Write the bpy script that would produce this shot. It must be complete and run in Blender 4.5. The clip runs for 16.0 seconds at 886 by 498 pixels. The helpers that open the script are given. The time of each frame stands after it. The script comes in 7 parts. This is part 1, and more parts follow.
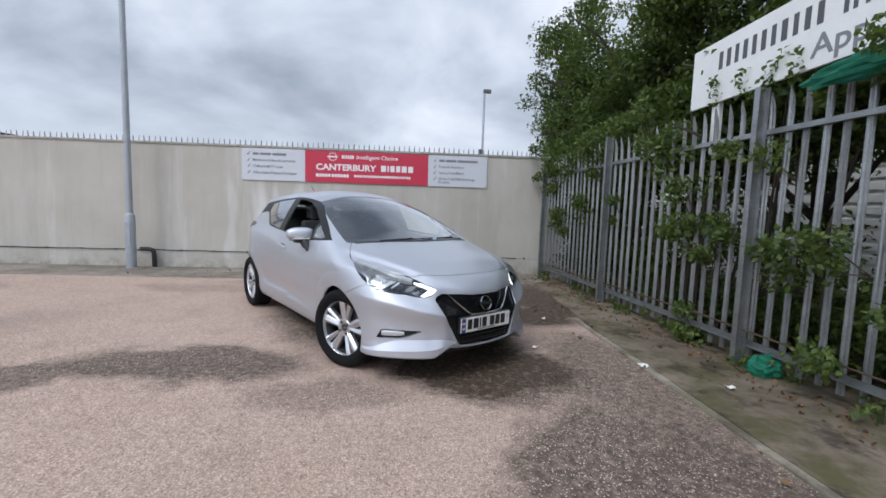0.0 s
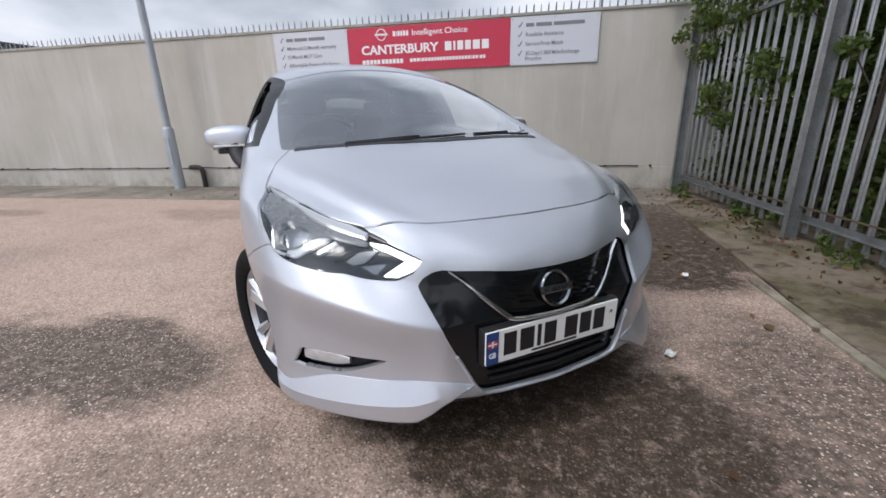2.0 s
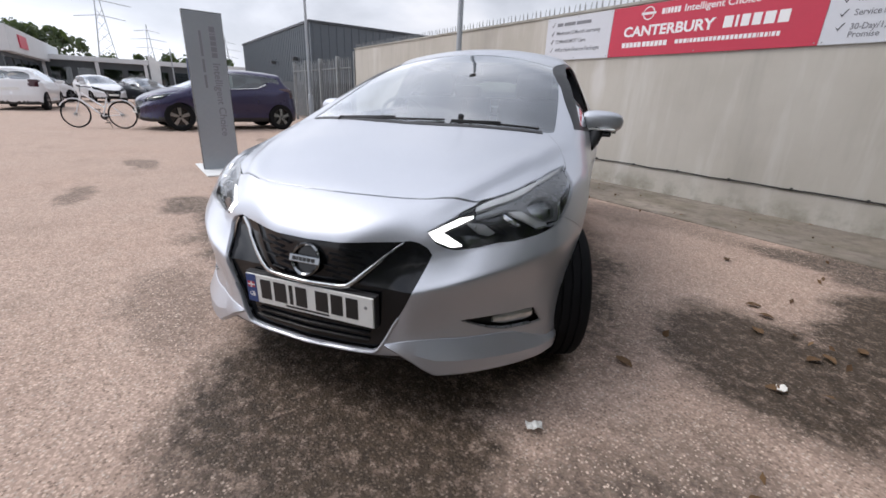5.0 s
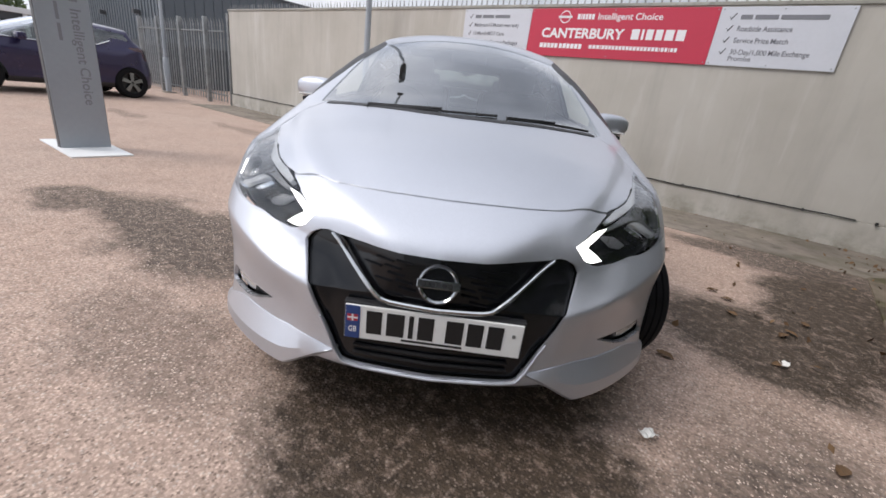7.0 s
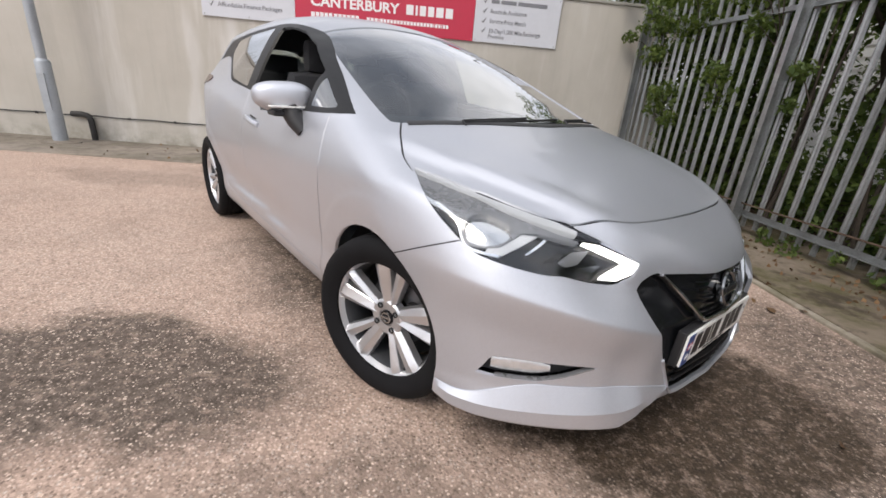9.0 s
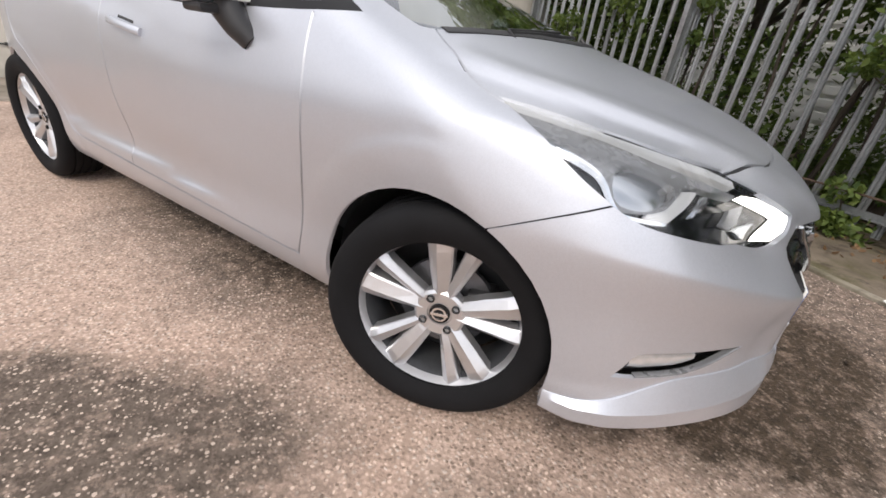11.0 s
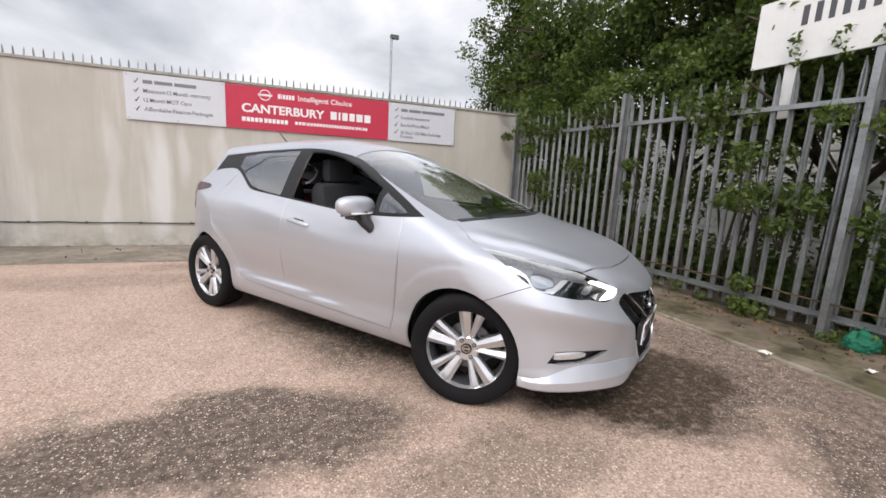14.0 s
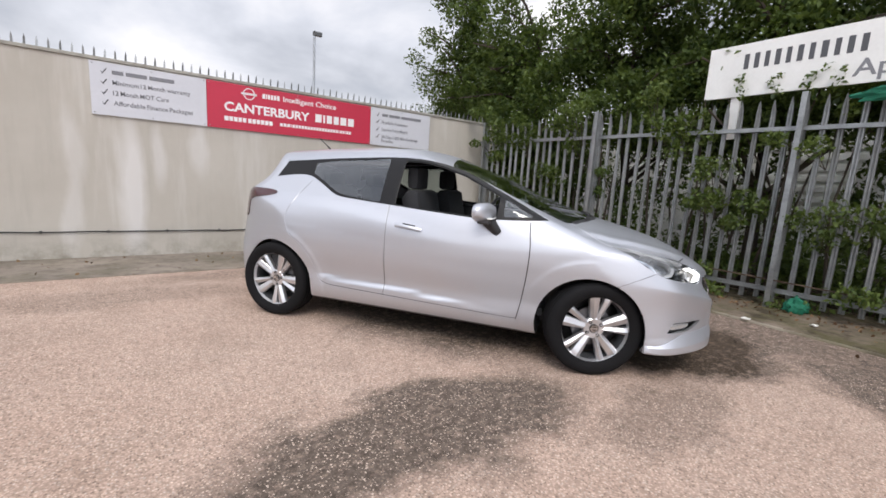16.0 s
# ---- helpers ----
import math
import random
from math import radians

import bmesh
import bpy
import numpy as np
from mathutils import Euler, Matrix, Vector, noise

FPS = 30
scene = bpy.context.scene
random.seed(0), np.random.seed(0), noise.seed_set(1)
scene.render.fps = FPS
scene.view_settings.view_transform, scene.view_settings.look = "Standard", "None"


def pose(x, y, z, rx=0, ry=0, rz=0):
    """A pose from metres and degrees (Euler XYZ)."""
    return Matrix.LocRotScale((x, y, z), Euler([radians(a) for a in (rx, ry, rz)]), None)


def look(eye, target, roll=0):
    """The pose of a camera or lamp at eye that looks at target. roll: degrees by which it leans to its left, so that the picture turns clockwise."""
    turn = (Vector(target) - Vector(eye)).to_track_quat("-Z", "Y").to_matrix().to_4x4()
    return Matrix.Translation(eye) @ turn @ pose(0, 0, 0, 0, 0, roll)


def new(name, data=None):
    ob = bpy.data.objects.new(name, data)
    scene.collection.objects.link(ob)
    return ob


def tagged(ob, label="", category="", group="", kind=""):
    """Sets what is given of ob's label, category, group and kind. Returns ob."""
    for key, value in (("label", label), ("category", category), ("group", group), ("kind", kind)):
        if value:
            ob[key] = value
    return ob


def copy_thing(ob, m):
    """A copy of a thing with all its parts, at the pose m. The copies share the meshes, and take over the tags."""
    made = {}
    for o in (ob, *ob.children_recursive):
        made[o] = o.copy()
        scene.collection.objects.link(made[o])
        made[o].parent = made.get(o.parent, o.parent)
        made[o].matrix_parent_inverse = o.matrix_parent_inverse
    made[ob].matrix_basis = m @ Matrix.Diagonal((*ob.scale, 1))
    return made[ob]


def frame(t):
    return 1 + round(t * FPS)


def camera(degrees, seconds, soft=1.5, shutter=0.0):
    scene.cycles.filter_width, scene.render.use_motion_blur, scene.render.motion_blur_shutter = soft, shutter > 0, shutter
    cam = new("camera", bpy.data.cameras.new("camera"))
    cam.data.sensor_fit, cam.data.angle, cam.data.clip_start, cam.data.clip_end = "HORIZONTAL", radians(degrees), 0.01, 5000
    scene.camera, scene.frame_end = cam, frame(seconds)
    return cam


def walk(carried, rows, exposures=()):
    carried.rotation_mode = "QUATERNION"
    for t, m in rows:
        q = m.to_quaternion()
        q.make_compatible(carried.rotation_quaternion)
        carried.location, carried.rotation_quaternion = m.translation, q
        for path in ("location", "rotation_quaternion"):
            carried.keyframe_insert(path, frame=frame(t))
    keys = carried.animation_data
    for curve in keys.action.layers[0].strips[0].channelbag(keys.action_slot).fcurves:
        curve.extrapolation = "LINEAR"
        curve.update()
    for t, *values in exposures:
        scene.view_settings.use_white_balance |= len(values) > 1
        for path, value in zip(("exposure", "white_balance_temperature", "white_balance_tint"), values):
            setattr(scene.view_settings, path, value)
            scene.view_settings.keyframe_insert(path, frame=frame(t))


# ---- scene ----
cam = camera(93.3, 16.0, soft=1.65)
PATH = [
    (0, (0.01, 0.083, 1.261), (0.146, 2.07, 1.076), 1.8),
    (0.5, (0.019, 0.661, 1.237), (0.156, 2.648, 1.054), 1.5),
    (1, (0.12, 1.145, 1.178), (0.191, 3.121, 0.875), 0.3),
    (1.5, (0.268, 1.572, 1.137), (0.17, 3.509, 0.651), -0.8),
    (2, (0.457, 1.977, 1.082), (0.096, 3.848, 0.475), -1.6),
    (2.5, (0.831, 2.268, 1.029), (0.113, 4.012, 0.363), -1.5),
    (3, (1.173, 2.537, 1.02), (0.099, 4.082, 0.34), -0.9),
    (3.5, (1.493, 2.802, 1.052), (0.13, 4.08, 0.339), -0.0),
    (5.8, (1.928, 2.842, 1.099), (0.389, 3.924, 0.422), 2.6),
    (6, (1.802, 2.8, 1.1), (0.294, 3.924, 0.418), 3.1),
    (6.5, (1.499, 2.629, 1.074), (0.13, 3.908, 0.373), 5.2),
    (7, (1.194, 2.357, 1.07), (0.1, 3.878, 0.37), 7.3),
    (7.5, (0.778, 2.209, 1.043), (0.007, 3.923, 0.358), 7.9),
    (8, (0.398, 2.109, 1.073), (-0.046, 3.938, 0.394), 7.4),
    (8.5, (0.004, 2.02, 1.125), (-0.126, 3.895, 0.44), 6.1),
    (9, (-0.467, 2.058, 1.09), (-0.305, 3.919, 0.375), 5.0),
    (9.5, (-0.731, 2.189, 1.049), (-0.296, 3.991, 0.299), 4.5),
    (10, (-0.904, 2.285, 1.043), (-0.299, 3.992, 0.194), 4.2),
    (10.2, (-0.934, 2.381, 1.035), (-0.269, 4.017, 0.096), 4.7),
    (12.3, (-0.889, 2.633, 0.837), (-0.114, 4.297, 0.044), 9.0),
    (12.5, (-0.982, 2.468, 0.894), (-0.212, 4.167, 0.172), 8.1),
    (12.8, (-1.135, 2.227, 1.045), (-0.376, 3.945, 0.357), 5.9),
    (13, (-1.179, 2.052, 1.087), (-0.429, 3.813, 0.508), 5.6),
    (13.5, (-1.226, 1.75, 1.175), (-0.468, 3.547, 0.735), 3.6),
    (14, (-1.459, 1.476, 1.213), (-0.728, 3.305, 0.865), 3.1),
    (14.5, (-1.75, 1.407, 1.209), (-0.99, 3.23, 0.897), 3.8),
    (15, (-2.139, 1.54, 1.2), (-1.288, 3.324, 0.901), 4.4),
    (15.5, (-2.541, 1.653, 1.19), (-1.538, 3.359, 0.901), 4.1),
    (16, (-2.878, 1.856, 1.188), (-1.721, 3.457, 0.87), 3.5),
]
EXPOSURES = [(0.0, -0.05, 6000, 9), (1.5, 0.02, 6200, 10), (3.0, 0.06, 6400, 12), (7.0, 0.11, 6550, 12), (9.0, 0.23, 6850, 12), (12.5, 0.40, 6950, 12), (16.0, 0.22, 6650, 12)]
walk(cam, [(t, look(eye, target, roll)) for t, eye, target, roll in PATH], EXPOSURES)


# ---- world and sun ----
SUN_FROM = Vector((-0.42, -0.50, 0.76)).normalized()


def sky_world():
    w = bpy.data.worlds.new("sky")
    w.use_nodes = True
    nt = w.node_tree
    nt.nodes.clear()
    n, l = nt.nodes.new, nt.links.new
    out, bg = n("ShaderNodeOutputWorld"), n("ShaderNodeBackground")
    sky = n("ShaderNodeTexSky")
    sky.sky_type, sky.sun_disc = "NISHITA", False
    sky.sun_elevation, sky.sun_rotation = radians(52), radians(215)
    dim = n("ShaderNodeVectorMath")
    dim.operation = "SCALE"
    dim.inputs["Scale"].default_value = 0.11
    l(sky.outputs[0], dim.inputs[0])
    co = n("ShaderNodeTexCoord")
    # clouds lie on a flat layer: the direction divided by its height
    sep = n("ShaderNodeSeparateXYZ")
    l(co.outputs["Generated"], sep.inputs[0])
    lift = n("ShaderNodeMath")
    lift.operation = "ADD"
    lift.inputs[1].default_value = 0.42
    up = n("ShaderNodeMath")
    up.operation = "MAXIMUM"
    up.inputs[1].default_value = 0.0
    l(sep.outputs["Z"], up.inputs[0])
    l(up.outputs[0], lift.inputs[0])
    flat = n("ShaderNodeVectorMath")
    flat.operation = "DIVIDE"
    l(co.outputs["Generated"], flat.inputs[0])
    comb = n("ShaderNodeCombineXYZ")
    for k in range(3):
        l(lift.outputs[0], comb.inputs[k])
    l(comb.outputs[0], flat.inputs[1])
    shift = n("ShaderNodeVectorMath")
    shift.operation = "ADD"
    shift.inputs[1].default_value = (3.35, 0.9, 0.0)
    l(flat.outputs[0], shift.inputs[0])
    big = n("ShaderNodeTexNoise")
    big.inputs["Scale"].default_value, big.inputs["Detail"].default_value, big.inputs["Roughness"].default_value = 1.75, 7, 0.5
    big.inputs["Distortion"].default_value = 0.25
    l(shift.outputs[0], big.inputs["Vector"])
    ramp = n("ShaderNodeValToRGB")
    ramp.color_ramp.elements[0].position, ramp.color_ramp.elements[0].color = 0.33, (0.33, 0.365, 0.43, 1)
    ramp.color_ramp.elements[1].position, ramp.color_ramp.elements[1].color = 0.66, (0.98, 0.99, 1.03, 1)
    mid = ramp.color_ramp.elements.new(0.5)
    mid.color = (0.66, 0.70, 0.78, 1)
    l(big.outputs["Fac"], ramp.inputs[0])
    mask = n("ShaderNodeMapRange")
    mask.inputs["From Min"].default_value, mask.inputs["From Max"].default_value = 0.30, 0.40
    mask.inputs["To Min"].default_value, mask.inputs["To Max"].default_value = 0.86, 0.97
    l(big.outputs["Fac"], mask.inputs["Value"])
    mix = n("ShaderNodeMix")
    mix.data_type = "RGBA"
    l(mask.outputs[0], mix.inputs["Factor"])
    l(dim.outputs[0], mix.inputs["A"])
    l(ramp.outputs[0], mix.inputs["B"])
    # pale haze low over the horizon
    haze = n("ShaderNodeMapRange")
    haze.inputs["From Min"].default_value, haze.inputs["From Max"].default_value = 0.30, 0.02
    haze.inputs["To Min"].default_value, haze.inputs["To Max"].default_value = 0.0, 0.72
    l(sep.outputs["Z"], haze.inputs["Value"])
    pale = n("ShaderNodeMix")
    pale.data_type = "RGBA"
    l(haze.outputs[0], pale.inputs["Factor"])
    l(mix.outputs["Result"], pale.inputs["A"])
    pale.inputs["B"].default_value = (0.80, 0.83, 0.89, 1)
    # the cloud is brighter round the hidden sun
    dot = n("ShaderNodeVectorMath")
    dot.operation = "DOT_PRODUCT"
    l(co.outputs["Generated"], dot.inputs[0])
    dot.inputs[1].default_value = SUN_FROM
    glow = n("ShaderNodeMapRange")
    glow.interpolation_type = "SMOOTHSTEP"
    glow.inputs["From Min"].default_value, glow.inputs["From Max"].default_value = 0.15, 1.0
    glow.inputs["To Min"].default_value, glow.inputs["To Max"].default_value = 1.0, 2.0
    l(dot.outputs["Value"], glow.inputs["Value"])
    lit = n("ShaderNodeVectorMath")
    lit.operation = "SCALE"
    l(pale.outputs["Result"], lit.inputs[0])
    l(glow.outputs[0], lit.inputs["Scale"])
    l(lit.outputs[0], bg.inputs["Color"])
    bg.inputs["Strength"].default_value = 1.0
    l(bg.outputs[0], out.inputs[0])
    scene.world = w


sky_world()
sun = new("sun", bpy.data.lights.new("sun", "SUN"))
sun.data.energy, sun.data.angle, sun.data.color = 1.4, radians(22), (1.0, 0.95, 0.88)
sun.matrix_world = look((0, 0, 0), -SUN_FROM)


# ---- materials ----
class Mat:
    """A small builder round one node material."""

    def __init__(self, name):
        self.m = bpy.data.materials.new(name)
        self.m.use_nodes = True
        self.nt = self.m.node_tree
        self.b = self.nt.nodes["Principled BSDF"]
        co = self.n("ShaderNodeTexCoord")
        self.obj = co.outputs["Object"]
        self.geo = self.n("ShaderNodeNewGeometry")
        self.world = self.geo.outputs["Position"]

    def n(self, kind):
        return self.nt.nodes.new(kind)

    def l(self, a, b):
        self.nt.links.new(a, b)

    def noise(self, scale, detail=4, rough=0.55, vec=None, dist=0.0):
        t = self.n("ShaderNodeTexNoise")
        t.inputs["Scale"].default_value, t.inputs["Detail"].default_value = scale, detail
        t.inputs["Roughness"].default_value, t.inputs["Distortion"].default_value = rough, dist
        self.l(vec or self.obj, t.inputs["Vector"])
        return t.outputs["Fac"]

    def voronoi(self, scale, vec=None, out="Distance", feature="F1"):
        t = self.n("ShaderNodeTexVoronoi")
        t.feature = feature
        t.inputs["Scale"].default_value = scale
        self.l(vec or self.obj, t.inputs["Vector"])
        return t.outputs[out]

    def span(self, v, a, b, c=0.0, d=1.0):
        t = self.n("ShaderNodeMapRange")
        for k, x in zip(("From Min", "From Max", "To Min", "To Max"), (a, b, c, d)):
            t.inputs[k].default_value = x
        self.l(v, t.inputs["Value"])
        return t.outputs[0]

    def math(self, op, a, b):
        t = self.n("ShaderNodeMath")
        t.operation = op
        for k, x in enumerate((a, b)):
            if isinstance(x, (int, float)):
                t.inputs[k].default_value = x
            else:
                self.l(x, t.inputs[k])
        return t.outputs[0]

    def mix(self, f, a, b, mode="MIX"):
        t = self.n("ShaderNodeMix")
        t.data_type, t.blend_type = "RGBA", mode
        for k, x in (("Factor", f), ("A", a), ("B", b)):
            if isinstance(x, (int, float)):
                t.inputs[k].default_value = x
            elif isinstance(x, tuple):
                t.inputs[k].default_value = (*x, 1)
            else:
                self.l(x, t.inputs[k])
        return t.outputs["Result"]

    def vec(self, scale=(1, 1, 1), src=None):
        t = self.n("ShaderNodeMapping")
        t.inputs["Scale"].default_value = scale
        self.l(src or self.obj, t.inputs["Vector"])
        return t.outputs[0]

    def set(self, **k):
        for key, v in k.items():
            s = self.b.inputs[key.replace("_", " ")]
            if isinstance(v, (int, float)):
                s.default_value = v
            elif isinstance(v, tuple):
                s.default_value = (*v, 1) if len(v) == 3 and len(s.default_value) == 4 else v
            else:
                self.l(v, s)
        return self

    def bump(self, h, strength=0.3, dist=0.01):
        t = self.n("ShaderNodeBump")
        t.inputs["Strength"].default_value, t.inputs["Distance"].default_value = strength, dist
        self.l(h, t.inputs["Height"])
        self.l(t.outputs[0], self.b.inputs["Normal"])
        return self


def simple(name, col, rough=0.6, metal=0.0, vary=0.15, scale=9.0, bump=0.0, bscale=60.0, coat=0.0, spec=0.5):
    """A plain coat with two scales of variation."""
    m = Mat(name)
    f = m.math("ADD", m.math("MULTIPLY", m.noise(scale), 0.65), m.math("MULTIPLY", m.noise(scale * 11, 2), 0.35))
    lo, hi = tuple(c * (1 - vary) for c in col), tuple(min(1, c * (1 + vary)) for c in col)
    m.set(Base_Color=m.mix(m.span(f, 0.3, 0.7), lo, hi), Metallic=metal, Coat_Weight=coat, Coat_Roughness=0.05, Specular_IOR_Level=spec)
    m.set(Roughness=m.span(f, 0.2, 0.8, max(0.02, rough - 0.08), min(1, rough + 0.08)))
    if bump:
        m.bump(m.noise(bscale, 3), bump, 0.004)
    return m.m


def asphalt():
    """Worn pink-grey tarmac with pale chippings, dark damp stains and painted shade."""
    m = Mat("worn tarmac")
    p = m.world
    big, mid, fine = m.noise(0.55, 5, 0.6, p), m.noise(5.0, 5, 0.6, p), m.noise(70, 3, 0.6, p)
    # a ragged grid, so that no stone is round
    rag = m.n("ShaderNodeVectorMath")
    rag.operation = "MULTIPLY_ADD"
    ragged = m.n("ShaderNodeTexNoise")
    ragged.inputs["Scale"].default_value, ragged.inputs["Detail"].default_value = 60, 3
    m.l(p, ragged.inputs["Vector"])
    m.l(ragged.outputs["Color"], rag.inputs[0])
    rag.inputs[1].default_value = (0.011, 0.011, 0)
    m.l(p, rag.inputs[2])
    stone = m.voronoi(82, rag.outputs[0])
    cell = m.voronoi(82, rag.outputs[0], "Color")
    sep = m.n("ShaderNodeSeparateColor")
    m.l(cell, sep.inputs[0])
    pick = sep.outputs["Red"]
    chip = m.math("MULTIPLY", m.span(pick, 0.66, 0.70), m.span(stone, 0.46, 0.30))
    pit = m.math("MULTIPLY", m.span(pick, 0.30, 0.26), m.span(stone, 0.50, 0.30))
    dust = m.noise(24, 5, 0.68, p)
    dry = m.mix(m.span(mid, 0.3, 0.7), (0.450, 0.318, 0.252), (0.572, 0.414, 0.334))
    dry = m.mix(m.span(big, 0.35, 0.65), dry, (0.525, 0.391, 0.321))
    dry = m.mix(m.span(m.noise(1.7, 6, 0.68, p), 0.50, 0.66, 0, 0.32), dry, (0.255, 0.185, 0.143))
    dry = m.mix(m.span(m.noise(2.6, 6, 0.7, m.vec((1, 1, 1), p)), 0.52, 0.68, 0, 0.35), dry, (0.56, 0.445, 0.375))
    dry = m.mix(m.span(dust, 0.50, 0.34, 0, 0.45), dry, (0.20, 0.148, 0.115))
    dry = m.mix(m.math("MULTIPLY", chip, 0.7), dry, (0.62, 0.53, 0.46))
    dry = m.mix(m.math("MULTIPLY", pit, 0.65), dry, (0.13, 0.094, 0.073))
    # larger pale chippings that stand out of the damp binder
    s2, c2 = m.voronoi(88, rag.outputs[0]), m.voronoi(88, rag.outputs[0], "Color")
    sep2 = m.n("ShaderNodeSeparateColor")
    m.l(c2, sep2.inputs[0])
    size = m.span(sep2.outputs["Green"], 0, 1, 0.20, 0.46)
    big_chip = m.math("MULTIPLY", m.span(sep2.outputs["Red"], 0.36, 0.42), m.span(m.math("SUBTRACT", size, s2), -0.04, 0.04))
    dry = m.mix(m.span(s2, 0.42, 0.62, 0, 0.42), dry, (0.20, 0.146, 0.112))
    dry = m.mix(m.math("MULTIPLY", big_chip, 0.55), dry, m.mix(sep2.outputs["Blue"], (0.46, 0.332, 0.260), (0.78, 0.615, 0.50)))
    damp = m.mix(m.span(dust, 0.35, 0.65), (0.066, 0.050, 0.040), (0.150, 0.117, 0.094))
    # darkest tone: soaked tarmac, with shade under car and trees painted in
    soaked_shade = m.mix(m.span(dust, 0.35, 0.65), (0.034, 0.024, 0.016), (0.080, 0.056, 0.038))
    pale = m.mix(sep2.outputs["Blue"], (0.24, 0.182, 0.145), (0.74, 0.60, 0.50))
    # damp patches and painted shade, each with an outline broken up by noise
    wob = m.n("ShaderNodeTexNoise")
    wob.inputs["Scale"].default_value, wob.inputs["Detail"].default_value, wob.inputs["Roughness"].default_value = 1.6, 6, 0.62
    m.l(p, wob.inputs["Vector"])
    warp = m.n("ShaderNodeVectorMath")
    warp.operation = "MULTIPLY_ADD"
    m.l(wob.outputs["Color"], warp.inputs[0])
    warp.inputs[1].default_value = (0.8, 0.8, 0)
    m.l(p, warp.inputs[2])
    total = deep = None
    for x, y, rx, ry, turn, top in PATCHES:
        t = m.n("ShaderNodeMapping")
        t.vector_type = "TEXTURE"
        t.inputs["Location"].default_value = (x + 0.4, y + 0.4, 0)
        t.inputs["Rotation"].default_value = (0, 0, radians(turn))
        t.inputs["Scale"].default_value = (rx, ry, 1000)
        m.l(warp.outputs[0], t.inputs["Vector"])
        d = m.n("ShaderNodeVectorMath")
        d.operation = "LENGTH"
        m.l(t.outputs[0], d.inputs[0])
        f = m.span(d.outputs["Value"], 1.12, 0.72, 0.0, top)
        total = f if total is None else m.math("MAXIMUM", total, f)
        if top > 0.98:
            deep = f if deep is None else m.math("MAXIMUM", deep, f)
    damp = m.mix(deep, damp, soaked_shade)
    damp = m.mix(m.math("MULTIPLY", chip, 0.30), damp, (0.24, 0.185, 0.15))
    damp = m.mix(m.math("MULTIPLY", m.math("MULTIPLY", big_chip, m.span(m.noise(1.4, 4, 0.6, p), 0.36, 0.58, 0.45, 1.0)), m.span(deep, 0, 1, 0.95, 0.22)), damp, pale)
    grain = m.span(m.noise(16, 6, 0.8, p), 0.33, 0.56, 0.45, 1.25)
    damp_shade = m.math("MINIMUM", m.math("MULTIPLY", total, grain), 1.0)
    m.set(Base_Color=m.mix(damp_shade, dry, damp), Roughness=m.span(deep, 0, 1, 0.9, 0.62), Specular_IOR_Level=0.3)
    h = m.math("ADD", m.span(stone, 0.0, 0.6, 1.0, 0.0), m.math("MULTIPLY", mid, 1.2))
    m.bump(m.math("ADD", h, m.math("MULTIPLY", dust, 1.5)), 0.6, 0.004)
    return m.m


def render_wall():
    """Cream-painted cement render with rain streaks and pale repairs."""
    m = Mat("painted render")
    p = m.world
    big = m.noise(0.8, 5, 0.6, p)
    streak = m.noise(1.0, 5, 0.65, m.vec((2.6, 1, 0.28), p))
    fine = m.noise(120, 3, 0.6, p)
    c = m.mix(m.span(big, 0.3, 0.7), (0.435, 0.408, 0.36), (0.52, 0.494, 0.446))
    c = m.mix(m.span(streak, 0.52, 0.70, 0, 0.55), c, (0.66, 0.645, 0.62))
    c = m.mix(m.span(streak, 0.46, 0.30, 0, 0.35), c, (0.33, 0.31, 0.275))
    # pale lime runs down the wall
    w2 = m.n("ShaderNodeVectorMath")
    w2.operation = "MULTIPLY_ADD"
    nz = m.n("ShaderNodeTexNoise")
    nz.inputs["Scale"].default_value, nz.inputs["Detail"].default_value = 2.2, 5
    m.l(m.vec((1, 1, 0.35), p), nz.inputs["Vector"])
    m.l(nz.outputs["Color"], w2.inputs[0])
    w2.inputs[1].default_value = (0.35, 0, 0.4)
    m.l(p, w2.inputs[2])
    for x, z, rx, rz, top in ((-3.02, 0.85, 0.16, 1.05, 0.75), (-2.70, 1.3, 0.10, 0.45, 0.5), (-3.55, 0.5, 0.10, 0.6, 0.4), (-2.2, 1.45, 0.14, 0.35, 0.45), (-3.5, 1.35, 0.12, 0.5, 0.35)):
        t = m.n("ShaderNodeMapping")
        t.vector_type = "TEXTURE"
        t.inputs["Location"].default_value = (x + 0.175, 0, z + 0.2)
        t.inputs["Scale"].default_value = (rx, 1000, rz)
        m.l(w2.outputs[0], t.inputs["Vector"])
        d = m.n("ShaderNodeVectorMath")
        d.operation = "LENGTH"
        m.l(t.outputs[0], d.inputs[0])
        c = m.mix(m.span(d.outputs["Value"], 1.15, 0.5, 0.0, top), c, (0.70, 0.69, 0.68))
    foot = m.n("ShaderNodeSeparateXYZ")
    m.l(p, foot.inputs[0])
    # dirt splashed up from the ground
    splash = m.math("MULTIPLY", m.span(foot.outputs["Z"], 0.30, 0.02), m.span(m.noise(4, 5, 0.65, p), 0.42, 0.66))
    c = m.mix(m.math("MULTIPLY", splash, 0.75), c, (0.20, 0.185, 0.14))
    m.set(Base_Color=c, Roughness=0.9, Specular_IOR_Level=0.25)
    m.bump(m.math("ADD", m.math("MULTIPLY", m.noise(3, 4, 0.5, p), 3.0), fine), 0.25, 0.004)
    return m.m


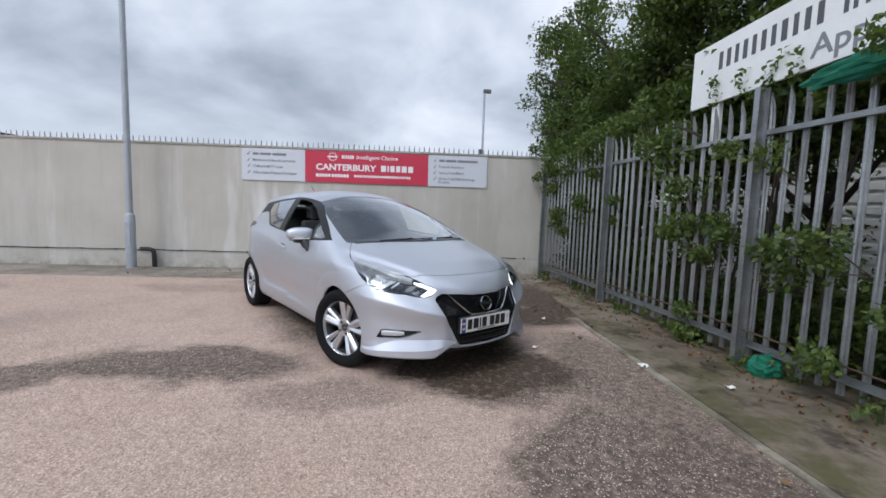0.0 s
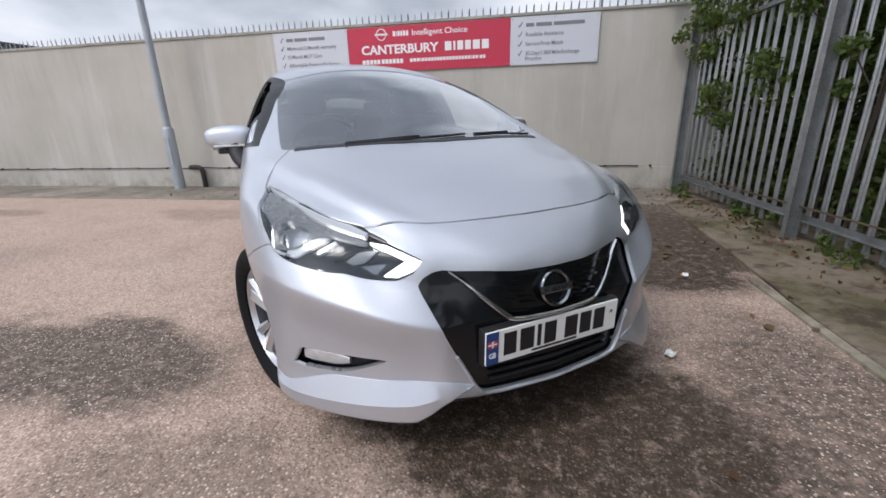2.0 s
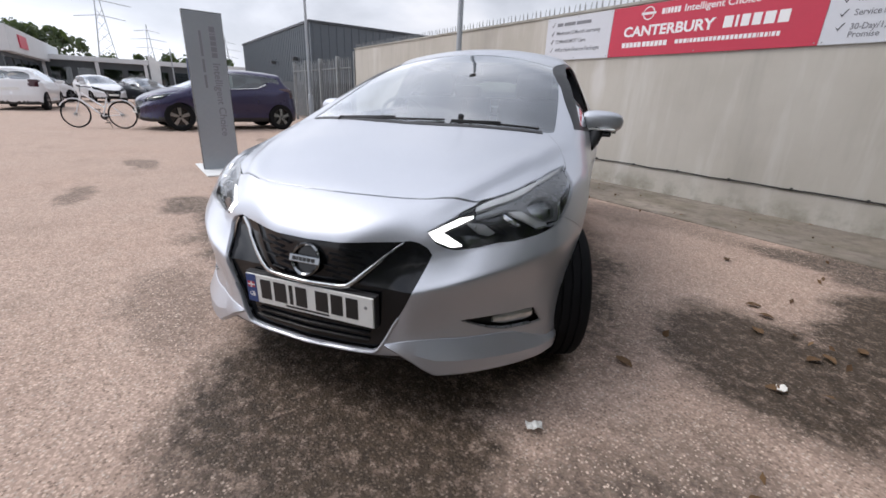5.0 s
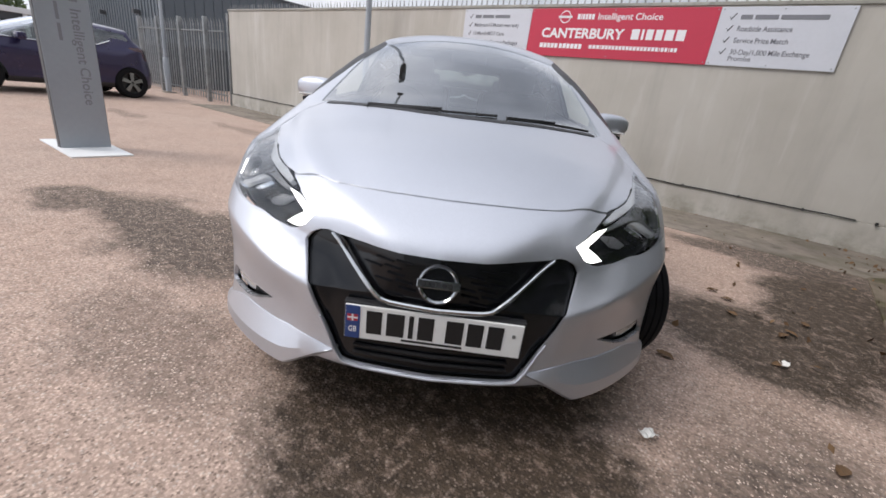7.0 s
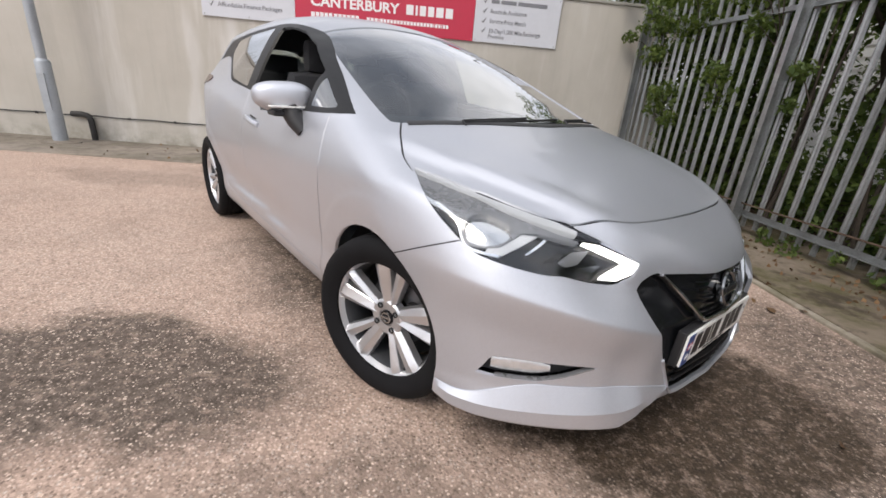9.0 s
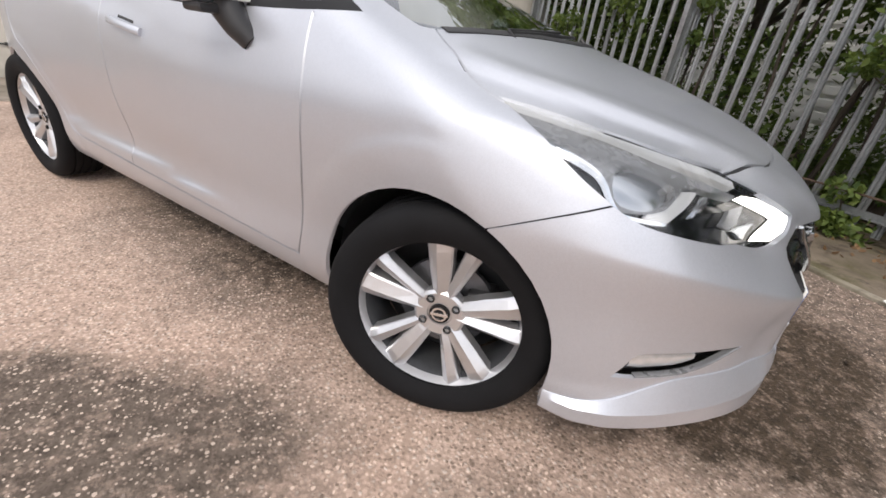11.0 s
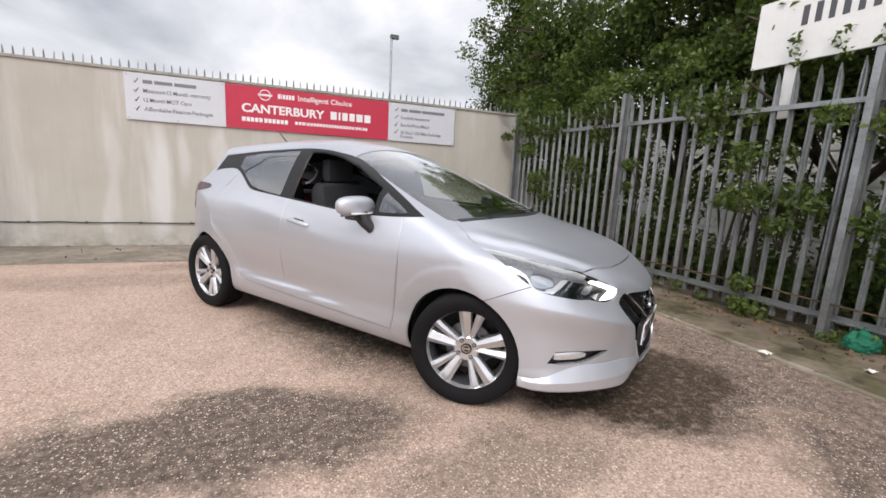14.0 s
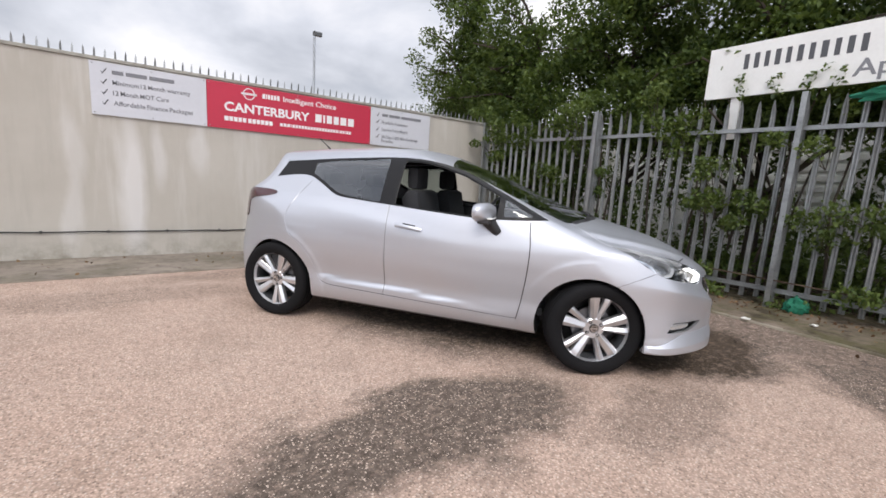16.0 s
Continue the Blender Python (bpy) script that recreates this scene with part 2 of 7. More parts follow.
def concrete(name, a, b, moss=0.0):
    m = Mat(name)
    p = m.world
    big, mid, fine = m.noise(0.9, 6, 0.65, p), m.noise(7, 5, 0.6, p), m.noise(90, 3, 0.6, p)
    c = m.mix(m.span(big, 0.35, 0.65), a, b)
    c = m.mix(m.span(mid, 0.5, 0.75, 0, 0.6), c, tuple(x * 0.45 for x in a))
    if moss:
        c = m.mix(m.math("MULTIPLY", m.span(m.noise(1.7, 6, 0.7, p), 0.46, 0.60), moss), c, (0.085, 0.080, 0.032))
        c = m.mix(m.math("MULTIPLY", m.span(m.noise(2.9, 6, 0.7, p), 0.52, 0.62), moss), c, (0.050, 0.038, 0.028))
    m.set(Base_Color=c, Roughness=0.92, Specular_IOR_Level=0.25)
    m.bump(m.math("ADD", m.math("MULTIPLY", mid, 2.0), fine), 0.5, 0.006)
    return m.m


def car_paint(name, col, metal=0.75, rough=0.32, flake=0.12):
    m = Mat(name)
    f = m.voronoi(900, None, "Color")
    g = m.n("ShaderNodeRGBToBW")
    m.l(f, g.inputs[0])
    dust = m.noise(2.2, 5, 0.6)
    c = m.mix(m.span(g.outputs[0], 0.3, 0.7), tuple(x * (1 - flake) for x in col), tuple(min(1, x * (1 + flake)) for x in col))
    m.set(Base_Color=c, Metallic=metal, Roughness=m.span(dust, 0.3, 0.7, rough - 0.03, rough + 0.06))
    m.set(Coat_Weight=0.6, Coat_Roughness=m.span(dust, 0.35, 0.7, 0.04, 0.10), Coat_IOR=1.45)
    return m.m


def glass(name, tint=(0.75, 0.82, 0.8), keep=0.85, gloss=1.0):
    """A thin pane: what is behind shows tinted, with a clear reflection over it."""
    m = Mat(name)
    nt = m.nt
    out = nt.nodes["Material Output"]
    tr, gl, fr, mx = m.n("ShaderNodeBsdfTransparent"), m.n("ShaderNodeBsdfGlossy"), m.n("ShaderNodeFresnel"), m.n("ShaderNodeMixShader")
    tr.inputs[0].default_value = (*(t * keep for t in tint), 1)
    gl.inputs["Roughness"].default_value = 0.015
    gl.inputs["Color"].default_value = (0.95, 0.97, 1.0, 1)
    fr.inputs["IOR"].default_value = 1.5
    dust = m.span(m.noise(3, 4), 0.3, 0.8, 1.0, 1.15)
    m.l(m.math("MINIMUM", m.math("MULTIPLY", m.math("MULTIPLY", fr.outputs[0], gloss), dust), 1.0), mx.inputs[0])
    m.l(tr.outputs[0], mx.inputs[1])
    m.l(gl.outputs[0], mx.inputs[2])
    m.l(mx.outputs[0], out.inputs["Surface"])
    return m.m


def lamp_light(name, col, power):
    m = Mat(name)
    m.set(Base_Color=(0.8, 0.8, 0.8), Emission_Color=col, Emission_Strength=power, Roughness=0.3)
    return m.m


def leafage(name, dark, light, rough=0.55, through_light=0.35):
    m = Mat(name)
    r = m.geo.outputs["Random Per Island"]
    big = m.noise(0.9, 3, 0.5, m.world)
    c = m.mix(r, dark, light)
    c = m.mix(m.span(big, 0.35, 0.7, 0, 0.5), c, tuple(x * 0.6 for x in dark))
    m.set(Base_Color=c, Roughness=rough, Specular_IOR_Level=0.35)
    tr, mx = m.n("ShaderNodeBsdfTranslucent"), m.n("ShaderNodeMixShader")
    m.l(m.mix(0.6, c, (0.16, 0.22, 0.03)), tr.inputs[0])
    mx.inputs[0].default_value = through_light
    m.l(m.b.outputs[0], mx.inputs[1])
    m.l(tr.outputs[0], mx.inputs[2])
    m.l(mx.outputs[0], m.nt.nodes["Material Output"].inputs["Surface"])
    return m.m


# damp places and the shade painted under the car: centre, half axes, turn, depth
PATCHES = [
    (-1.85, 3.36, 1.10, 0.40, 4, 0.97), (-0.60, 2.85, 0.65, 0.26, -6, 0.45), (-2.75, 3.15, 0.55, 0.30, 10, 0.8),
    (0.92, 3.16, 0.76, 0.48, 14, 0.85), (1.42, 5.05, 0.66, 0.52, -10, 1.0), (1.90, 5.9, 0.55, 1.2, 0, 1.0), (1.4, 7.0, 0.9, 0.32, 0, 0.9), (1.65, 3.1, 0.48, 1.4, 0, 0.75),
    (0.95, 1.75, 0.60, 1.2, -22, 0.85), (1.50, 1.25, 0.62, 1.6, 0, 0.95), (-0.2, 4.75, 1.0, 1.75, 35, 1.0), (-0.54, 4.73, 0.96, 1.6, 35, 0.85), (0.75, 3.25, 0.75, 0.40, 20, 1.0),
    (-5.7, 2.75, 0.7, 0.22, 10, 0.6), (-3.75, 2.2, 0.45, 0.16, 0, 0.6), (0.35, 3.5, 0.7, 0.5, 30, 1.0),
    (-3.0, 6.4, 1.2, 0.3, -8, 0.3), (-1.0, 7.0, 2.2, 0.35, 2, 0.4), (2.0, 7.4, 0.9, 1.2, 0, 0.95), (-8.4, 5.2, 0.8, 0.2, 4, 0.45), (-6.5, 6.3, 0.9, 0.2, 0, 0.4),
]
M_TARMAC = asphalt()
M_WALL = render_wall()
M_STRIP = concrete("old concrete", (0.18, 0.156, 0.13), (0.32, 0.275, 0.232), 0.25)
M_MOSSY = concrete("mossy concrete", (0.14, 0.112, 0.082), (0.25, 0.203, 0.157), 0.8)
M_EDGING = concrete("kerb concrete", (0.25, 0.22, 0.17), (0.36, 0.32, 0.26), 0.5)
M_COPING = concrete("coping concrete", (0.30, 0.29, 0.26), (0.40, 0.39, 0.35))
M_GALV = simple("galvanised steel", (0.29, 0.305, 0.31), 0.36, 0.7, 0.34, 6, 0.12)
M_GALV_DARK = simple("weathered galvanised steel", (0.20, 0.21, 0.212), 0.5, 0.5, 0.35, 6, 0.12)
M_RUST = simple("rusted steel", (0.10, 0.065, 0.045), 0.85, 0.2, 0.35, 12, 0.2)
M_LAMP_POST = simple("grey painted post", (0.36, 0.39, 0.42), 0.55, 0.3, 0.14, 5, 0.08)
M_BLACK = simple("black plastic", (0.020, 0.020, 0.022), 0.5, 0, 0.2, 20)
M_CABLE = simple("black cable", (0.028, 0.027, 0.026), 0.7)
M_GLOSS = simple("gloss black", (0.006, 0.0065, 0.008), 0.16, 0, 0.1, 4, coat=0.15, spec=0.35)
M_TRIM = simple("satin black trim", (0.010, 0.010, 0.011), 0.38, 0, 0.15, 9, spec=0.25)
M_CHROME = simple("chrome", (0.78, 0.79, 0.80), 0.10, 1.0, 0.05, 8)
M_RUBBER = simple("tyre rubber", (0.010, 0.010, 0.011), 0.75, 0, 0.2, 14, 0.15, 90, spec=0.12)
M_CHROME_SATIN = simple("satin chrome", (0.50, 0.51, 0.52), 0.16, 1.0, 0.06, 8)
M_CHROME_DARK = simple("smoked chrome", (0.26, 0.27, 0.28), 0.14, 1.0, 0.1, 8)
M_LAMP_GREY = simple("grey lamp lining", (0.23, 0.235, 0.245), 0.28, 0.40, 0.02, 6)
M_LAMP_WHITE = simple("pale lamp light guide", (0.62, 0.63, 0.64), 0.22, 0.3, 0.03, 6)
M_ALLOY = simple("silver alloy", (0.64, 0.64, 0.655), 0.34, 0.85, 0.05, 9)
M_ALLOY_DARK = simple("dark alloy", (0.16, 0.16, 0.17), 0.4, 0.7, 0.1, 9)
# far darker than the rim: the shade inside the wheel is in its colour
M_BARREL = simple("wheel barrel darkened for inner shade", (0.075, 0.078, 0.085), 0.5, 0.5, 0.2, 9)
M_SILVER = car_paint("silver car paint", (0.535, 0.553, 0.60), 0.77, 0.44, 0.05)
M_PURPLE = car_paint("dark purple car paint", (0.022, 0.018, 0.062), 0.4, 0.28)
M_WHITE_PAINT = car_paint("white car paint", (0.75, 0.76, 0.78), 0.0, 0.4, 0.03)
M_NAVY_PAINT = car_paint("black car paint", (0.02, 0.022, 0.03), 0.2, 0.3, 0.05)
M_SCREEN = glass("windscreen glass", (0.70, 0.79, 0.76), 0.86, 2.1)
M_TINT = glass("tinted glass", (0.60, 0.69, 0.66), 0.8, 2.8)
M_LENS = glass("clear lamp lens", (0.97, 0.98, 0.99), 0.98, 0.9)
M_FOG = simple("fog lamp lens", (0.62, 0.63, 0.64), 0.14, 0.6, 0.15, 40)
M_RED_LENS = simple("red lamp lens", (0.045, 0.005, 0.008), 0.15, 0, 0.15, 12, coat=0.6)
M_DRL = lamp_light("daytime lamp", (1.0, 0.98, 0.94), 2.6)
M_SIGN_RED = simple("red sign vinyl", (0.52, 0.028, 0.065), 0.45, 0, 0.05, 3)
M_SIGN_WHITE = simple("white sign panel", (0.60, 0.615, 0.66), 0.45, 0, 0.04, 3)
M_SIGN_BRIGHT = simple("bright white sign board", (0.76, 0.77, 0.76), 0.5, 0, 0.06, 3)
M_INK_WHITE = simple("white lettering", (0.80, 0.79, 0.80), 0.5, 0, 0.02)
M_INK_GREY = simple("grey lettering", (0.20, 0.205, 0.225), 0.55, 0, 0.04)
M_INK_DARK = simple("dark grey lettering", (0.075, 0.078, 0.088), 0.5, 0, 0.05)
M_INK_BLACK = simple("black lettering", (0.012, 0.012, 0.013), 0.45, 0, 0.05)
M_PLATE = simple("reflective plate", (0.78, 0.78, 0.76), 0.35, 0, 0.03, 30)
M_BLUE = simple("blue plate band", (0.02, 0.055, 0.20), 0.4, 0, 0.05)
M_RED = simple("red band", (0.45, 0.03, 0.05), 0.4, 0, 0.05)
M_TOTEM = simple("silver totem panel", (0.33, 0.36, 0.39), 0.42, 0.45, 0.06, 2)
M_TOTEM_EDGE = simple("dark totem edge", (0.09, 0.095, 0.10), 0.5, 0.2, 0.1)
M_FABRIC = simple("dark seat cloth", (0.030, 0.031, 0.035), 0.95, 0, 0.2, 30, 0.2, 200)
M_DASH = simple("dark dashboard plastic", (0.035, 0.036, 0.04), 0.7, 0, 0.15, 20)
M_CLAD = simple("blue-grey metal cladding", (0.105, 0.125, 0.145), 0.5, 0.25, 0.10, 0.6)
M_CLAD_DARK = simple("dark metal cladding", (0.060, 0.070, 0.080), 0.55, 0.25, 0.10, 0.6)
M_PALE_SHED = simple("pale shed cladding", (0.80, 0.81, 0.80), 0.6, 0, 0.08, 0.5)
M_FAR_DARK = simple("far dark glazing", (0.055, 0.065, 0.075), 0.4, 0, 0.2, 0.2)
M_FAR_WHITE = simple("far white fascia", (0.62, 0.64, 0.66), 0.6, 0, 0.08, 0.3)
M_BARK = simple("bark", (0.065, 0.052, 0.04), 0.95, 0, 0.3, 12, 0.5, 40)
M_LEAF = leafage("tree leaves", (0.016, 0.040, 0.011), (0.145, 0.205, 0.048))
M_LEAF_IVY = leafage("climber leaves", (0.038, 0.072, 0.018), (0.170, 0.225, 0.056))
M_LEAF_FAR = leafage("far tree leaves", (0.04, 0.065, 0.04), (0.085, 0.115, 0.075))
M_LITTER = leafage("fallen leaves", (0.085, 0.045, 0.022), (0.23, 0.14, 0.07), 0.8, 0.0)
M_PAPER = simple("white litter", (0.75, 0.74, 0.70), 0.8, 0, 0.06, 40)
M_NET = simple("green netting", (0.006, 0.13, 0.075), 0.8, 0, 0.3, 30, 0.4, 80)
M_SOIL = concrete("leaf-strewn soil", (0.05, 0.038, 0.028), (0.10, 0.075, 0.052))


# ---- mesh helpers ----
def mesh_of(name, verts, faces, mats, smooth=False, index=None):
    me = bpy.data.meshes.new(name)
    me.from_pydata([tuple(map(float, v)) for v in verts], [], [tuple(map(int, f)) for f in faces])
    for m in mats if isinstance(mats, (list, tuple)) else [mats]:
        me.materials.append(m)
    if index is not None:
        me.polygons.foreach_set("material_index", index)
    if smooth:
        me.polygons.foreach_set("use_smooth", [True] * len(me.polygons))
    me.update()
    return me


def part(name, src, material=None, parent=None, label="", smooth=False, at=None):
    """Links a bmesh or mesh as one object, under a thing or part if given."""
    if isinstance(src, bmesh.types.BMesh):
        me = bpy.data.meshes.new(name)
        bmesh.ops.recalc_face_normals(src, faces=src.faces)
        src.to_mesh(me)
        src.free()
        me.materials.append(material)
        if smooth:
            me.polygons.foreach_set("use_smooth", [True] * len(me.polygons))
            me.set_sharp_from_angle(angle=radians(38))
    else:
        me = src
        if material is not None and not me.materials:
            me.materials.append(material)
    ob = new(name, me)
    if parent is not None:
        ob.parent = parent
    if at is not None:
        ob.matrix_basis = at
    if label:
        tagged(ob, label)
    return ob


def thing(name, label, category, group="", kind="", at=None):
    ob = new(name)
    ob.empty_display_size = 0.1
    if at is not None:
        ob.matrix_basis = at
    return tagged(ob, label, category, group, kind)


def box(bm, x0, x1, y0, y1, z0, z1, bevel=0.0, m=None):
    r = bmesh.ops.create_cube(bm, size=1.0)
    vs = r["verts"]
    for v in vs:
        v.co = Vector(((x0 + x1) / 2 + v.co.x * (x1 - x0), (y0 + y1) / 2 + v.co.y * (y1 - y0), (z0 + z1) / 2 + v.co.z * (z1 - z0)))
    if bevel:
        es = list({e for v in vs for e in v.link_edges})
        r = bmesh.ops.bevel(bm, geom=es, offset=bevel, segments=2, affect="EDGES", profile=0.6)
        vs = list({v for f in r["faces"] for v in f.verts} | {v for v in vs if v.is_valid})
    if m is not None:
        bmesh.ops.transform(bm, matrix=m, verts=vs)
    return bm


def a_box(x0, x1, y0, y1, z0, z1, bevel=0.0, m=None):
    return box(bmesh.new(), x0, x1, y0, y1, z0, z1, bevel, m)


def tube(bm, path, r, n=8, cap=True):
    """A round bar along a path; r is one radius or one for each point."""
    pts = [Vector(p) for p in path]
    rs = r if isinstance(r, (list, tuple)) else [r] * len(pts)
    rings, side = [], None
    for i, p in enumerate(pts):
        d = (pts[min(i + 1, len(pts) - 1)] - pts[max(i - 1, 0)]).normalized()
        if side is None:
            side = d.orthogonal().normalized()
        side = (side - d * side.dot(d)).normalized()
        other = d.cross(side)
        rings.append([bm.verts.new(p + rs[i] * (math.cos(a) * side + math.sin(a) * other)) for a in (2 * math.pi * k / n for k in range(n))])
    for a, b in zip(rings, rings[1:]):
        for k in range(n):
            bm.faces.new((a[k], a[(k + 1) % n], b[(k + 1) % n], b[k]))
    if cap:
        bm.faces.new(rings[0][::-1])
        bm.faces.new(rings[-1])
    return bm


def a_tube(path, r, n=8):
    return tube(bmesh.new(), path, r, n)


def lathe(bm, profile, n=32, m=None, closed=False):
    """Turns (radius, height) pairs round z."""
    rings = []
    for r, z in profile:
        rings.append([bm.verts.new((r * math.cos(2 * math.pi * k / n), r * math.sin(2 * math.pi * k / n), z)) for k in range(n)])
    pairs = list(zip(rings, rings[1:])) + ([(rings[-1], rings[0])] if closed else [])
    for a, b in pairs:
        for k in range(n):
            bm.faces.new((a[k], a[(k + 1) % n], b[(k + 1) % n], b[k]))
    if not closed:
        if profile[0][0] > 1e-4:
            bm.faces.new(rings[0][::-1])
        if profile[-1][0] > 1e-4:
            bm.faces.new(rings[-1])
    if m is not None:
        bmesh.ops.transform(bm, matrix=m, verts=[v for r in rings for v in r])
    return bm


def prism(bm, outline, a, b, axis="y", bevel=0.0):
    """A flat outline pushed from a to b along an axis."""
    place = {"x": lambda p, t: (t, p[0], p[1]), "y": lambda p, t: (p[0], t, p[1]), "z": lambda p, t: (p[0], p[1], t)}[axis]
    lo, hi = [bm.verts.new(place(p, a)) for p in outline], [bm.verts.new(place(p, b)) for p in outline]
    n = len(outline)
    fs = [bm.faces.new(lo[::-1]), bm.faces.new(hi)]
    for k in range(n):
        fs.append(bm.faces.new((lo[k], lo[(k + 1) % n], hi[(k + 1) % n], hi[k])))
    if bevel:
        bmesh.ops.bevel(bm, geom=list({e for f in fs for e in f.edges}), offset=bevel, segments=2, affect="EDGES", profile=0.6)
    return bm


def a_prism(outline, a, b, axis="y", bevel=0.0):
    return prism(bmesh.new(), outline, a, b, axis, bevel)


def letters(text, size, depth=0.002, spacing=1.0, width=None, bold=0.012):
    """A mesh of raised words in the built-in font, from the left end of the baseline, in the x-y plane. width: squeezed to this."""
    cu = bpy.data.curves.new("words", "FONT")
    cu.body, cu.size, cu.extrude, cu.space_character, cu.resolution_u = text, size, depth / 2, spacing, 3
    cu.offset = size * bold
    ob = new("words", cu)
    me = bpy.data.meshes.new_from_object(ob.evaluated_get(bpy.context.evaluated_depsgraph_get()))
    bpy.data.objects.remove(ob)
    if width:
        xs = [v.co.x for v in me.vertices]
        k = width / (max(xs) - min(xs))
        for v in me.vertices:
            v.co.x = (v.co.x - min(xs)) * k
    return me


def words(text, size, width, material, parent, at, bold=0.012):
    """One part for each word of a line, the whole line squeezed to width."""
    made = [letters(w, size, bold=bold) for w in text.split()]
    ends = [(min(v.co.x for v in me.vertices), max(v.co.x for v in me.vertices)) for me in made]
    gap = 0.26 * size
    k = width / (sum(b - a for a, b in ends) + gap * (len(made) - 1))
    x = 0.0
    for me, (a, b) in zip(made, ends):
        for v in me.vertices:
            v.co.x = (v.co.x - a) * k + x
        x += (b - a + gap) * k
        part("writing", me, material, parent, at=at)


def bar_row(name, widths, height, material, parent, at, gap=0.35, depth=0.002):
    """Plain bars in a row, for writing that is not spelt out: one part each."""
    x = 0.0
    for w in widths:
        if w:
            part(name, a_box(x, x + w, 0, height, -depth / 2, depth / 2), material, parent, at=at)
        x += w + gap * height


# on a wall that faces -y: x to the right, letters upright
def on_back(x, y, z):
    return pose(x, y, z, 90, 0, 0)


# ---- the setting ----
WALL_Y, WALL_X0, WALL_X1, WALL_H = 8.46, -10.97, 2.62, 2.35


def fence_x(y):
    return 2.895 - 0.066 * (y - 3.43)


def ground():
    g = part("ground", a_box(-400, 300, -300, 400, -0.3, 0.0), M_TARMAC)
    tagged(g, "worn pink-grey tarmac yard with dark damp stains and painted shade", "ground", kind="structure")
    s = part("pavement_wall_strip", a_box(-10.9, 2.5, 7.30, 8.46, -0.05, 0.010, 0.006), M_STRIP)
    tagged(s, "stained grey concrete strip at the wall's foot", "pavement", kind="structure")
    bm = bmesh.new()
    prism(bm, [(1.99, -6), (fence_x(-6) + 0.6, -6), (fence_x(8.4) + 0.6, 8.4), (2.15, 7.3), (2.05, 5.2), (1.99, 4.3)], -0.05, 0.016, "z")
    s = part("pavement_fence_strip", bm, M_MOSSY)
    tagged(s, "mossy cracked concrete strip along the fence", "pavement", kind="structure")
    y, rng = -6.0, random.Random(4)
    k = part("kerb", a_box(1.935, 1.99, -6, 4.35, -0.05, 0.008), M_EDGING)
    tagged(k, "narrow worn concrete edging, half buried", "kerb", kind="structure")
    while y < 4.2:
        n = 0.9 + rng.uniform(-0.03, 0.03)
        part("edging_stone", a_box(1.93 + rng.uniform(-0.004, 0.004), 1.985, y, y + n - 0.012, -0.03, 0.017 + rng.uniform(-0.003, 0.003), 0.006), M_EDGING, k)
        y += n
    soil = part("ground_verge", a_box(fence_x(-6) + 0.1, 30, -12, 30, -0.05, 0.03), M_SOIL)
    tagged(soil, "bare leaf-strewn soil behind the fence", "verge", kind="structure")


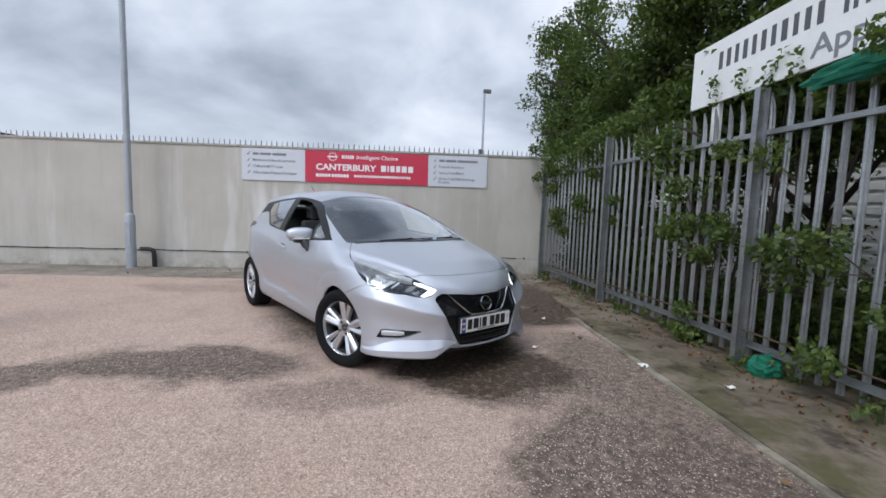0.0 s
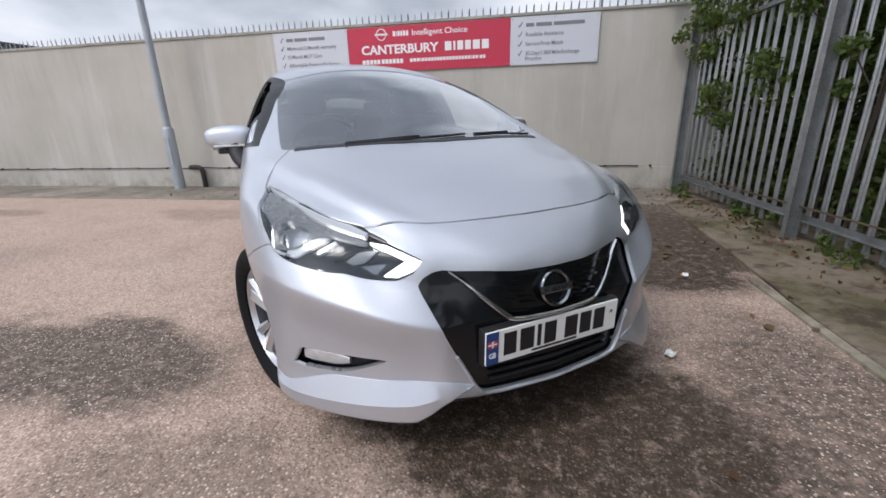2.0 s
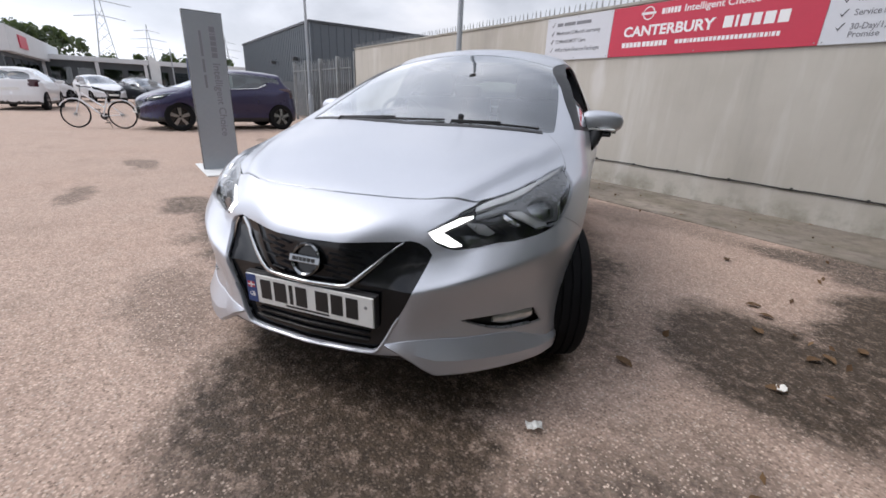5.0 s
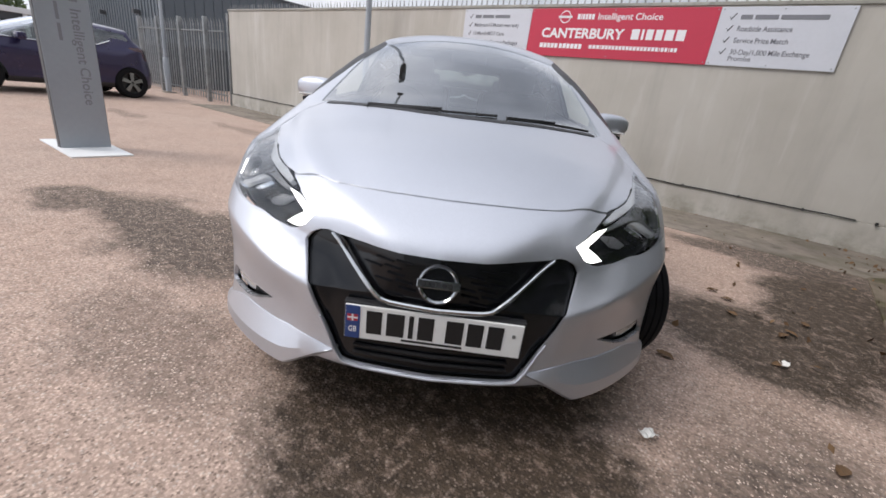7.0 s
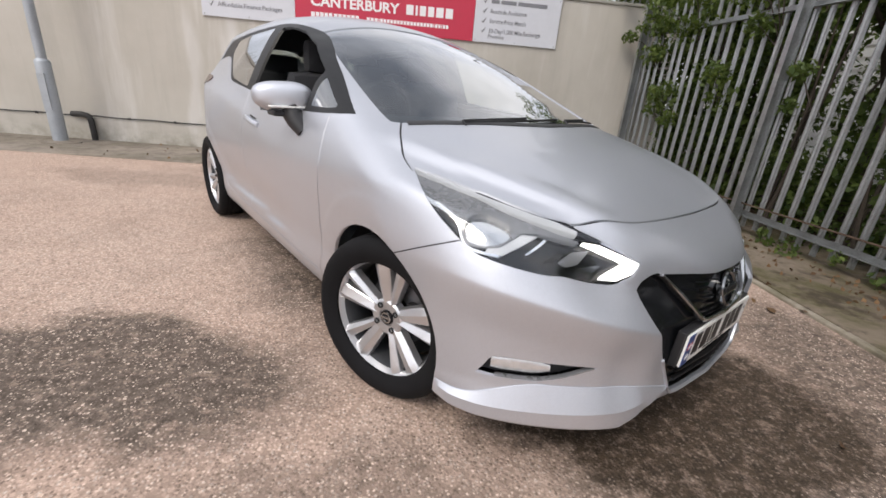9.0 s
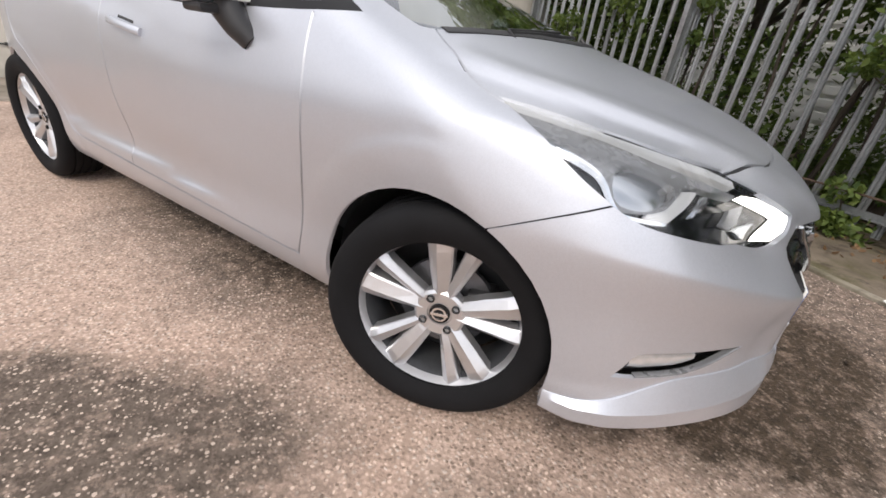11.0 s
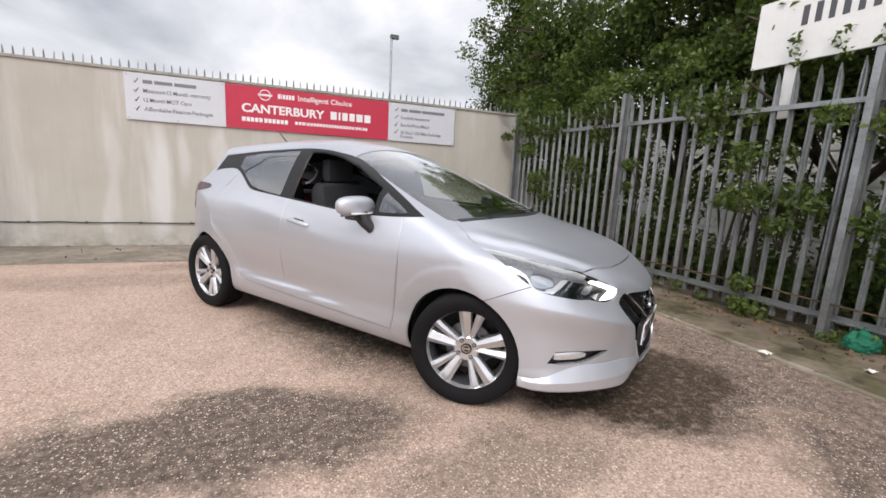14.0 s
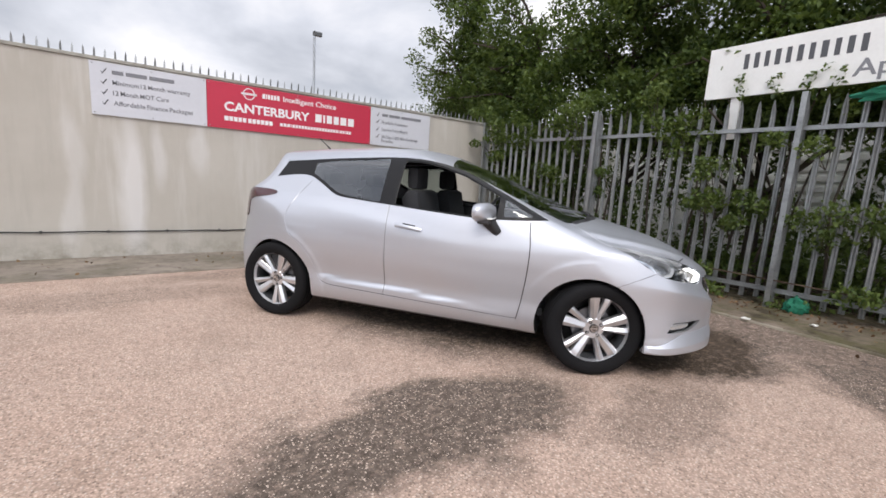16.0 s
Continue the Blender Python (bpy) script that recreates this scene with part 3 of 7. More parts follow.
def back_wall():
    wall = part("wall_back", a_box(WALL_X0, WALL_X1 + 0.6, WALL_Y, WALL_Y + 0.22, 0.32, WALL_H, 0.01), M_WALL)
    tagged(wall, "long cream-painted rendered boundary wall with streaks", "wall", kind="structure")
    foot = part("plinth", a_box(WALL_X0, WALL_X1 + 0.6, WALL_Y - 0.022, WALL_Y + 0.24, -0.05, 0.318, 0.008), M_WALL, wall)
    cap = part("coping", a_box(WALL_X0 - 0.02, WALL_X1 + 0.6, WALL_Y - 0.02, WALL_Y + 0.24, WALL_H - 0.005, WALL_H + 0.035, 0.008), M_COPING, wall)
    edge = part("end_post", a_box(WALL_X0 - 0.10, WALL_X0, WALL_Y - 0.03, WALL_Y + 0.25, 0, 2.3, 0.01), M_GALV_DARK, wall)
    # a strip of short spikes on the coping
    sp = bmesh.new()
    box(sp, WALL_X0, WALL_X1 + 0.3, WALL_Y + 0.02, WALL_Y + 0.06, WALL_H + 0.031, WALL_H + 0.040)
    strip = part("spike_strip", sp, M_GALV, wall, "galvanised anti-climb spike strip")
    rng = random.Random(2)
    kinds = []
    for k in range(3):
        bm = bmesh.new()
        prism(bm, [(-0.011, 0), (0.011, 0), (0.009, 0.075), (0.0, 0.115), (-0.009, 0.075)], -0.002, 0.002, "y")
        bmesh.ops.transform(bm, matrix=pose(0, 0, 0, rng.uniform(-8, 8), 0, rng.uniform(-20, 20)), verts=bm.verts)
        me = bpy.data.meshes.new("spike")
        bm.to_mesh(me)
        bm.free()
        me.materials.append(M_GALV)
        kinds.append(me)
    x, n = WALL_X0 + 0.05, 0
    while x < WALL_X1 + 0.1:
        part("spike", kinds[n % 3], None, wall, at=pose(x, WALL_Y + 0.04, WALL_H + 0.036))
        x, n = x + 0.098, n + 1
    # black cable clipped along the ledge, with a pipe bend at the lamp post
    t = thing("cable", "black cable clipped along the wall above the plinth", "cable")
    pts = [(WALL_X0 + 0.05 + 0.25 * i, WALL_Y - 0.034, 0.328 + 0.010 * math.sin(i * 1.9) * (i % 3 == 0)) for i in range(int((WALL_X1 - WALL_X0 - 0.1) / 0.25))]
    part("flex", a_tube(pts, 0.009, 6), M_CABLE, t, smooth=True)
    clip = a_box(-0.012, 0.012, -0.016, 0.012, -0.014, 0.016, 0.003)
    me = bpy.data.meshes.new("clip")
    clip.to_mesh(me)
    clip.free()
    me.materials.append(M_CABLE)
    for i in range(22):
        part("clip", me, None, t, at=pose(WALL_X0 + 0.4 + i * 0.61, WALL_Y - 0.034, 0.33))
    d = thing("drain_pipe", "short black plastic pipe bend at the wall's foot", "pipe")
    part("pipe", a_tube([(-5.22, 8.42, 0.345), (-5.08, 8.40, 0.35), (-5.0, 8.39, 0.335), (-4.965, 8.385, 0.29), (-4.955, 8.38, 0.14), (-4.955, 8.38, 0.0)], 0.038, 12), M_CABLE, d, smooth=True)


def palisade(name, label, line, y_posts, spacing, high, missing=()):
    """A steel palisade fence: line(s) gives the foot for a length along it."""
    f = tagged(new(name), label, "fence", kind="")
    # one pale: a W-section strip with a splayed three-point head
    prof = [(-0.027, 0.0), (-0.020, -0.012), (-0.009, -0.012), (0.0, -0.002), (0.009, -0.012), (0.020, -0.012), (0.027, 0.0)]
    pales = []
    for kind in range(3):
        rows = [(0.05, 1.0, 0.0), (high - 0.22, 1.0, 0.0), (high - 0.12, 0.9, 0.004), (high - 0.06, 0.55, 0.012 + 0.004 * kind), (high, 0.10, 0.024)]
        vs, fs = [], []
        for thick in (0.0, 0.0035):
            for z, k, lean in rows:
                vs += [(p[0] * k, p[1] * (0.4 + 0.6 * k) - lean + thick, z) for p in prof]
        n, m = len(prof), len(rows)
        for s in (0, n * m):
            for i in range(m - 1):
                for j in range(n - 1):
                    q = (s + i * n + j, s + i * n + j + 1, s + (i + 1) * n + j + 1, s + (i + 1) * n + j)
                    fs.append(q if s else q[::-1])
        for i in range(m - 1):
            for j, fl in ((0, 0), (n - 1, 1)):
                q = (i * n + j, (i + 1) * n + j, n * m + (i + 1) * n + j, n * m + i * n + j)
                fs.append(q if not fl else q[::-1])
        pales.append(mesh_of("pale", vs, fs, M_GALV if kind != 1 else M_GALV_DARK))
    return f, pales


def fence():
    f, pales = palisade("palisade_fence", "tall galvanised steel palisade fence grown through with climbers", None, None, 0.15, 2.29)
    rng = random.Random(7)
    tilt = math.degrees(math.atan(-0.066))
    y = -5.6
    while y < 8.35:
        x = fence_x(y) + 0.03
        part("pale", pales[rng.choice((0, 0, 1, 2))], None, f, at=pose(x, y, 0.02 + rng.uniform(-0.012, 0.012), 0, rng.uniform(-0.6, 0.6), -90 - tilt))
        y += 0.148
    ymid, half = 1.4, 7.0
    L = Matrix.Translation((fence_x(ymid), ymid, 0)) @ pose(0, 0, 0, 0, 0, -tilt)
    for z in (0.20, 1.985):
        bm = bmesh.new()
        prism(bm, [(-0.022, z - 0.025), (0.022, z - 0.025), (0.022, z + 0.025), (0.016, z + 0.025), (0.016, z - 0.019), (-0.022, z - 0.019)], -half, half, "y")
        r = part("rail", bm, M_GALV_DARK if z < 1 else M_GALV, f)
        r.matrix_basis = L
    # I-section posts
    for y in (-3.7, -1.32, 1.05, 3.43, 5.81, 8.15):
        q = [(-0.026, -0.050), (0.026, -0.050), (0.026, -0.043), (0.003, -0.043), (0.003, 0.043), (0.026, 0.043)]
        bm = a_prism(q + [(-x, -y_) for x, y_ in q], 0, 2.34, "z")
        p = part("post", bm, M_GALV, f, at=pose(fence_x(y) - 0.075, y, 0, 0, 0, 90 - tilt + (0 if y < 8 else 0)))
        if abs(y - 3.43) < 0.1:
            part("label_patch", a_box(-0.024, 0.024, -0.054, -0.051, 1.12, 1.26, 0.001), M_SIGN_BRIGHT, p)
            part("label_patch", a_box(-0.024, 0.024, -0.054, -0.051, 0.33, 0.42, 0.001), M_SIGN_BRIGHT, p)
    # rusty wire along the pales' feet
    part("low_wire", a_tube([(fence_x(-5) - 0.03, -5, 0.30), (fence_x(1) - 0.05, 1, 0.27), (fence_x(4) - 0.05, 4, 0.33), (fence_x(8) - 0.03, 8, 0.26)], 0.008, 6), M_RUST, f)


def lamp_post(x, y, high, head=True, r=0.055, name="lamp_post"):
    t = thing(name, "tall grey steel lamp post with a wider base", "lamp post", at=pose(x, y, 0))
    bm = bmesh.new()
    lathe(bm, [(r + 0.028, 0), (r + 0.028, 0.985), (r + 0.020, 1.01), (r, 1.03), (r, 1.05)], 16)
    base = part("base_section", bm, M_LAMP_POST, t, smooth=True)
    bm = bmesh.new()
    prism(bm, [(-0.045, 0.42), (0.045, 0.42), (0.045, 0.86), (-0.045, 0.86)], -r - 0.031, -r - 0.018, "y", 0.003)
    part("access_door", bm, M_LAMP_POST, base)
    bm = bmesh.new()
    lathe(bm, [(r, 1.04), (r * 0.92, high * 0.6), (r * 0.8, high)], 16)
    part("shaft", bm, M_LAMP_POST, t, smooth=True)
    if head:
        part("arm", a_tube([(0, 0, high - 0.05), (0.02, -0.02, high + 0.03), (0.10, -0.11, high + 0.06), (0.20, -0.22, high + 0.07)], 0.028, 8), M_LAMP_POST, t, smooth=True)
        bm = bmesh.new()
        box(bm, -0.09, 0.09, -0.15, 0.15, -0.05, 0.06, 0.04, pose(0.26, -0.28, high + 0.07, 0, 0, 42))
        part("lantern", bm, M_TOTEM_EDGE, t)
    bm = bmesh.new()
    lathe(bm, [(0.24, 0.0), (0.23, 0.022), (0.17, 0.034), (r + 0.03, 0.04)], 14)
    for v in bm.verts:
        k = 1 + 0.16 * noise.noise(Vector((v.co.x * 9, v.co.y * 9, x)))
        v.co.x, v.co.y = v.co.x * k, v.co.y * k * 0.8
    part("footing", bm, M_STRIP, t, "broken pale concrete footing")
    return t


def wall_banner():
    z0, z1, y = 1.728, 2.330, WALL_Y - 0.016
    xs = (-3.33, -2.137, 0.240, 1.415)
    t = thing("wall_sign", "three-panel dealership banner, red centre between white panels", "sign")
    sides = []
    for k, m in enumerate((M_SIGN_WHITE, M_SIGN_RED, M_SIGN_WHITE)):
        p = part("panel", a_box(xs[k] + 0.002, xs[k + 1] - 0.002, y - 0.008, y + 0.008, z0, z1, 0.002), m, t, ("white panel with grey writing", "crimson panel with white writing")[k == 1])
        sides.append(p)
        for dx in (0.03, (xs[k + 1] - xs[k]) / 2, xs[k + 1] - xs[k] - 0.03):
            for z in (z0 + 0.025, z1 - 0.025):
                bm = bmesh.new()
                lathe(bm, [(0.007, 0), (0.007, 0.002), (0.003, 0.004)], 8)
                part("screw", bm, M_GALV, p, at=pose(xs[k] + dx, y - 0.008, z, 90))
    yf = y - 0.0095
    red = sides[1]
    # round emblem as a plain ring with a bar
    bm = bmesh.new()
    lathe(bm, [(0.078, -0.001), (0.078, 0.001), (0.066, 0.001), (0.066, -0.001)], 28, None, True)
    box(bm, -0.098, 0.098, -0.014, 0.014, -0.001, 0.001)
    part("emblem", bm, M_INK_WHITE, red, at=on_back(-1.615, yf, 2.225))
    bar_row("writing_bar", [0.038, 0.014, 0.03, 0.03, 0.034, 0.034], 0.065, M_INK_WHITE, red, on_back(-1.44, yf, 2.195), 0.16)
    words("Intelligent Choice", 0.105, 0.80, M_INK_WHITE, red, at=on_back(-1.155, yf, 2.195))
    part("writing", letters("CANTERBURY", 0.165, width=1.16, bold=0.03), M_INK_WHITE, red, at=on_back(-1.93, yf, 1.97))
    bar_row("writing_bar", [0.095, 0.028, 0.082, 0.082, 0.098, 0.098], 0.118, M_INK_WHITE, red, on_back(-0.68, yf, 1.97), 0.24)
    bar_row("writing_bar", [0.05, 0.045, 0.045, 0.045, 0.045, 0.0, 0.045, 0.045, 0.045, 0.045, 0.045, 0.045], 0.06, M_INK_WHITE, red, on_back(-1.93, yf, 1.835), 0.19)
    bar_row("writing_bar", [0.04, 0.04, 0.04, 0.012] + [0.033] * 16 + [0.012, 0.03, 0.03, 0.012, 0.03, 0.03], 0.045, M_INK_WHITE, red, on_back(-1.20, yf, 1.845), 0.26)
    rows = {0: ((None, 0.62), ("Minimum 12 Month warranty", 0.80), ("12 Month MOT Care", 0.56), ("Affordable Finance Packages", 0.82)),
            2: ((None, 0.76), ("Roadside Assistance", 0.50), ("Service Price Match", 0.50), ("30-Day/1,000 Mile Exchange", 0.72))}
    for k, lines in rows.items():
        for i, (text, w) in enumerate(lines):
            z = 2.205 - i * 0.118
            x = xs[k] + 0.21
            if text:
                words(text, 0.075, w, M_INK_GREY, sides[k], at=on_back(x, yf, z))
            else:
                bar_row("writing_bar", [0.11, 0.21, w - 0.36], 0.045, M_INK_GREY, sides[k], on_back(x, yf, z), 0.5)
            bm = bmesh.new()
            prism(bm, [(0, 0.03), (0.012, 0.022), (0.022, 0.010), (0.055, 0.06), (0.066, 0.06), (0.024, -0.008)], -0.001, 0.001, "z")
            part("tick", bm, M_INK_DARK, sides[k], at=on_back(xs[k] + 0.10, yf, z))
        if k == 2:
            part("writing", letters("Promise", 0.07, width=0.22), M_INK_GREY, sides[k], at=on_back(xs[k] + 0.21, yf, 1.785))


def fence_sign():
    """The long white board over the fence."""
    y1, y0, z0, z1 = 4.47, 0.75, 2.385, 2.975
    x = 2.90
    t = thing("fence_sign", "long white board with grey writing above the fence", "sign")
    b = part("board", a_box(x, x + 0.03, y0, y1, z0, z1, 0.004), M_SIGN_BRIGHT, t)
    for y in (4.13, 2.4, 1.1):
        part("bracket", a_box(x + 0.032, x + 0.075, y - 0.05, y + 0.05, 1.9, z1 - 0.06, 0.004), M_SIGN_BRIGHT, t)
    face = lambda y, z: pose(x - 0.0015, y, z, 90, 0, -90)  # noqa: E731
    bar_row("writing_bar", [0.05, 0.05, 0.045, 0.05, 0.045, 0.05, 0.045, 0.055, 0.045, 0.05, 0.05], 0.165, M_INK_DARK, b, face(4.09, 2.69), 0.31)
    words("Intelligent Choice", 0.26, 1.9, M_INK_DARK, b, at=face(2.90, 2.69))
    part("writing", letters("App", 0.23, width=0.42), M_INK_GREY, b, at=face(3.12, 2.46))


def totem():
    t = thing("totem_sign", "freestanding silver totem sign on a white base plate", "sign", at=pose(-4.86, 3.70, 0, 0, 0, 1.5))
    part("base_plate", a_box(-0.56, 0.56, -0.27, 0.27, 0.0, 0.016, 0.004), M_SIGN_BRIGHT, t, "white steel base plate")
    body = part("column", a_box(-0.05, 0.05, -0.222, 0.222, 0.014, 2.0, 0.004), M_TOTEM, t)
    part("side_trim", a_box(-0.052, 0.035, -0.228, -0.221, 0.014, 2.0), M_TOTEM_EDGE, t)
    part("side_trim", a_box(-0.052, 0.035, 0.221, 0.228, 0.014, 2.0), M_TOTEM_EDGE, t)
    part("cap", a_box(-0.052, 0.052, -0.228, 0.228, 2.0, 2.008), M_TOTEM_EDGE, t)
    # writing runs down the face
    face = lambda y, z: Matrix.Translation((0.0515, y, z)) @ Matrix(((0, 0, 1), (0, 1, 0), (-1, 0, 0))).to_4x4()  # noqa: E731
    bar_row("writing_bar", [0.07, 0.016, 0.055, 0.055, 0.06, 0.06], 0.068, M_INK_GREY, body, face(0.055, 1.84), 0.16)
    words("Intelligent Choice", 0.125, 0.93, M_INK_GREY, body, at=face(0.055, 1.40))
    bar_row("writing_bar", [0.30, 0.16, 0.16], 0.028, M_INK_GREY, body, face(-0.07, 1.78), 1.2)


ground()
back_wall()
fence()
lamp_post(-5.145, 8.03, 5.62)
wall_banner()
fence_sign()
totem()


# ---- the silver hatchback: x forward from the front axle, y to its left, z up ----
def curve(knots, soft=0.03):
    """A smoothed table lookup through (place, value) knots."""
    xs, ys = np.array(knots, float).T
    fine = np.linspace(xs[0] - 0.3, xs[-1] + 0.3, 1600)
    vals = np.interp(fine, xs, ys)
    # straight run-out at both ends
    vals = np.where(fine < xs[0], ys[0] + (fine - xs[0]) * (ys[1] - ys[0]) / (xs[1] - xs[0]), vals)
    vals = np.where(fine > xs[-1], ys[-1] + (fine - xs[-1]) * (ys[-1] - ys[-2]) / (xs[-1] - xs[-2]), vals)
    step = fine[1] - fine[0]
    r = max(1, int(3 * soft / step))
    k = np.exp(-0.5 * (np.arange(-r, r + 1) * step / soft) ** 2)
    pad = np.concatenate([vals[0] + (np.arange(-r, 0)) * (vals[1] - vals[0]), vals, vals[-1] + np.arange(1, r + 1) * (vals[-1] - vals[-2])])
    smooth = np.convolve(pad, k / k.sum(), "valid")
    return lambda x: np.interp(x, fine, smooth)


def sstep(x, a, b):
    t = np.clip((x - a) / (b - a), 0, 1)
    return t * t * (3 - 2 * t)


def tent(d, low, up):
    """A rounded ridge: 1 at 0, nothing past low below it and up above it."""
    t = np.clip(1 - np.sqrt((d / np.where(d < 0, low, up)) ** 2 + 0.005), 0, 1)
    return t


def soft_tent(d, low, up):
    """The same with a broad, soft crown."""
    t = 1 - np.sqrt((d / np.where(d < 0, low, up)) ** 2 + 0.03)
    return np.clip(t, 0, 1) ** 1.3


def ease_out(x):
    """Starts softly at 0 and levels out at 1."""
    t = 0.028 * np.log1p(np.exp(np.clip(x / 0.028, -40, 40)))
    t = np.clip(t, 0, 1)
    return t * (1.5 - 0.5 * t)


def smax(a, b, k):
    h = np.clip(0.5 + 0.5 * (a - b) / k, 0, 1)
    return b + (a - b) * h + k * h * (1 - h)


class Shell:
    """The outer skin as the zero of a smooth function: side, top, front, rear and floor limits blended together."""
    crown = staticmethod(curve([(-3.3, 1.30), (-3.0, 1.365), (-2.72, 1.402), (-2.34, 1.432), (-1.86, 1.455), (-1.52, 1.452), (-1.30, 1.418), (-1.04, 1.332),
                                (-0.79, 1.240), (-0.54, 1.140), (-0.30, 1.047), (-0.10, 0.983), (0.0, 0.953), (0.2, 0.905), (0.4, 0.845), (0.55, 0.782), (0.66, 0.722), (0.74, 0.662), (0.86, 0.545)], 0.035))
    side = staticmethod(curve([(0.0, 0.74), (0.18, 0.79), (0.24, 0.828), (0.31, 0.842), (0.36, 0.841), (0.42, 0.838), (0.55, 0.855), (0.68, 0.865), (0.78, 0.860), (0.86, 0.845),
                               (0.94, 0.822), (1.00, 0.798), (1.10, 0.752), (1.20, 0.700), (1.30, 0.640), (1.38, 0.575), (1.46, 0.50)], 0.022))
    nose = staticmethod(curve([(0.0, 0.778), (0.2, 0.766), (0.3, 0.754), (0.4, 0.731), (0.5, 0.690), (0.574, 0.640), (0.65, 0.578), (0.7, 0.528), (0.76, 0.464), (0.81, 0.382), (0.855, 0.24), (0.9, -0.1)], 0.03))
    rake = staticmethod(curve([(0.0, -0.10), (0.20, -0.035), (0.26, 0.010), (0.32, 0.005), (0.37, 0.000), (0.44, -0.004), (0.52, -0.010), (0.60, -0.018), (0.66, -0.032), (0.70, -0.052), (0.75, -0.095), (0.9, -0.26)], 0.015))
    tail = staticmethod(curve([(0.0, 0.10), (0.2, 0.05), (0.32, 0.012), (0.5, 0.0), (0.62, 0.02), (0.75, 0.045), (0.95, 0.080), (1.03, 0.105), (1.10, 0.23), (1.16, 0.31), (1.25, 0.38), (1.32, 0.41), (1.5, 0.42)], 0.02))
    stern = staticmethod(curve([(0.0, 0.0), (0.3, 0.02), (0.5, 0.065), (0.65, 0.15), (0.75, 0.26), (0.82, 0.42), (0.87, 0.70)], 0.03))

    shoulder = staticmethod(curve([(-3.1, 0.970), (-2.47, 0.952), (-2.1, 0.932), (-1.65, 0.885), (-1.38, 0.835), (-1.14, 0.785), (-0.8, 0.750), (-0.4, 0.765), (0.1, 0.80)], 0.06))
    ledge = staticmethod(curve([(-2.2, 0.425), (-1.9, 0.415), (-1.56, 0.408), (-1.25, 0.395), (-0.95, 0.372), (-0.5, 0.355)], 0.05))
    ridge = staticmethod(curve([(-0.25, 0.735), (0.03, 0.668), (0.35, 0.530), (0.49, 0.455), (0.576, 0.396), (0.635, 0.345), (0.69, 0.279), (0.78, 0.16)], 0.03))

    def width(self, u, z):
        w = self.side(z)
        # cabin narrows to the rear and to the screen
        w = w - 0.05 * sstep(u, -1.9, -2.9) * sstep(z, 0.85, 1.15) - 0.030 * sstep(u, -0.75, -0.1) * sstep(z, 0.80, 1.0)
        w = w + 0.010 * sstep(u, -1.6, -2.4) * sstep(z, 0.35, 0.6) * sstep(z, 1.0, 0.8)
        # a shallow hollow low in the doors, ending on a ledge that fades out forward
        line = self.ledge(u)
        fade = sstep(u, -0.50, -1.25) * sstep(u, -2.14, -1.98)
        w = w - 0.016 * sstep(z, line - 0.045, line - 0.012) * sstep(z, line + 0.21, line - 0.005) * fade
        # shoulder crease from the tail lamp, sinking and fading out along the front door
        sh = self.shoulder(u)
        w = w + (0.004 + 0.013 * sstep(u, -0.9, -2.0)) * soft_tent(z - sh, 0.15, 0.085) * sstep(u, 0.3, -0.1)
        # the bumper's crest runs out towards the arch, with a tuck under it
        w = w + (0.010 * tent(z - 0.605, 0.14, 0.09) - 0.016 * sstep(z, 0.60, 0.46) * sstep(z, 0.22, 0.30)) * sstep(u, 0.22, 0.36)
        # lips round the wheel arches
        for cu, cz, r in ARCHES:
            d = np.sqrt((u - cu) ** 2 + (z - cz) ** 2)
            w = w + 0.0042 * sstep(d, r + 0.128, r + 0.088) * sstep(z, 0.15, 0.3)
        return w

    def top(self, u, v):
        a = np.abs(v)
        bonnet = sstep(u, -0.25, 0.0)
        roof = sstep(u, -0.9, -1.3)
        drop = (0.055 * (1 - bonnet) + 0.02 * roof) * (a / 0.6) ** 2.2 + bonnet * 0.050 * (a / 0.62) ** 2.6
        z = self.crown(u) - drop
        # ridges on the bonnet running in to the grille, with hollows outboard
        vr = self.ridge(u)
        z = z + bonnet * (0.006 * np.exp(-((a - vr + 0.02) / 0.05) ** 2) - 0.013 * sstep(a, vr - 0.004, vr + 0.046) * sstep(u, 0.72, 0.45))
        return z

    def front(self, v, z):
        a = np.abs(v)
        f = self.nose(a) + self.rake(z)
        # a crest across the bumper, rising to the wheel arch
        crest = 0.50 + 0.275 * np.clip(a - 0.38, 0, 0.45)
        back = 0.048 * sstep(a, 0.10, 0.36) + 0.022 * np.exp(-((a - 0.52) / 0.07) ** 2) - 0.020 * sstep(a, 0.60, 0.75)
        f = f + 0.014 * tent(z - crest, 0.16, 0.08) * sstep(a, 0.30, 0.38) - back * ease_out((z - crest) / 0.11)
        f = f - 0.022 * sstep(z, crest, crest - 0.13) * sstep(z, 0.24, 0.31) * sstep(a, 0.36, 0.48)
        return f - 0.03 * sstep(z, 0.26, 0.20)

    def f(self, p):
        u, v, z = p[..., 0], p[..., 1], p[..., 2]
        a = np.abs(v)
        side = a - self.width(u, z)
        # sharper blend along the cabin than along the wings
        k = 0.055 + 0.005 * sstep(u, -0.35, 0.2)
        g = smax(side, z - self.top(u, v), k)
        g = smax(g, u - self.front(v, z), 0.05 - 0.024 * sstep(a, 0.42, 0.25))
        g = smax(g, (-3.19 + self.tail(z) + self.stern(a)) - u, 0.06)
        return smax(g, 0.195 - z, 0.02)

    def grad(self, p):
        e, g = 1e-3, np.zeros_like(p)
        for k in range(3):
            d = np.zeros(3)
            d[k] = e
            g[..., k] = self.f(p + d) - self.f(p - d)
        return g / np.linalg.norm(g, axis=-1, keepdims=True).clip(1e-9)

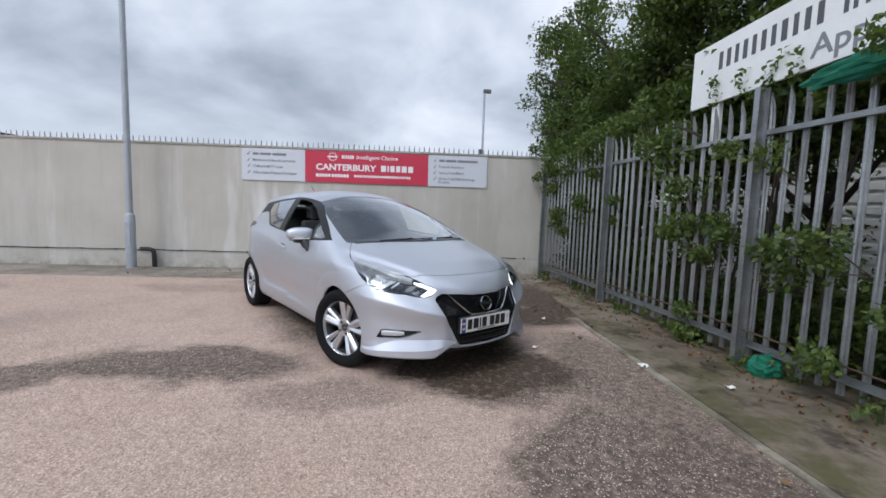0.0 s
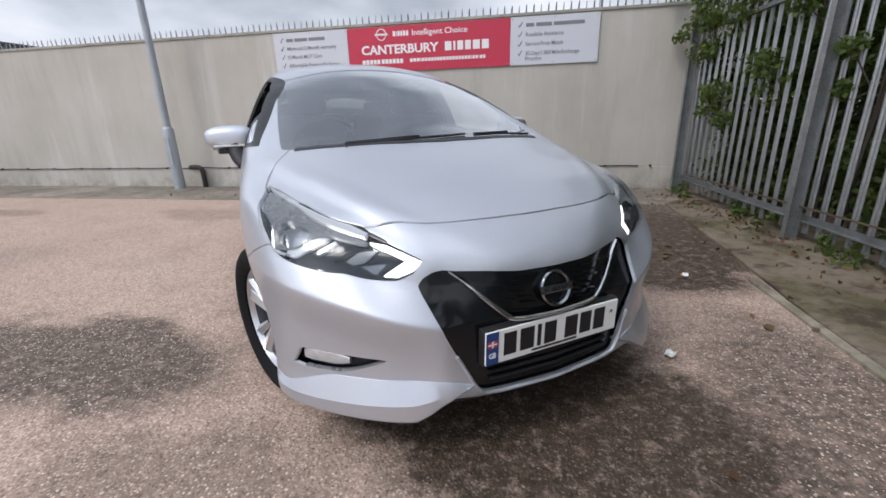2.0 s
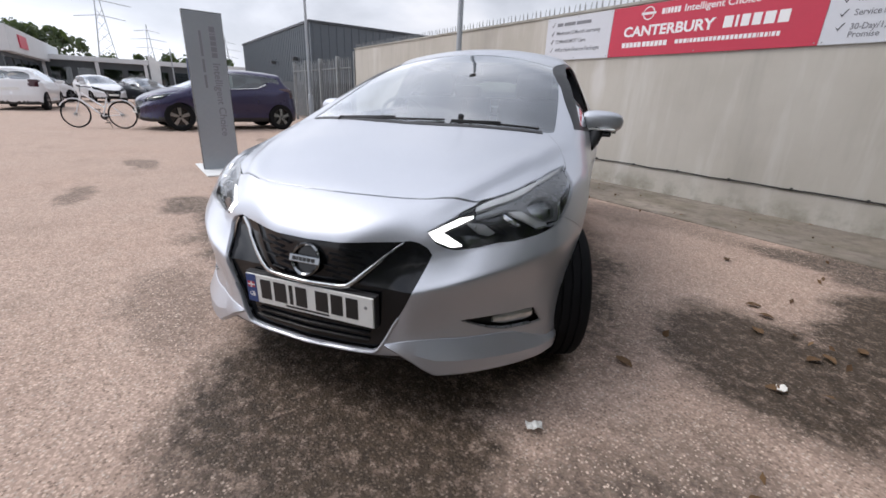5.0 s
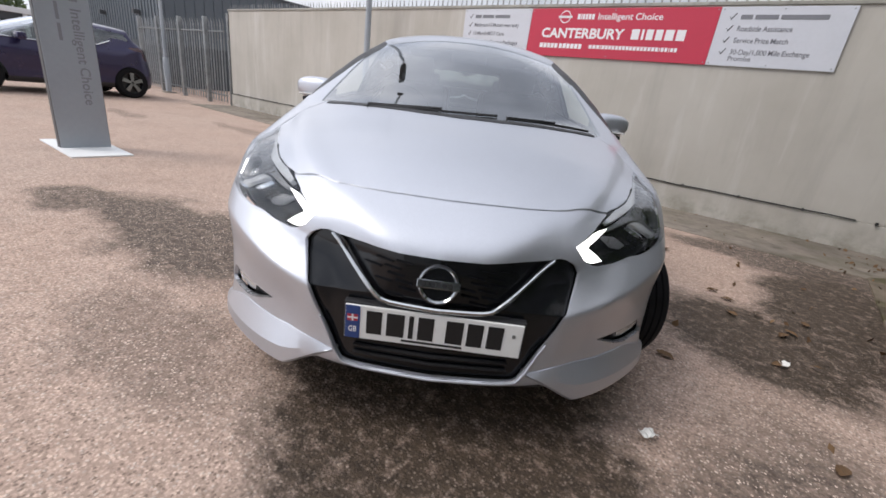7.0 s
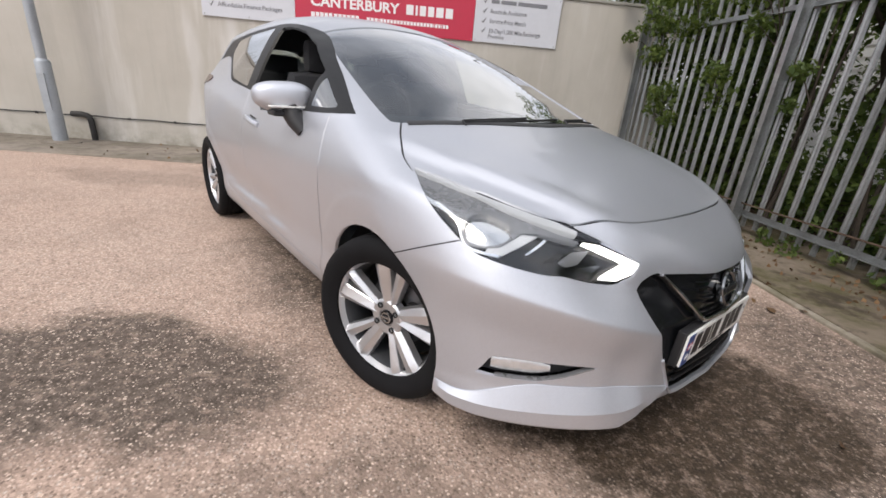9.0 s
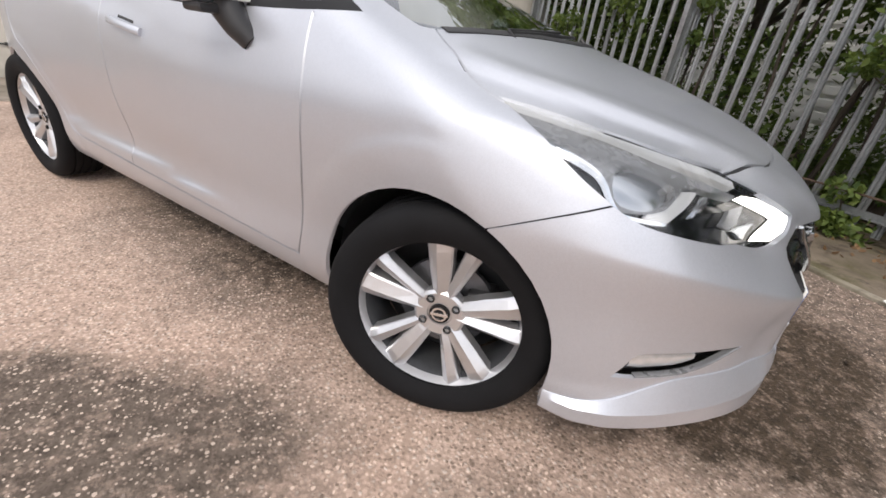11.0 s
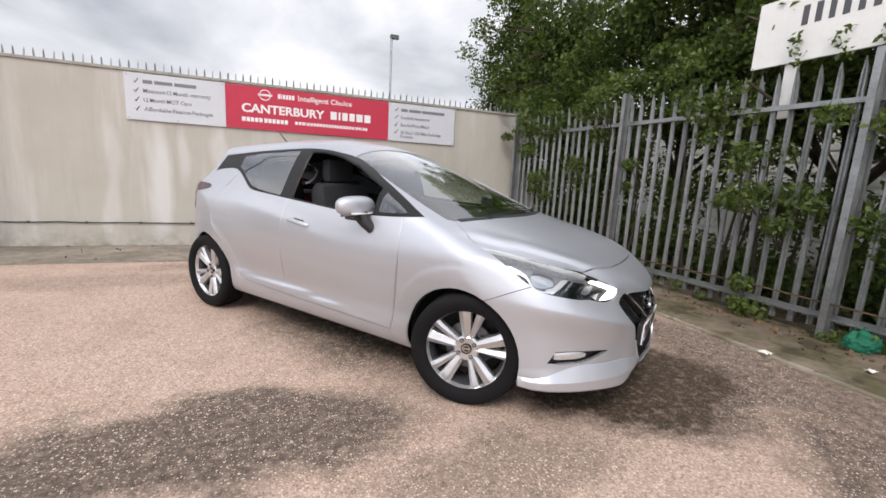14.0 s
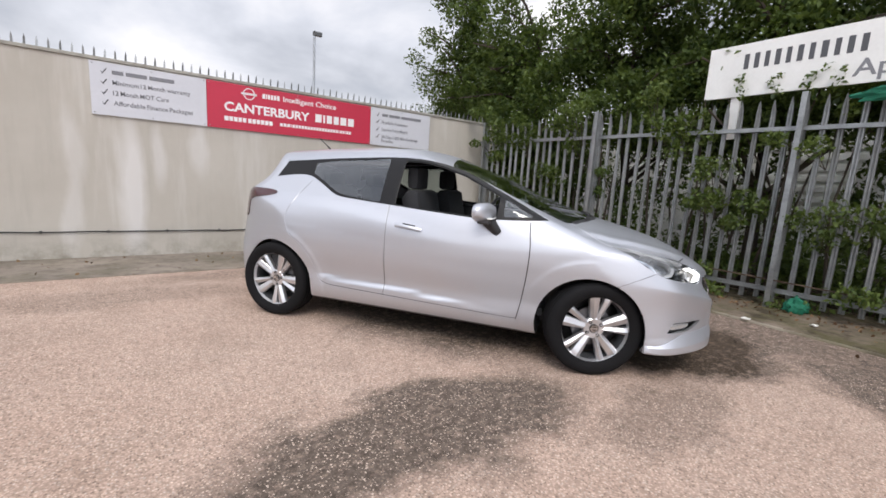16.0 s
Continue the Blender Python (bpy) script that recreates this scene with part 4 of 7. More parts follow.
    def settle(self, verts):
        """Spots near the skin moved on to it."""
        P = np.array(verts)
        for _ in range(3):
            N = self.grad(P)
            e = 1e-3
            slope = (self.f(P + N * e) - self.f(P - N * e)) / (2 * e)
            P = P - N * np.clip(self.f(P) / np.maximum(slope, 0.3), -0.004, 0.004)[:, None]
        return [tuple(p) for p in P]

    def cast(self, o, d, far=1.9):
        """Where rays from inside leave the skin."""
        lo, hi = np.zeros(len(o)), np.full(len(o), far)
        found = np.zeros(len(o), bool)
        for t in np.linspace(0, far, 60)[1:]:
            out = (self.f(o + d * t) > 0) & ~found
            hi[out], found = np.where(out, t, hi)[out], found | out
            lo[~found] = t
        for _ in range(26):
            mid = (lo + hi) / 2
            out = self.f(o + d * mid[:, None]) > 0
            hi, lo = np.where(out, mid, hi), np.where(out, lo, mid)
        return o + d * ((lo + hi) / 2)[:, None]


ARCHES = ((-0.045, 0.295, 0.345), (-2.515, 0.295, 0.350))
SHELL = Shell()


def skin_grid():
    """The whole skin as a grid of quads: rings along the car, fanned out over nose and tail."""
    us = np.linspace(-2.55, 0.22, 140)
    fan = np.radians(np.linspace(90, 0, 56))
    th = np.linspace(-math.pi, math.pi, 241)[:-1]
    # closer rings where the shape turns quickly
    o, d = [], []
    for a in fan[::-1][:-1]:
        o.append((-2.55, 0.60, -math.cos(a), math.sin(a)))
    for u in us:
        o.append((u, 0.60, 0.0, 1.0))
    for a in fan[1:]:
        o.append((0.22, 0.55, math.cos(a), math.sin(a)))
    rows = np.array(o)
    n, m = len(rows), len(th)
    O, D = np.zeros((n, m, 3)), np.zeros((n, m, 3))
    zs = rows[:, 1].copy()
    # the axis sinks smoothly from 0.60 to 0.55 at the front
    zs = np.where(rows[:, 0] > -0.5, 0.60 - 0.05 * np.clip((rows[:, 0] + 0.5) / 0.72, 0, 1), zs)
    O[..., 0], O[..., 2] = rows[:, 0:1], zs[:, None]
    D[..., 0] = rows[:, 2:3]
    D[..., 1], D[..., 2] = rows[:, 3:4] * np.sin(th), rows[:, 3:4] * np.cos(th)
    P = SHELL.cast(O.reshape(-1, 3), D.reshape(-1, 3))
    faces = []
    for i in range(n - 1):
        for j in range(m):
            k = (j + 1) % m
            faces.append([i * m + j, (i + 1) * m + j, (i + 1) * m + k, i * m + k])
    return [tuple(p) for p in P], faces


def inside(poly, x, y):
    r, n = False, len(poly)
    for i in range(n):
        (x1, y1), (x2, y2) = poly[i], poly[(i + 1) % n]
        if (y1 > y) != (y2 > y) and x < (x2 - x1) * (y - y1) / (y2 - y1) + x1:
            r = not r
    return r


LAMP_TURN = math.radians(40)
VIEWS = {  # flat views in which outlines are drawn; both sides of the car share one outline
    "side": lambda p: (p[0], p[2]),
    "front": lambda p: (abs(p[1]), p[2]),
    "top": lambda p: (p[0], abs(p[1])),
    "lamp": lambda p: (-p[0] * math.sin(LAMP_TURN) + abs(p[1]) * math.cos(LAMP_TURN), p[2]),
}


def rounded(pts, n=3):
    """Corner-cut outline, for flowing edges."""
    for _ in range(n):
        out = []
        for i in range(len(pts)):
            a, b = pts[i], pts[(i + 1) % len(pts)]
            out += [(a[0] * 0.75 + b[0] * 0.25, a[1] * 0.75 + b[1] * 0.25), (a[0] * 0.25 + b[0] * 0.75, a[1] * 0.25 + b[1] * 0.75)]
        pts = out
    return pts


def flowing(pts, n=5):
    """An open line drawn smoothly through its points."""
    P = [np.array(p, float) for p in pts]
    P = [2 * P[0] - P[1]] + P + [2 * P[-1] - P[-2]]
    out = []
    for i in range(1, len(P) - 2):
        for t in np.linspace(0, 1, n, endpoint=False):
            a, b, c, d = P[i - 1:i + 3]
            out.append(tuple(0.5 * (2 * b + (c - a) * t + (2 * a - 5 * b + 4 * c - d) * t * t + (3 * b - a - 3 * c + d) * t ** 3)))
    return out + [tuple(P[-2])]


def band(pts, w, n=5):
    """A narrow closed outline along a line: a shut line between panels."""
    L = [np.array(p) for p in flowing(pts, n)]
    left, right = [], []
    for i, p in enumerate(L):
        d = L[min(i + 1, len(L) - 1)] - L[max(i - 1, 0)]
        d = d / np.linalg.norm(d)
        s = np.array((-d[1], d[0])) * w / 2
        left.append(tuple(p + s))
        right.append(tuple(p - s))
    return left + right[::-1]


def extents(verts, faces, view):
    """For each face: the corners of its box in a view, and its middle."""
    P = np.array(verts)
    look_at = {"side": (P[:, 0], P[:, 2]), "front": (np.abs(P[:, 1]), P[:, 2]), "top": (P[:, 0], np.abs(P[:, 1])),
               "lamp": (-P[:, 0] * math.sin(LAMP_TURN) + np.abs(P[:, 1]) * math.cos(LAMP_TURN), P[:, 2])}[view]
    Q = np.stack(look_at, 1)
    size = np.fromiter((len(f) for f in faces), int, len(faces))
    idx = np.fromiter((i for f in faces for i in f), int, int(size.sum()))
    start = np.concatenate([[0], np.cumsum(size)[:-1]])
    q = Q[idx]
    return np.minimum.reduceat(q, start), np.maximum.reduceat(q, start), np.add.reduceat(P[idx], start) / size[:, None]


def sort_faces(verts, faces, lines):
    """The name of the first outline that holds each face's middle, or None."""
    _, _, mid = extents(verts, faces, "side")
    got = [None] * len(faces)
    for name, view, poly, where in reversed(lines):
        m = np.abs(mid[:, 1])
        x, y = {"side": (mid[:, 0], mid[:, 2]), "front": (m, mid[:, 2]), "top": (mid[:, 0], m), "lamp": (-mid[:, 0] * math.sin(LAMP_TURN) + m * math.cos(LAMP_TURN), mid[:, 2])}[view]
        o = np.array(poly)
        near = np.where((x >= o[:, 0].min()) & (x <= o[:, 0].max()) & (y >= o[:, 1].min()) & (y <= o[:, 1].max()))[0]
        if not len(near):
            continue
        r = np.zeros(len(near), bool)
        px, py = x[near], y[near]
        for k in range(len(o)):
            (x1, y1), (x2, y2) = o[k], o[(k + 1) % len(o)]
            if y1 != y2:
                r ^= ((y1 > py) != (y2 > py)) & (px < (x2 - x1) * (py - y1) / (y2 - y1) + x1)
        for i in near[r]:
            if where(*mid[i]):
                got[i] = name
    return got, mid


def cut(verts, faces, view, poly, where):
    """Splits the faces along the outline, as seen in that view."""
    look_at = VIEWS[view]
    cache = {}

    def flat(i):
        if i not in cache:
            cache[i] = look_at(verts[i])
        return cache[i]

    x0, x1 = min(p[0] for p in poly) - 0.01, max(p[0] for p in poly) + 0.01
    y0, y1 = min(p[1] for p in poly) - 0.01, max(p[1] for p in poly) + 0.01
    lo, hi, mid = extents(verts, faces, view)
    hit = (hi[:, 0] > x0) & (lo[:, 0] < x1) & (hi[:, 1] > y0) & (lo[:, 1] < y1)
    far, near = [], []
    for i, f in enumerate(faces):
        (near if hit[i] and where(*mid[i]) else far).append(f)
    for k in range(len(poly)):
        (ax, ay), (bx, by) = poly[k], poly[(k + 1) % len(poly)]
        n = math.hypot(bx - ax, by - ay)
        if n < 1e-6:
            continue
        dx, dy = (bx - ax) / n, (by - ay) / n
        made, out = {}, []
        for f in near:
            q = [flat(i) for i in f]
            s = [(p[1] - ay) * dx - (p[0] - ax) * dy for p in q]
            if max(s) < 2e-5 or min(s) > -2e-5:
                out.append(f)
                continue
            t = [(p[0] - ax) * dx + (p[1] - ay) * dy for p in q]
            if max(t) < -0.0005 or min(t) > n + 0.0005:
                out.append(f)
                continue
            a, b = [], []
            for i in range(len(f)):
                j = (i + 1) % len(f)
                if s[i] >= -2e-5:
                    a.append(f[i])
                if s[i] <= 2e-5:
                    b.append(f[i])
                if (s[i] > 2e-5 and s[j] < -2e-5) or (s[i] < -2e-5 and s[j] > 2e-5):
                    key = (min(f[i], f[j]), max(f[i], f[j]))
                    if key not in made:
                        w = s[i] / (s[i] - s[j])
                        made[key] = len(verts)
                        verts.append(tuple(verts[f[i]][c] * (1 - w) + verts[f[j]][c] * w for c in range(3)))
                    a.append(made[key])
                    b.append(made[key])
            out += [g for g in (a, b) if len(g) > 2]
        near = out
    return far + near


def panel_mesh(name, verts, faces, material, sink=0.0, rim=0.012, flip=False):
    """One panel of the skin as a mesh of its own, with turned-in edges and the skin's own normals."""
    ids = sorted({i for f in faces for i in f})
    where = {i: k for k, i in enumerate(ids)}
    P = np.array([verts[i] for i in ids])
    N = SHELL.grad(P)
    V = P - N * sink
    F = [[where[i] for i in f] for f in faces]
    norm = N.tolist()
    V = V.tolist()
    if rim:
        seen = {}
        for f in F:
            for i in range(len(f)):
                e = (f[i], f[(i + 1) % len(f)])
                seen[e] = True
        edge = [e for e in seen if (e[1], e[0]) not in seen]
        deep = {}
        for a, b in edge:
            for i in (a, b):
                if i not in deep:
                    deep[i] = len(V)
                    V.append((np.array(V[i]) - N[i] * rim).tolist())
                    norm.append(N[i].tolist())
            F.append([b, a, deep[a], deep[b]])
    me = mesh_of(name, V, F, material, True)
    me.normals_split_custom_set_from_vertices([tuple(n) for n in norm])
    return me


def skin_outlines():
    """Every line drawn on the skin: (name, view, outline, where it applies)."""
    R = lambda u, v, z: abs(v) > 0.40 and u < 0.30 and z > 0.15  # noqa: E731
    hi = lambda u, v, z: abs(v) > 0.30 and z > 0.90 and -2.75 < u < -0.25  # noqa: E731
    fr = lambda u, v, z: u > 0.28 and z < 0.80  # noqa: E731
    lp = lambda u, v, z: u > -0.15 and abs(v) > 0.25 and 0.5 < z < 0.95  # noqa: E731
    tp = lambda u, v, z: z > 0.58 and u > -1.6  # noqa: E731
    rr = lambda u, v, z: u < -2.3  # noqa: E731
    arch = [[(c + r * math.cos(t), z + r * math.sin(t)) for t in np.linspace(0, 2 * math.pi, 44, endpoint=False)] for c, z, r in ARCHES]
    w = 0.0075
    dlo_low = flowing([(-0.355, 0.975), (-0.60, 0.958), (-0.90, 0.956), (-1.44, 0.990), (-1.80, 1.015), (-1.98, 1.035), (-2.12, 1.105), (-2.28, 1.172), (-2.45, 1.172), (-2.62, 1.150)], 3)
    dlo_top = flowing([(-2.56, 1.285), (-2.30, 1.305), (-2.05, 1.325), (-1.60, 1.352), (-1.36, 1.348), (-1.18, 1.322), (-0.98, 1.262), (-0.72, 1.148), (-0.50, 1.045)], 3)
    dlo = dlo_low + dlo_top
    gf = [(-0.700, 0.971), (-0.90, 0.969), (-1.20, 0.985), (-1.462, 1.003), (-1.475, 1.016), (-1.475, 1.323), (-1.463, 1.332), (-1.36, 1.331), (-1.27, 1.321), (-1.18, 1.304), (-0.98, 1.244), (-0.710, 1.124), (-0.700, 1.11)]
    gq = [(-0.660, 0.984), (-0.655, 0.980), (-0.52, 0.984), (-0.470, 0.990), (-0.466, 0.998), (-0.652, 1.093), (-0.660, 1.090)]
    grr = [(-1.600, 1.022), (-1.612, 1.013), (-1.80, 1.030), (-1.93, 1.045), (-2.00, 1.066), (-2.11, 1.125), (-2.22, 1.180), (-2.25, 1.192), (-2.262, 1.205), (-2.262, 1.268), (-2.25, 1.280), (-2.05, 1.305), (-1.615, 1.336), (-1.600, 1.326)]
    out = [("void", "side", a, lambda u, v, z: abs(v) > 0.45 and z < 0.8) for a in arch]
    out += [
        ("glass_front_open", "side", gf, hi), ("quarter_glass", "side", gq, hi), ("rear_door_glass", "side", grr, hi), ("window_trim", "side", dlo, hi),
        ("bonnet_gap", "lamp", [(0.365, 0.8195), (0.329, 0.8135), (0.247, 0.7955), (0.173, 0.780), (0.126, 0.7725), (0.100, 0.768), (0.072, 0.755), (0.030, 0.7415), (-0.010, 0.7265), (0.03, 0.737), (0.14, 0.772), (0.25, 0.795), (0.36, 0.816)], lp),
        ("lamp", "lamp", flowing([(-0.108, 0.684), (-0.06, 0.706), (0.03, 0.739), (0.14, 0.774), (0.25, 0.797), (0.36, 0.818), (0.46, 0.838), (0.557, 0.852)], 4)
            + flowing([(0.548, 0.840), (0.48, 0.766), (0.41, 0.713), (0.36, 0.685), (0.28, 0.668), (0.17, 0.650), (0.118, 0.647), (0.04, 0.630), (-0.035, 0.626), (-0.085, 0.645)], 4), lp),
        ("grille", "front", [(-0.02, 0.634), (0.12, 0.636), (0.22, 0.643), (0.31, 0.647), (0.345, 0.652), (0.372, 0.648), (0.400, 0.634), (0.418, 0.612)] + flowing([(0.412, 0.588), (0.373, 0.475), (0.322, 0.375), (0.276, 0.290), (0.262, 0.276), (0.235, 0.268), (0.12, 0.262), (-0.02, 0.260)], 4), fr),
        ("fog", "front", [(0.520, 0.392), (0.60, 0.396), (0.722, 0.400), (0.744, 0.396), (0.752, 0.386), (0.760, 0.362), (0.773, 0.333), (0.74, 0.331), (0.66, 0.335), (0.63, 0.343), (0.60, 0.354)], fr),
        ("under_black", "front", [(-0.02, 0.246), (0.20, 0.248), (0.345, 0.266), (0.47, 0.215), (0.47, 0.10), (-0.02, 0.10)], lambda u, v, z: u > 0.45 and z < 0.3),
        ("windscreen", "top", flowing([(-0.075, -0.02), (-0.09, 0.20), (-0.14, 0.42), (-0.20, 0.58), (-0.238, 0.655), (-0.30, 0.668), (-0.60, 0.640), (-0.90, 0.598), (-1.075, 0.565), (-1.12, 0.535), (-1.165, 0.35), (-1.19, 0.18), (-1.195, -0.02)], 4), tp),
        ("rear_window", "front", rounded([(-0.05, 1.02), (0.50, 1.03), (0.58, 1.06), (0.50, 1.27), (-0.05, 1.29)], 2), rr),
        ("tail_lamp", "side", rounded([(-2.53, 1.015), (-2.60, 1.045), (-2.95, 1.045), (-3.10, 1.03), (-3.10, 0.80), (-2.97, 0.80), (-2.86, 0.80), (-2.855, 0.93), (-2.80, 0.965), (-2.65, 0.985)], 2), lambda u, v, z: u < -2.3 and abs(v) > 0.50),
        ("gap", "side", band([(-0.472, 0.962), (-0.468, 0.90), (-0.455, 0.76), (-0.470, 0.55), (-0.508, 0.318), (-0.53, 0.300), (-0.60, 0.297)], w), R),
        ("gap", "side", band([(-0.58, 0.297), (-1.0, 0.306), (-1.5, 0.318), (-1.95, 0.330), (-2.03, 0.340), (-2.09, 0.375), (-2.16, 0.520), (-2.25, 0.632), (-2.36, 0.72), (-2.40, 0.85), (-2.33, 1.02), (-2.24, 1.14)], w), R),
        ("gap", "side", band([(-1.520, 0.32), (-1.514, 0.60), (-1.510, 0.999)], w), R),
        ("gap", "side", band([(0.085, 0.598), (0.18, 0.645), (0.25, 0.678), (0.325, 0.712)], 0.0042), lambda u, v, z: abs(v) > 0.55 and u > 0.1),
        ("gap", "top", band([(-0.275, 0.604), (-0.167, 0.679), (-0.069, 0.733), (-0.014, 0.752), (0.033, 0.762), (0.062, 0.760)], 0.007), lambda u, v, z: z > 0.78),
        ("gap", "top", band([(0.456, 0.552), (0.478, 0.515), (0.507, 0.455), (0.530, 0.405), (0.552, 0.35), (0.570, 0.25), (0.580, 0.12), (0.584, -0.02)], 0.0065), lambda u, v, z: z > 0.65),
    ]
    # extra cuts along the creases, so that they stay crisp
    for c, z, r in ARCHES:
        for far in (0.092, 0.108, 0.124):
            out.append(("crease", "side", [(c + (r + far) * math.cos(t), z + (r + far) * math.sin(t)) for t in np.linspace(0, 2 * math.pi, 40, endpoint=False)], lambda u, v, z: abs(v) > 0.6 and 0.25 < z < 0.85))
    run = np.linspace(0.29, 0.86, 14)
    for low, up in ((-0.014, -0.004), (0.004, 0.014)):
        out.append(("crease", "front", [(a, 0.50 + 0.275 * max(a - 0.38, 0) + low) for a in run] + [(a, 0.50 + 0.275 * max(a - 0.38, 0) + up) for a in run[::-1]], fr))
    return [(f"gap {k}" if o[0] == "gap" else o[0], *o[1:]) for k, o in enumerate(out)]


def classify(u, v, z, n):
    """Which panel a spot of the skin belongs to, between the shut lines."""
    a = abs(v)
    if z < 0.215 and n[2] < -0.5:
        return "floor_pan"
    if z > 0.60 and u > -0.35:
        edge = np.interp(u, [-0.35, -0.275, -0.167, -0.069, -0.014, 0.033, 0.062], [0.56, 0.604, 0.679, 0.733, 0.752, 0.762, 0.762])
        shut = np.interp(a, [0, 0.12, 0.25, 0.35, 0.405, 0.455, 0.515, 0.56], [0.584, 0.580, 0.570, 0.552, 0.530, 0.507, 0.478, 0.450])
        sl = -u * math.sin(LAMP_TURN) + a * math.cos(LAMP_TURN)
        over = z > np.interp(sl, [0.03, 0.14, 0.25, 0.36, 0.46, 0.557], [0.727, 0.762, 0.785, 0.806, 0.826, 0.838])
        if u < shut and n[2] > 0.3 and (over and a < 0.79 if u > 0.06 else a < edge):
            return "bonnet"
    if u > 0.095 and (z < 0.603 + 0.475 * (u - 0.095) or u > 0.36):
        return "front_bumper"
    if u > -0.47 and z < 0.99:
        return "wing"
    if -1.515 < u <= -0.45 and 0.31 < z < 1.0 and a > 0.6:
        return "front_door"
    if -2.42 < u <= -1.515 and 0.32 < z < 1.15 and a > 0.6 and (u > -2.03 - 0.6 * max(0.0, min(1.0, (z - 0.34) / 0.36))) :
        return "rear_door"
    if n[2] > 0.75 and z > 1.2:
        return "roof"
    if u < -2.9 and z < 0.62:
        return "rear_bumper"
    return "body_side"


def wheel(parent, name, steer, m):
    """Alloy with five pairs of spokes on a low-profile tyre; its face looks along -y before m."""
    w = part(name, a_lathe_tyre(), M_RUBBER, parent, "black tyre on a silver five-twin-spoke alloy", True, m)
    bm = bmesh.new()
    turn = pose(0, 0, 0, 90, 0, 0)
    lathe(bm, [(0.207, 0.055), (0.2125, 0.070), (0.2165, 0.080), (0.222, 0.080), (0.221, 0.074), (0.216, 0.055)], 56, turn, True)
    part("rim", bm, M_ALLOY, w, smooth=True)
    bm = bmesh.new()
    lathe(bm, [(0.222, -0.085), (0.214, -0.085), (0.205, -0.05), (0.195, 0.0), (0.203, 0.045), (0.207, 0.056), (0.214, 0.056), (0.208, 0.0), (0.212, -0.06)], 56, turn, True)
    part("barrel", bm, M_BARREL, w, smooth=True)
    bm = bmesh.new()
    for k in range(5):
        for s, wide, mid, thin in ((1, 0.034, 0.030, 0.024), (-1, 0.023, 0.019, 0.015)):
            a = math.radians(72 * k + 8 + s * 12.0)
            root = math.radians(72 * k + 8 + s * 12)
            # each spoke is a tapered bar with a chamfered crown
            rows = []
            for r, half, face, ang in ((0.035, thin * 0.8, -0.052, root), (0.075, thin, -0.060, root), (0.13, mid, -0.068, (a + root) / 2), (0.188, wide, -0.076, a), (0.214, wide + 0.003, -0.076, a)):
                c, sn = math.cos(ang), math.sin(ang)
                ring = []
                for t, y in ((-1.0, face + 0.042), (-0.94, face + 0.013), (-0.80, face + 0.009), (0.20 * s, face - 0.001), (0.80, face + 0.010), (0.94, face + 0.014), (1.0, face + 0.042)):
                    ring.append(bm.verts.new((r * c - t * half * sn, y, r * sn + t * half * c)))
                rows.append(ring)
            for p, q in zip(rows, rows[1:]):
                for j in range(6):
                    bm.faces.new((p[j], p[j + 1], q[j + 1], q[j]))
    part("spokes", bm, M_ALLOY, w)
    bm = bmesh.new()
    lathe(bm, [(0.070, 0.02), (0.070, 0.050), (0.062, 0.056), (0.034, 0.054), (0.032, 0.050), (0.0001, 0.050)], 28, turn)
    part("hub", bm, M_ALLOY, w, smooth=True)
    bm = bmesh.new()
    lathe(bm, [(0.029, 0.046), (0.028, 0.056), (0.0001, 0.058)], 24, turn)
    cap = part("centre_cap", bm, M_GLOSS, w, "black centre cap with a ring emblem", True)
    bm = bmesh.new()
    lathe(bm, [(0.021, 0.0575), (0.021, 0.0595), (0.016, 0.0595), (0.016, 0.0575)], 20, turn, True)
    box(bm, -0.024, 0.024, -0.0600, -0.0570, -0.004, 0.004)
    part("ring", bm, M_CHROME, cap)
    for k in range(4):
        a = math.radians(90 * k + 30)
        bm = bmesh.new()
        lathe(bm, [(0.011, 0.03), (0.011, 0.060), (0.008, 0.062), (0.008, 0.052), (0.0001, 0.052)], 10, turn)
        part("wheel_nut", bm, M_GLOSS, w, at=pose(0.050 * math.cos(a), -0.001, 0.050 * math.sin(a)))
    bm = bmesh.new()
    lathe(bm, [(0.13, -0.010), (0.13, 0.010), (0.06, 0.010), (0.06, -0.010)], 40, pose(0, 0.015, 0, 90), True)
    part("brake_disc", bm, M_ALLOY_DARK, w, smooth=True)
    bm = bmesh.new()
    box(bm, 0.06, 0.135, -0.02, 0.06, -0.06, 0.06, 0.012)
    part("brake_caliper", bm, M_BLACK, w)
    bm = bmesh.new()
    lathe(bm, [(0.19, 0.055), (0.0001, 0.055), (0.0001, 0.06), (0.19, 0.06)], 32, pose(0, 0.0, 0, -90))
    part("backing_plate", bm, M_BLACK, w)
    return w


def a_lathe_tyre():
    prof = [(0.216, -0.088), (0.224, -0.094), (0.245, -0.104), (0.268, -0.107), (0.288, -0.101), (0.300, -0.090), (0.3045, -0.078)]
    for y in (-0.052, -0.018, 0.018, 0.052):
        prof += [(0.307, y - 0.005), (0.299, y - 0.004), (0.299, y + 0.004), (0.307, y + 0.005)]
    prof += [(0.3045, 0.078), (0.300, 0.090), (0.288, 0.101), (0.268, 0.107), (0.245, 0.104), (0.224, 0.094), (0.216, 0.088)]
    bm = bmesh.new()
    lathe(bm, prof, 72, None, True)
    bmesh.ops.transform(bm, matrix=pose(0, 0, 0, 90), verts=bm.verts)
    return bm


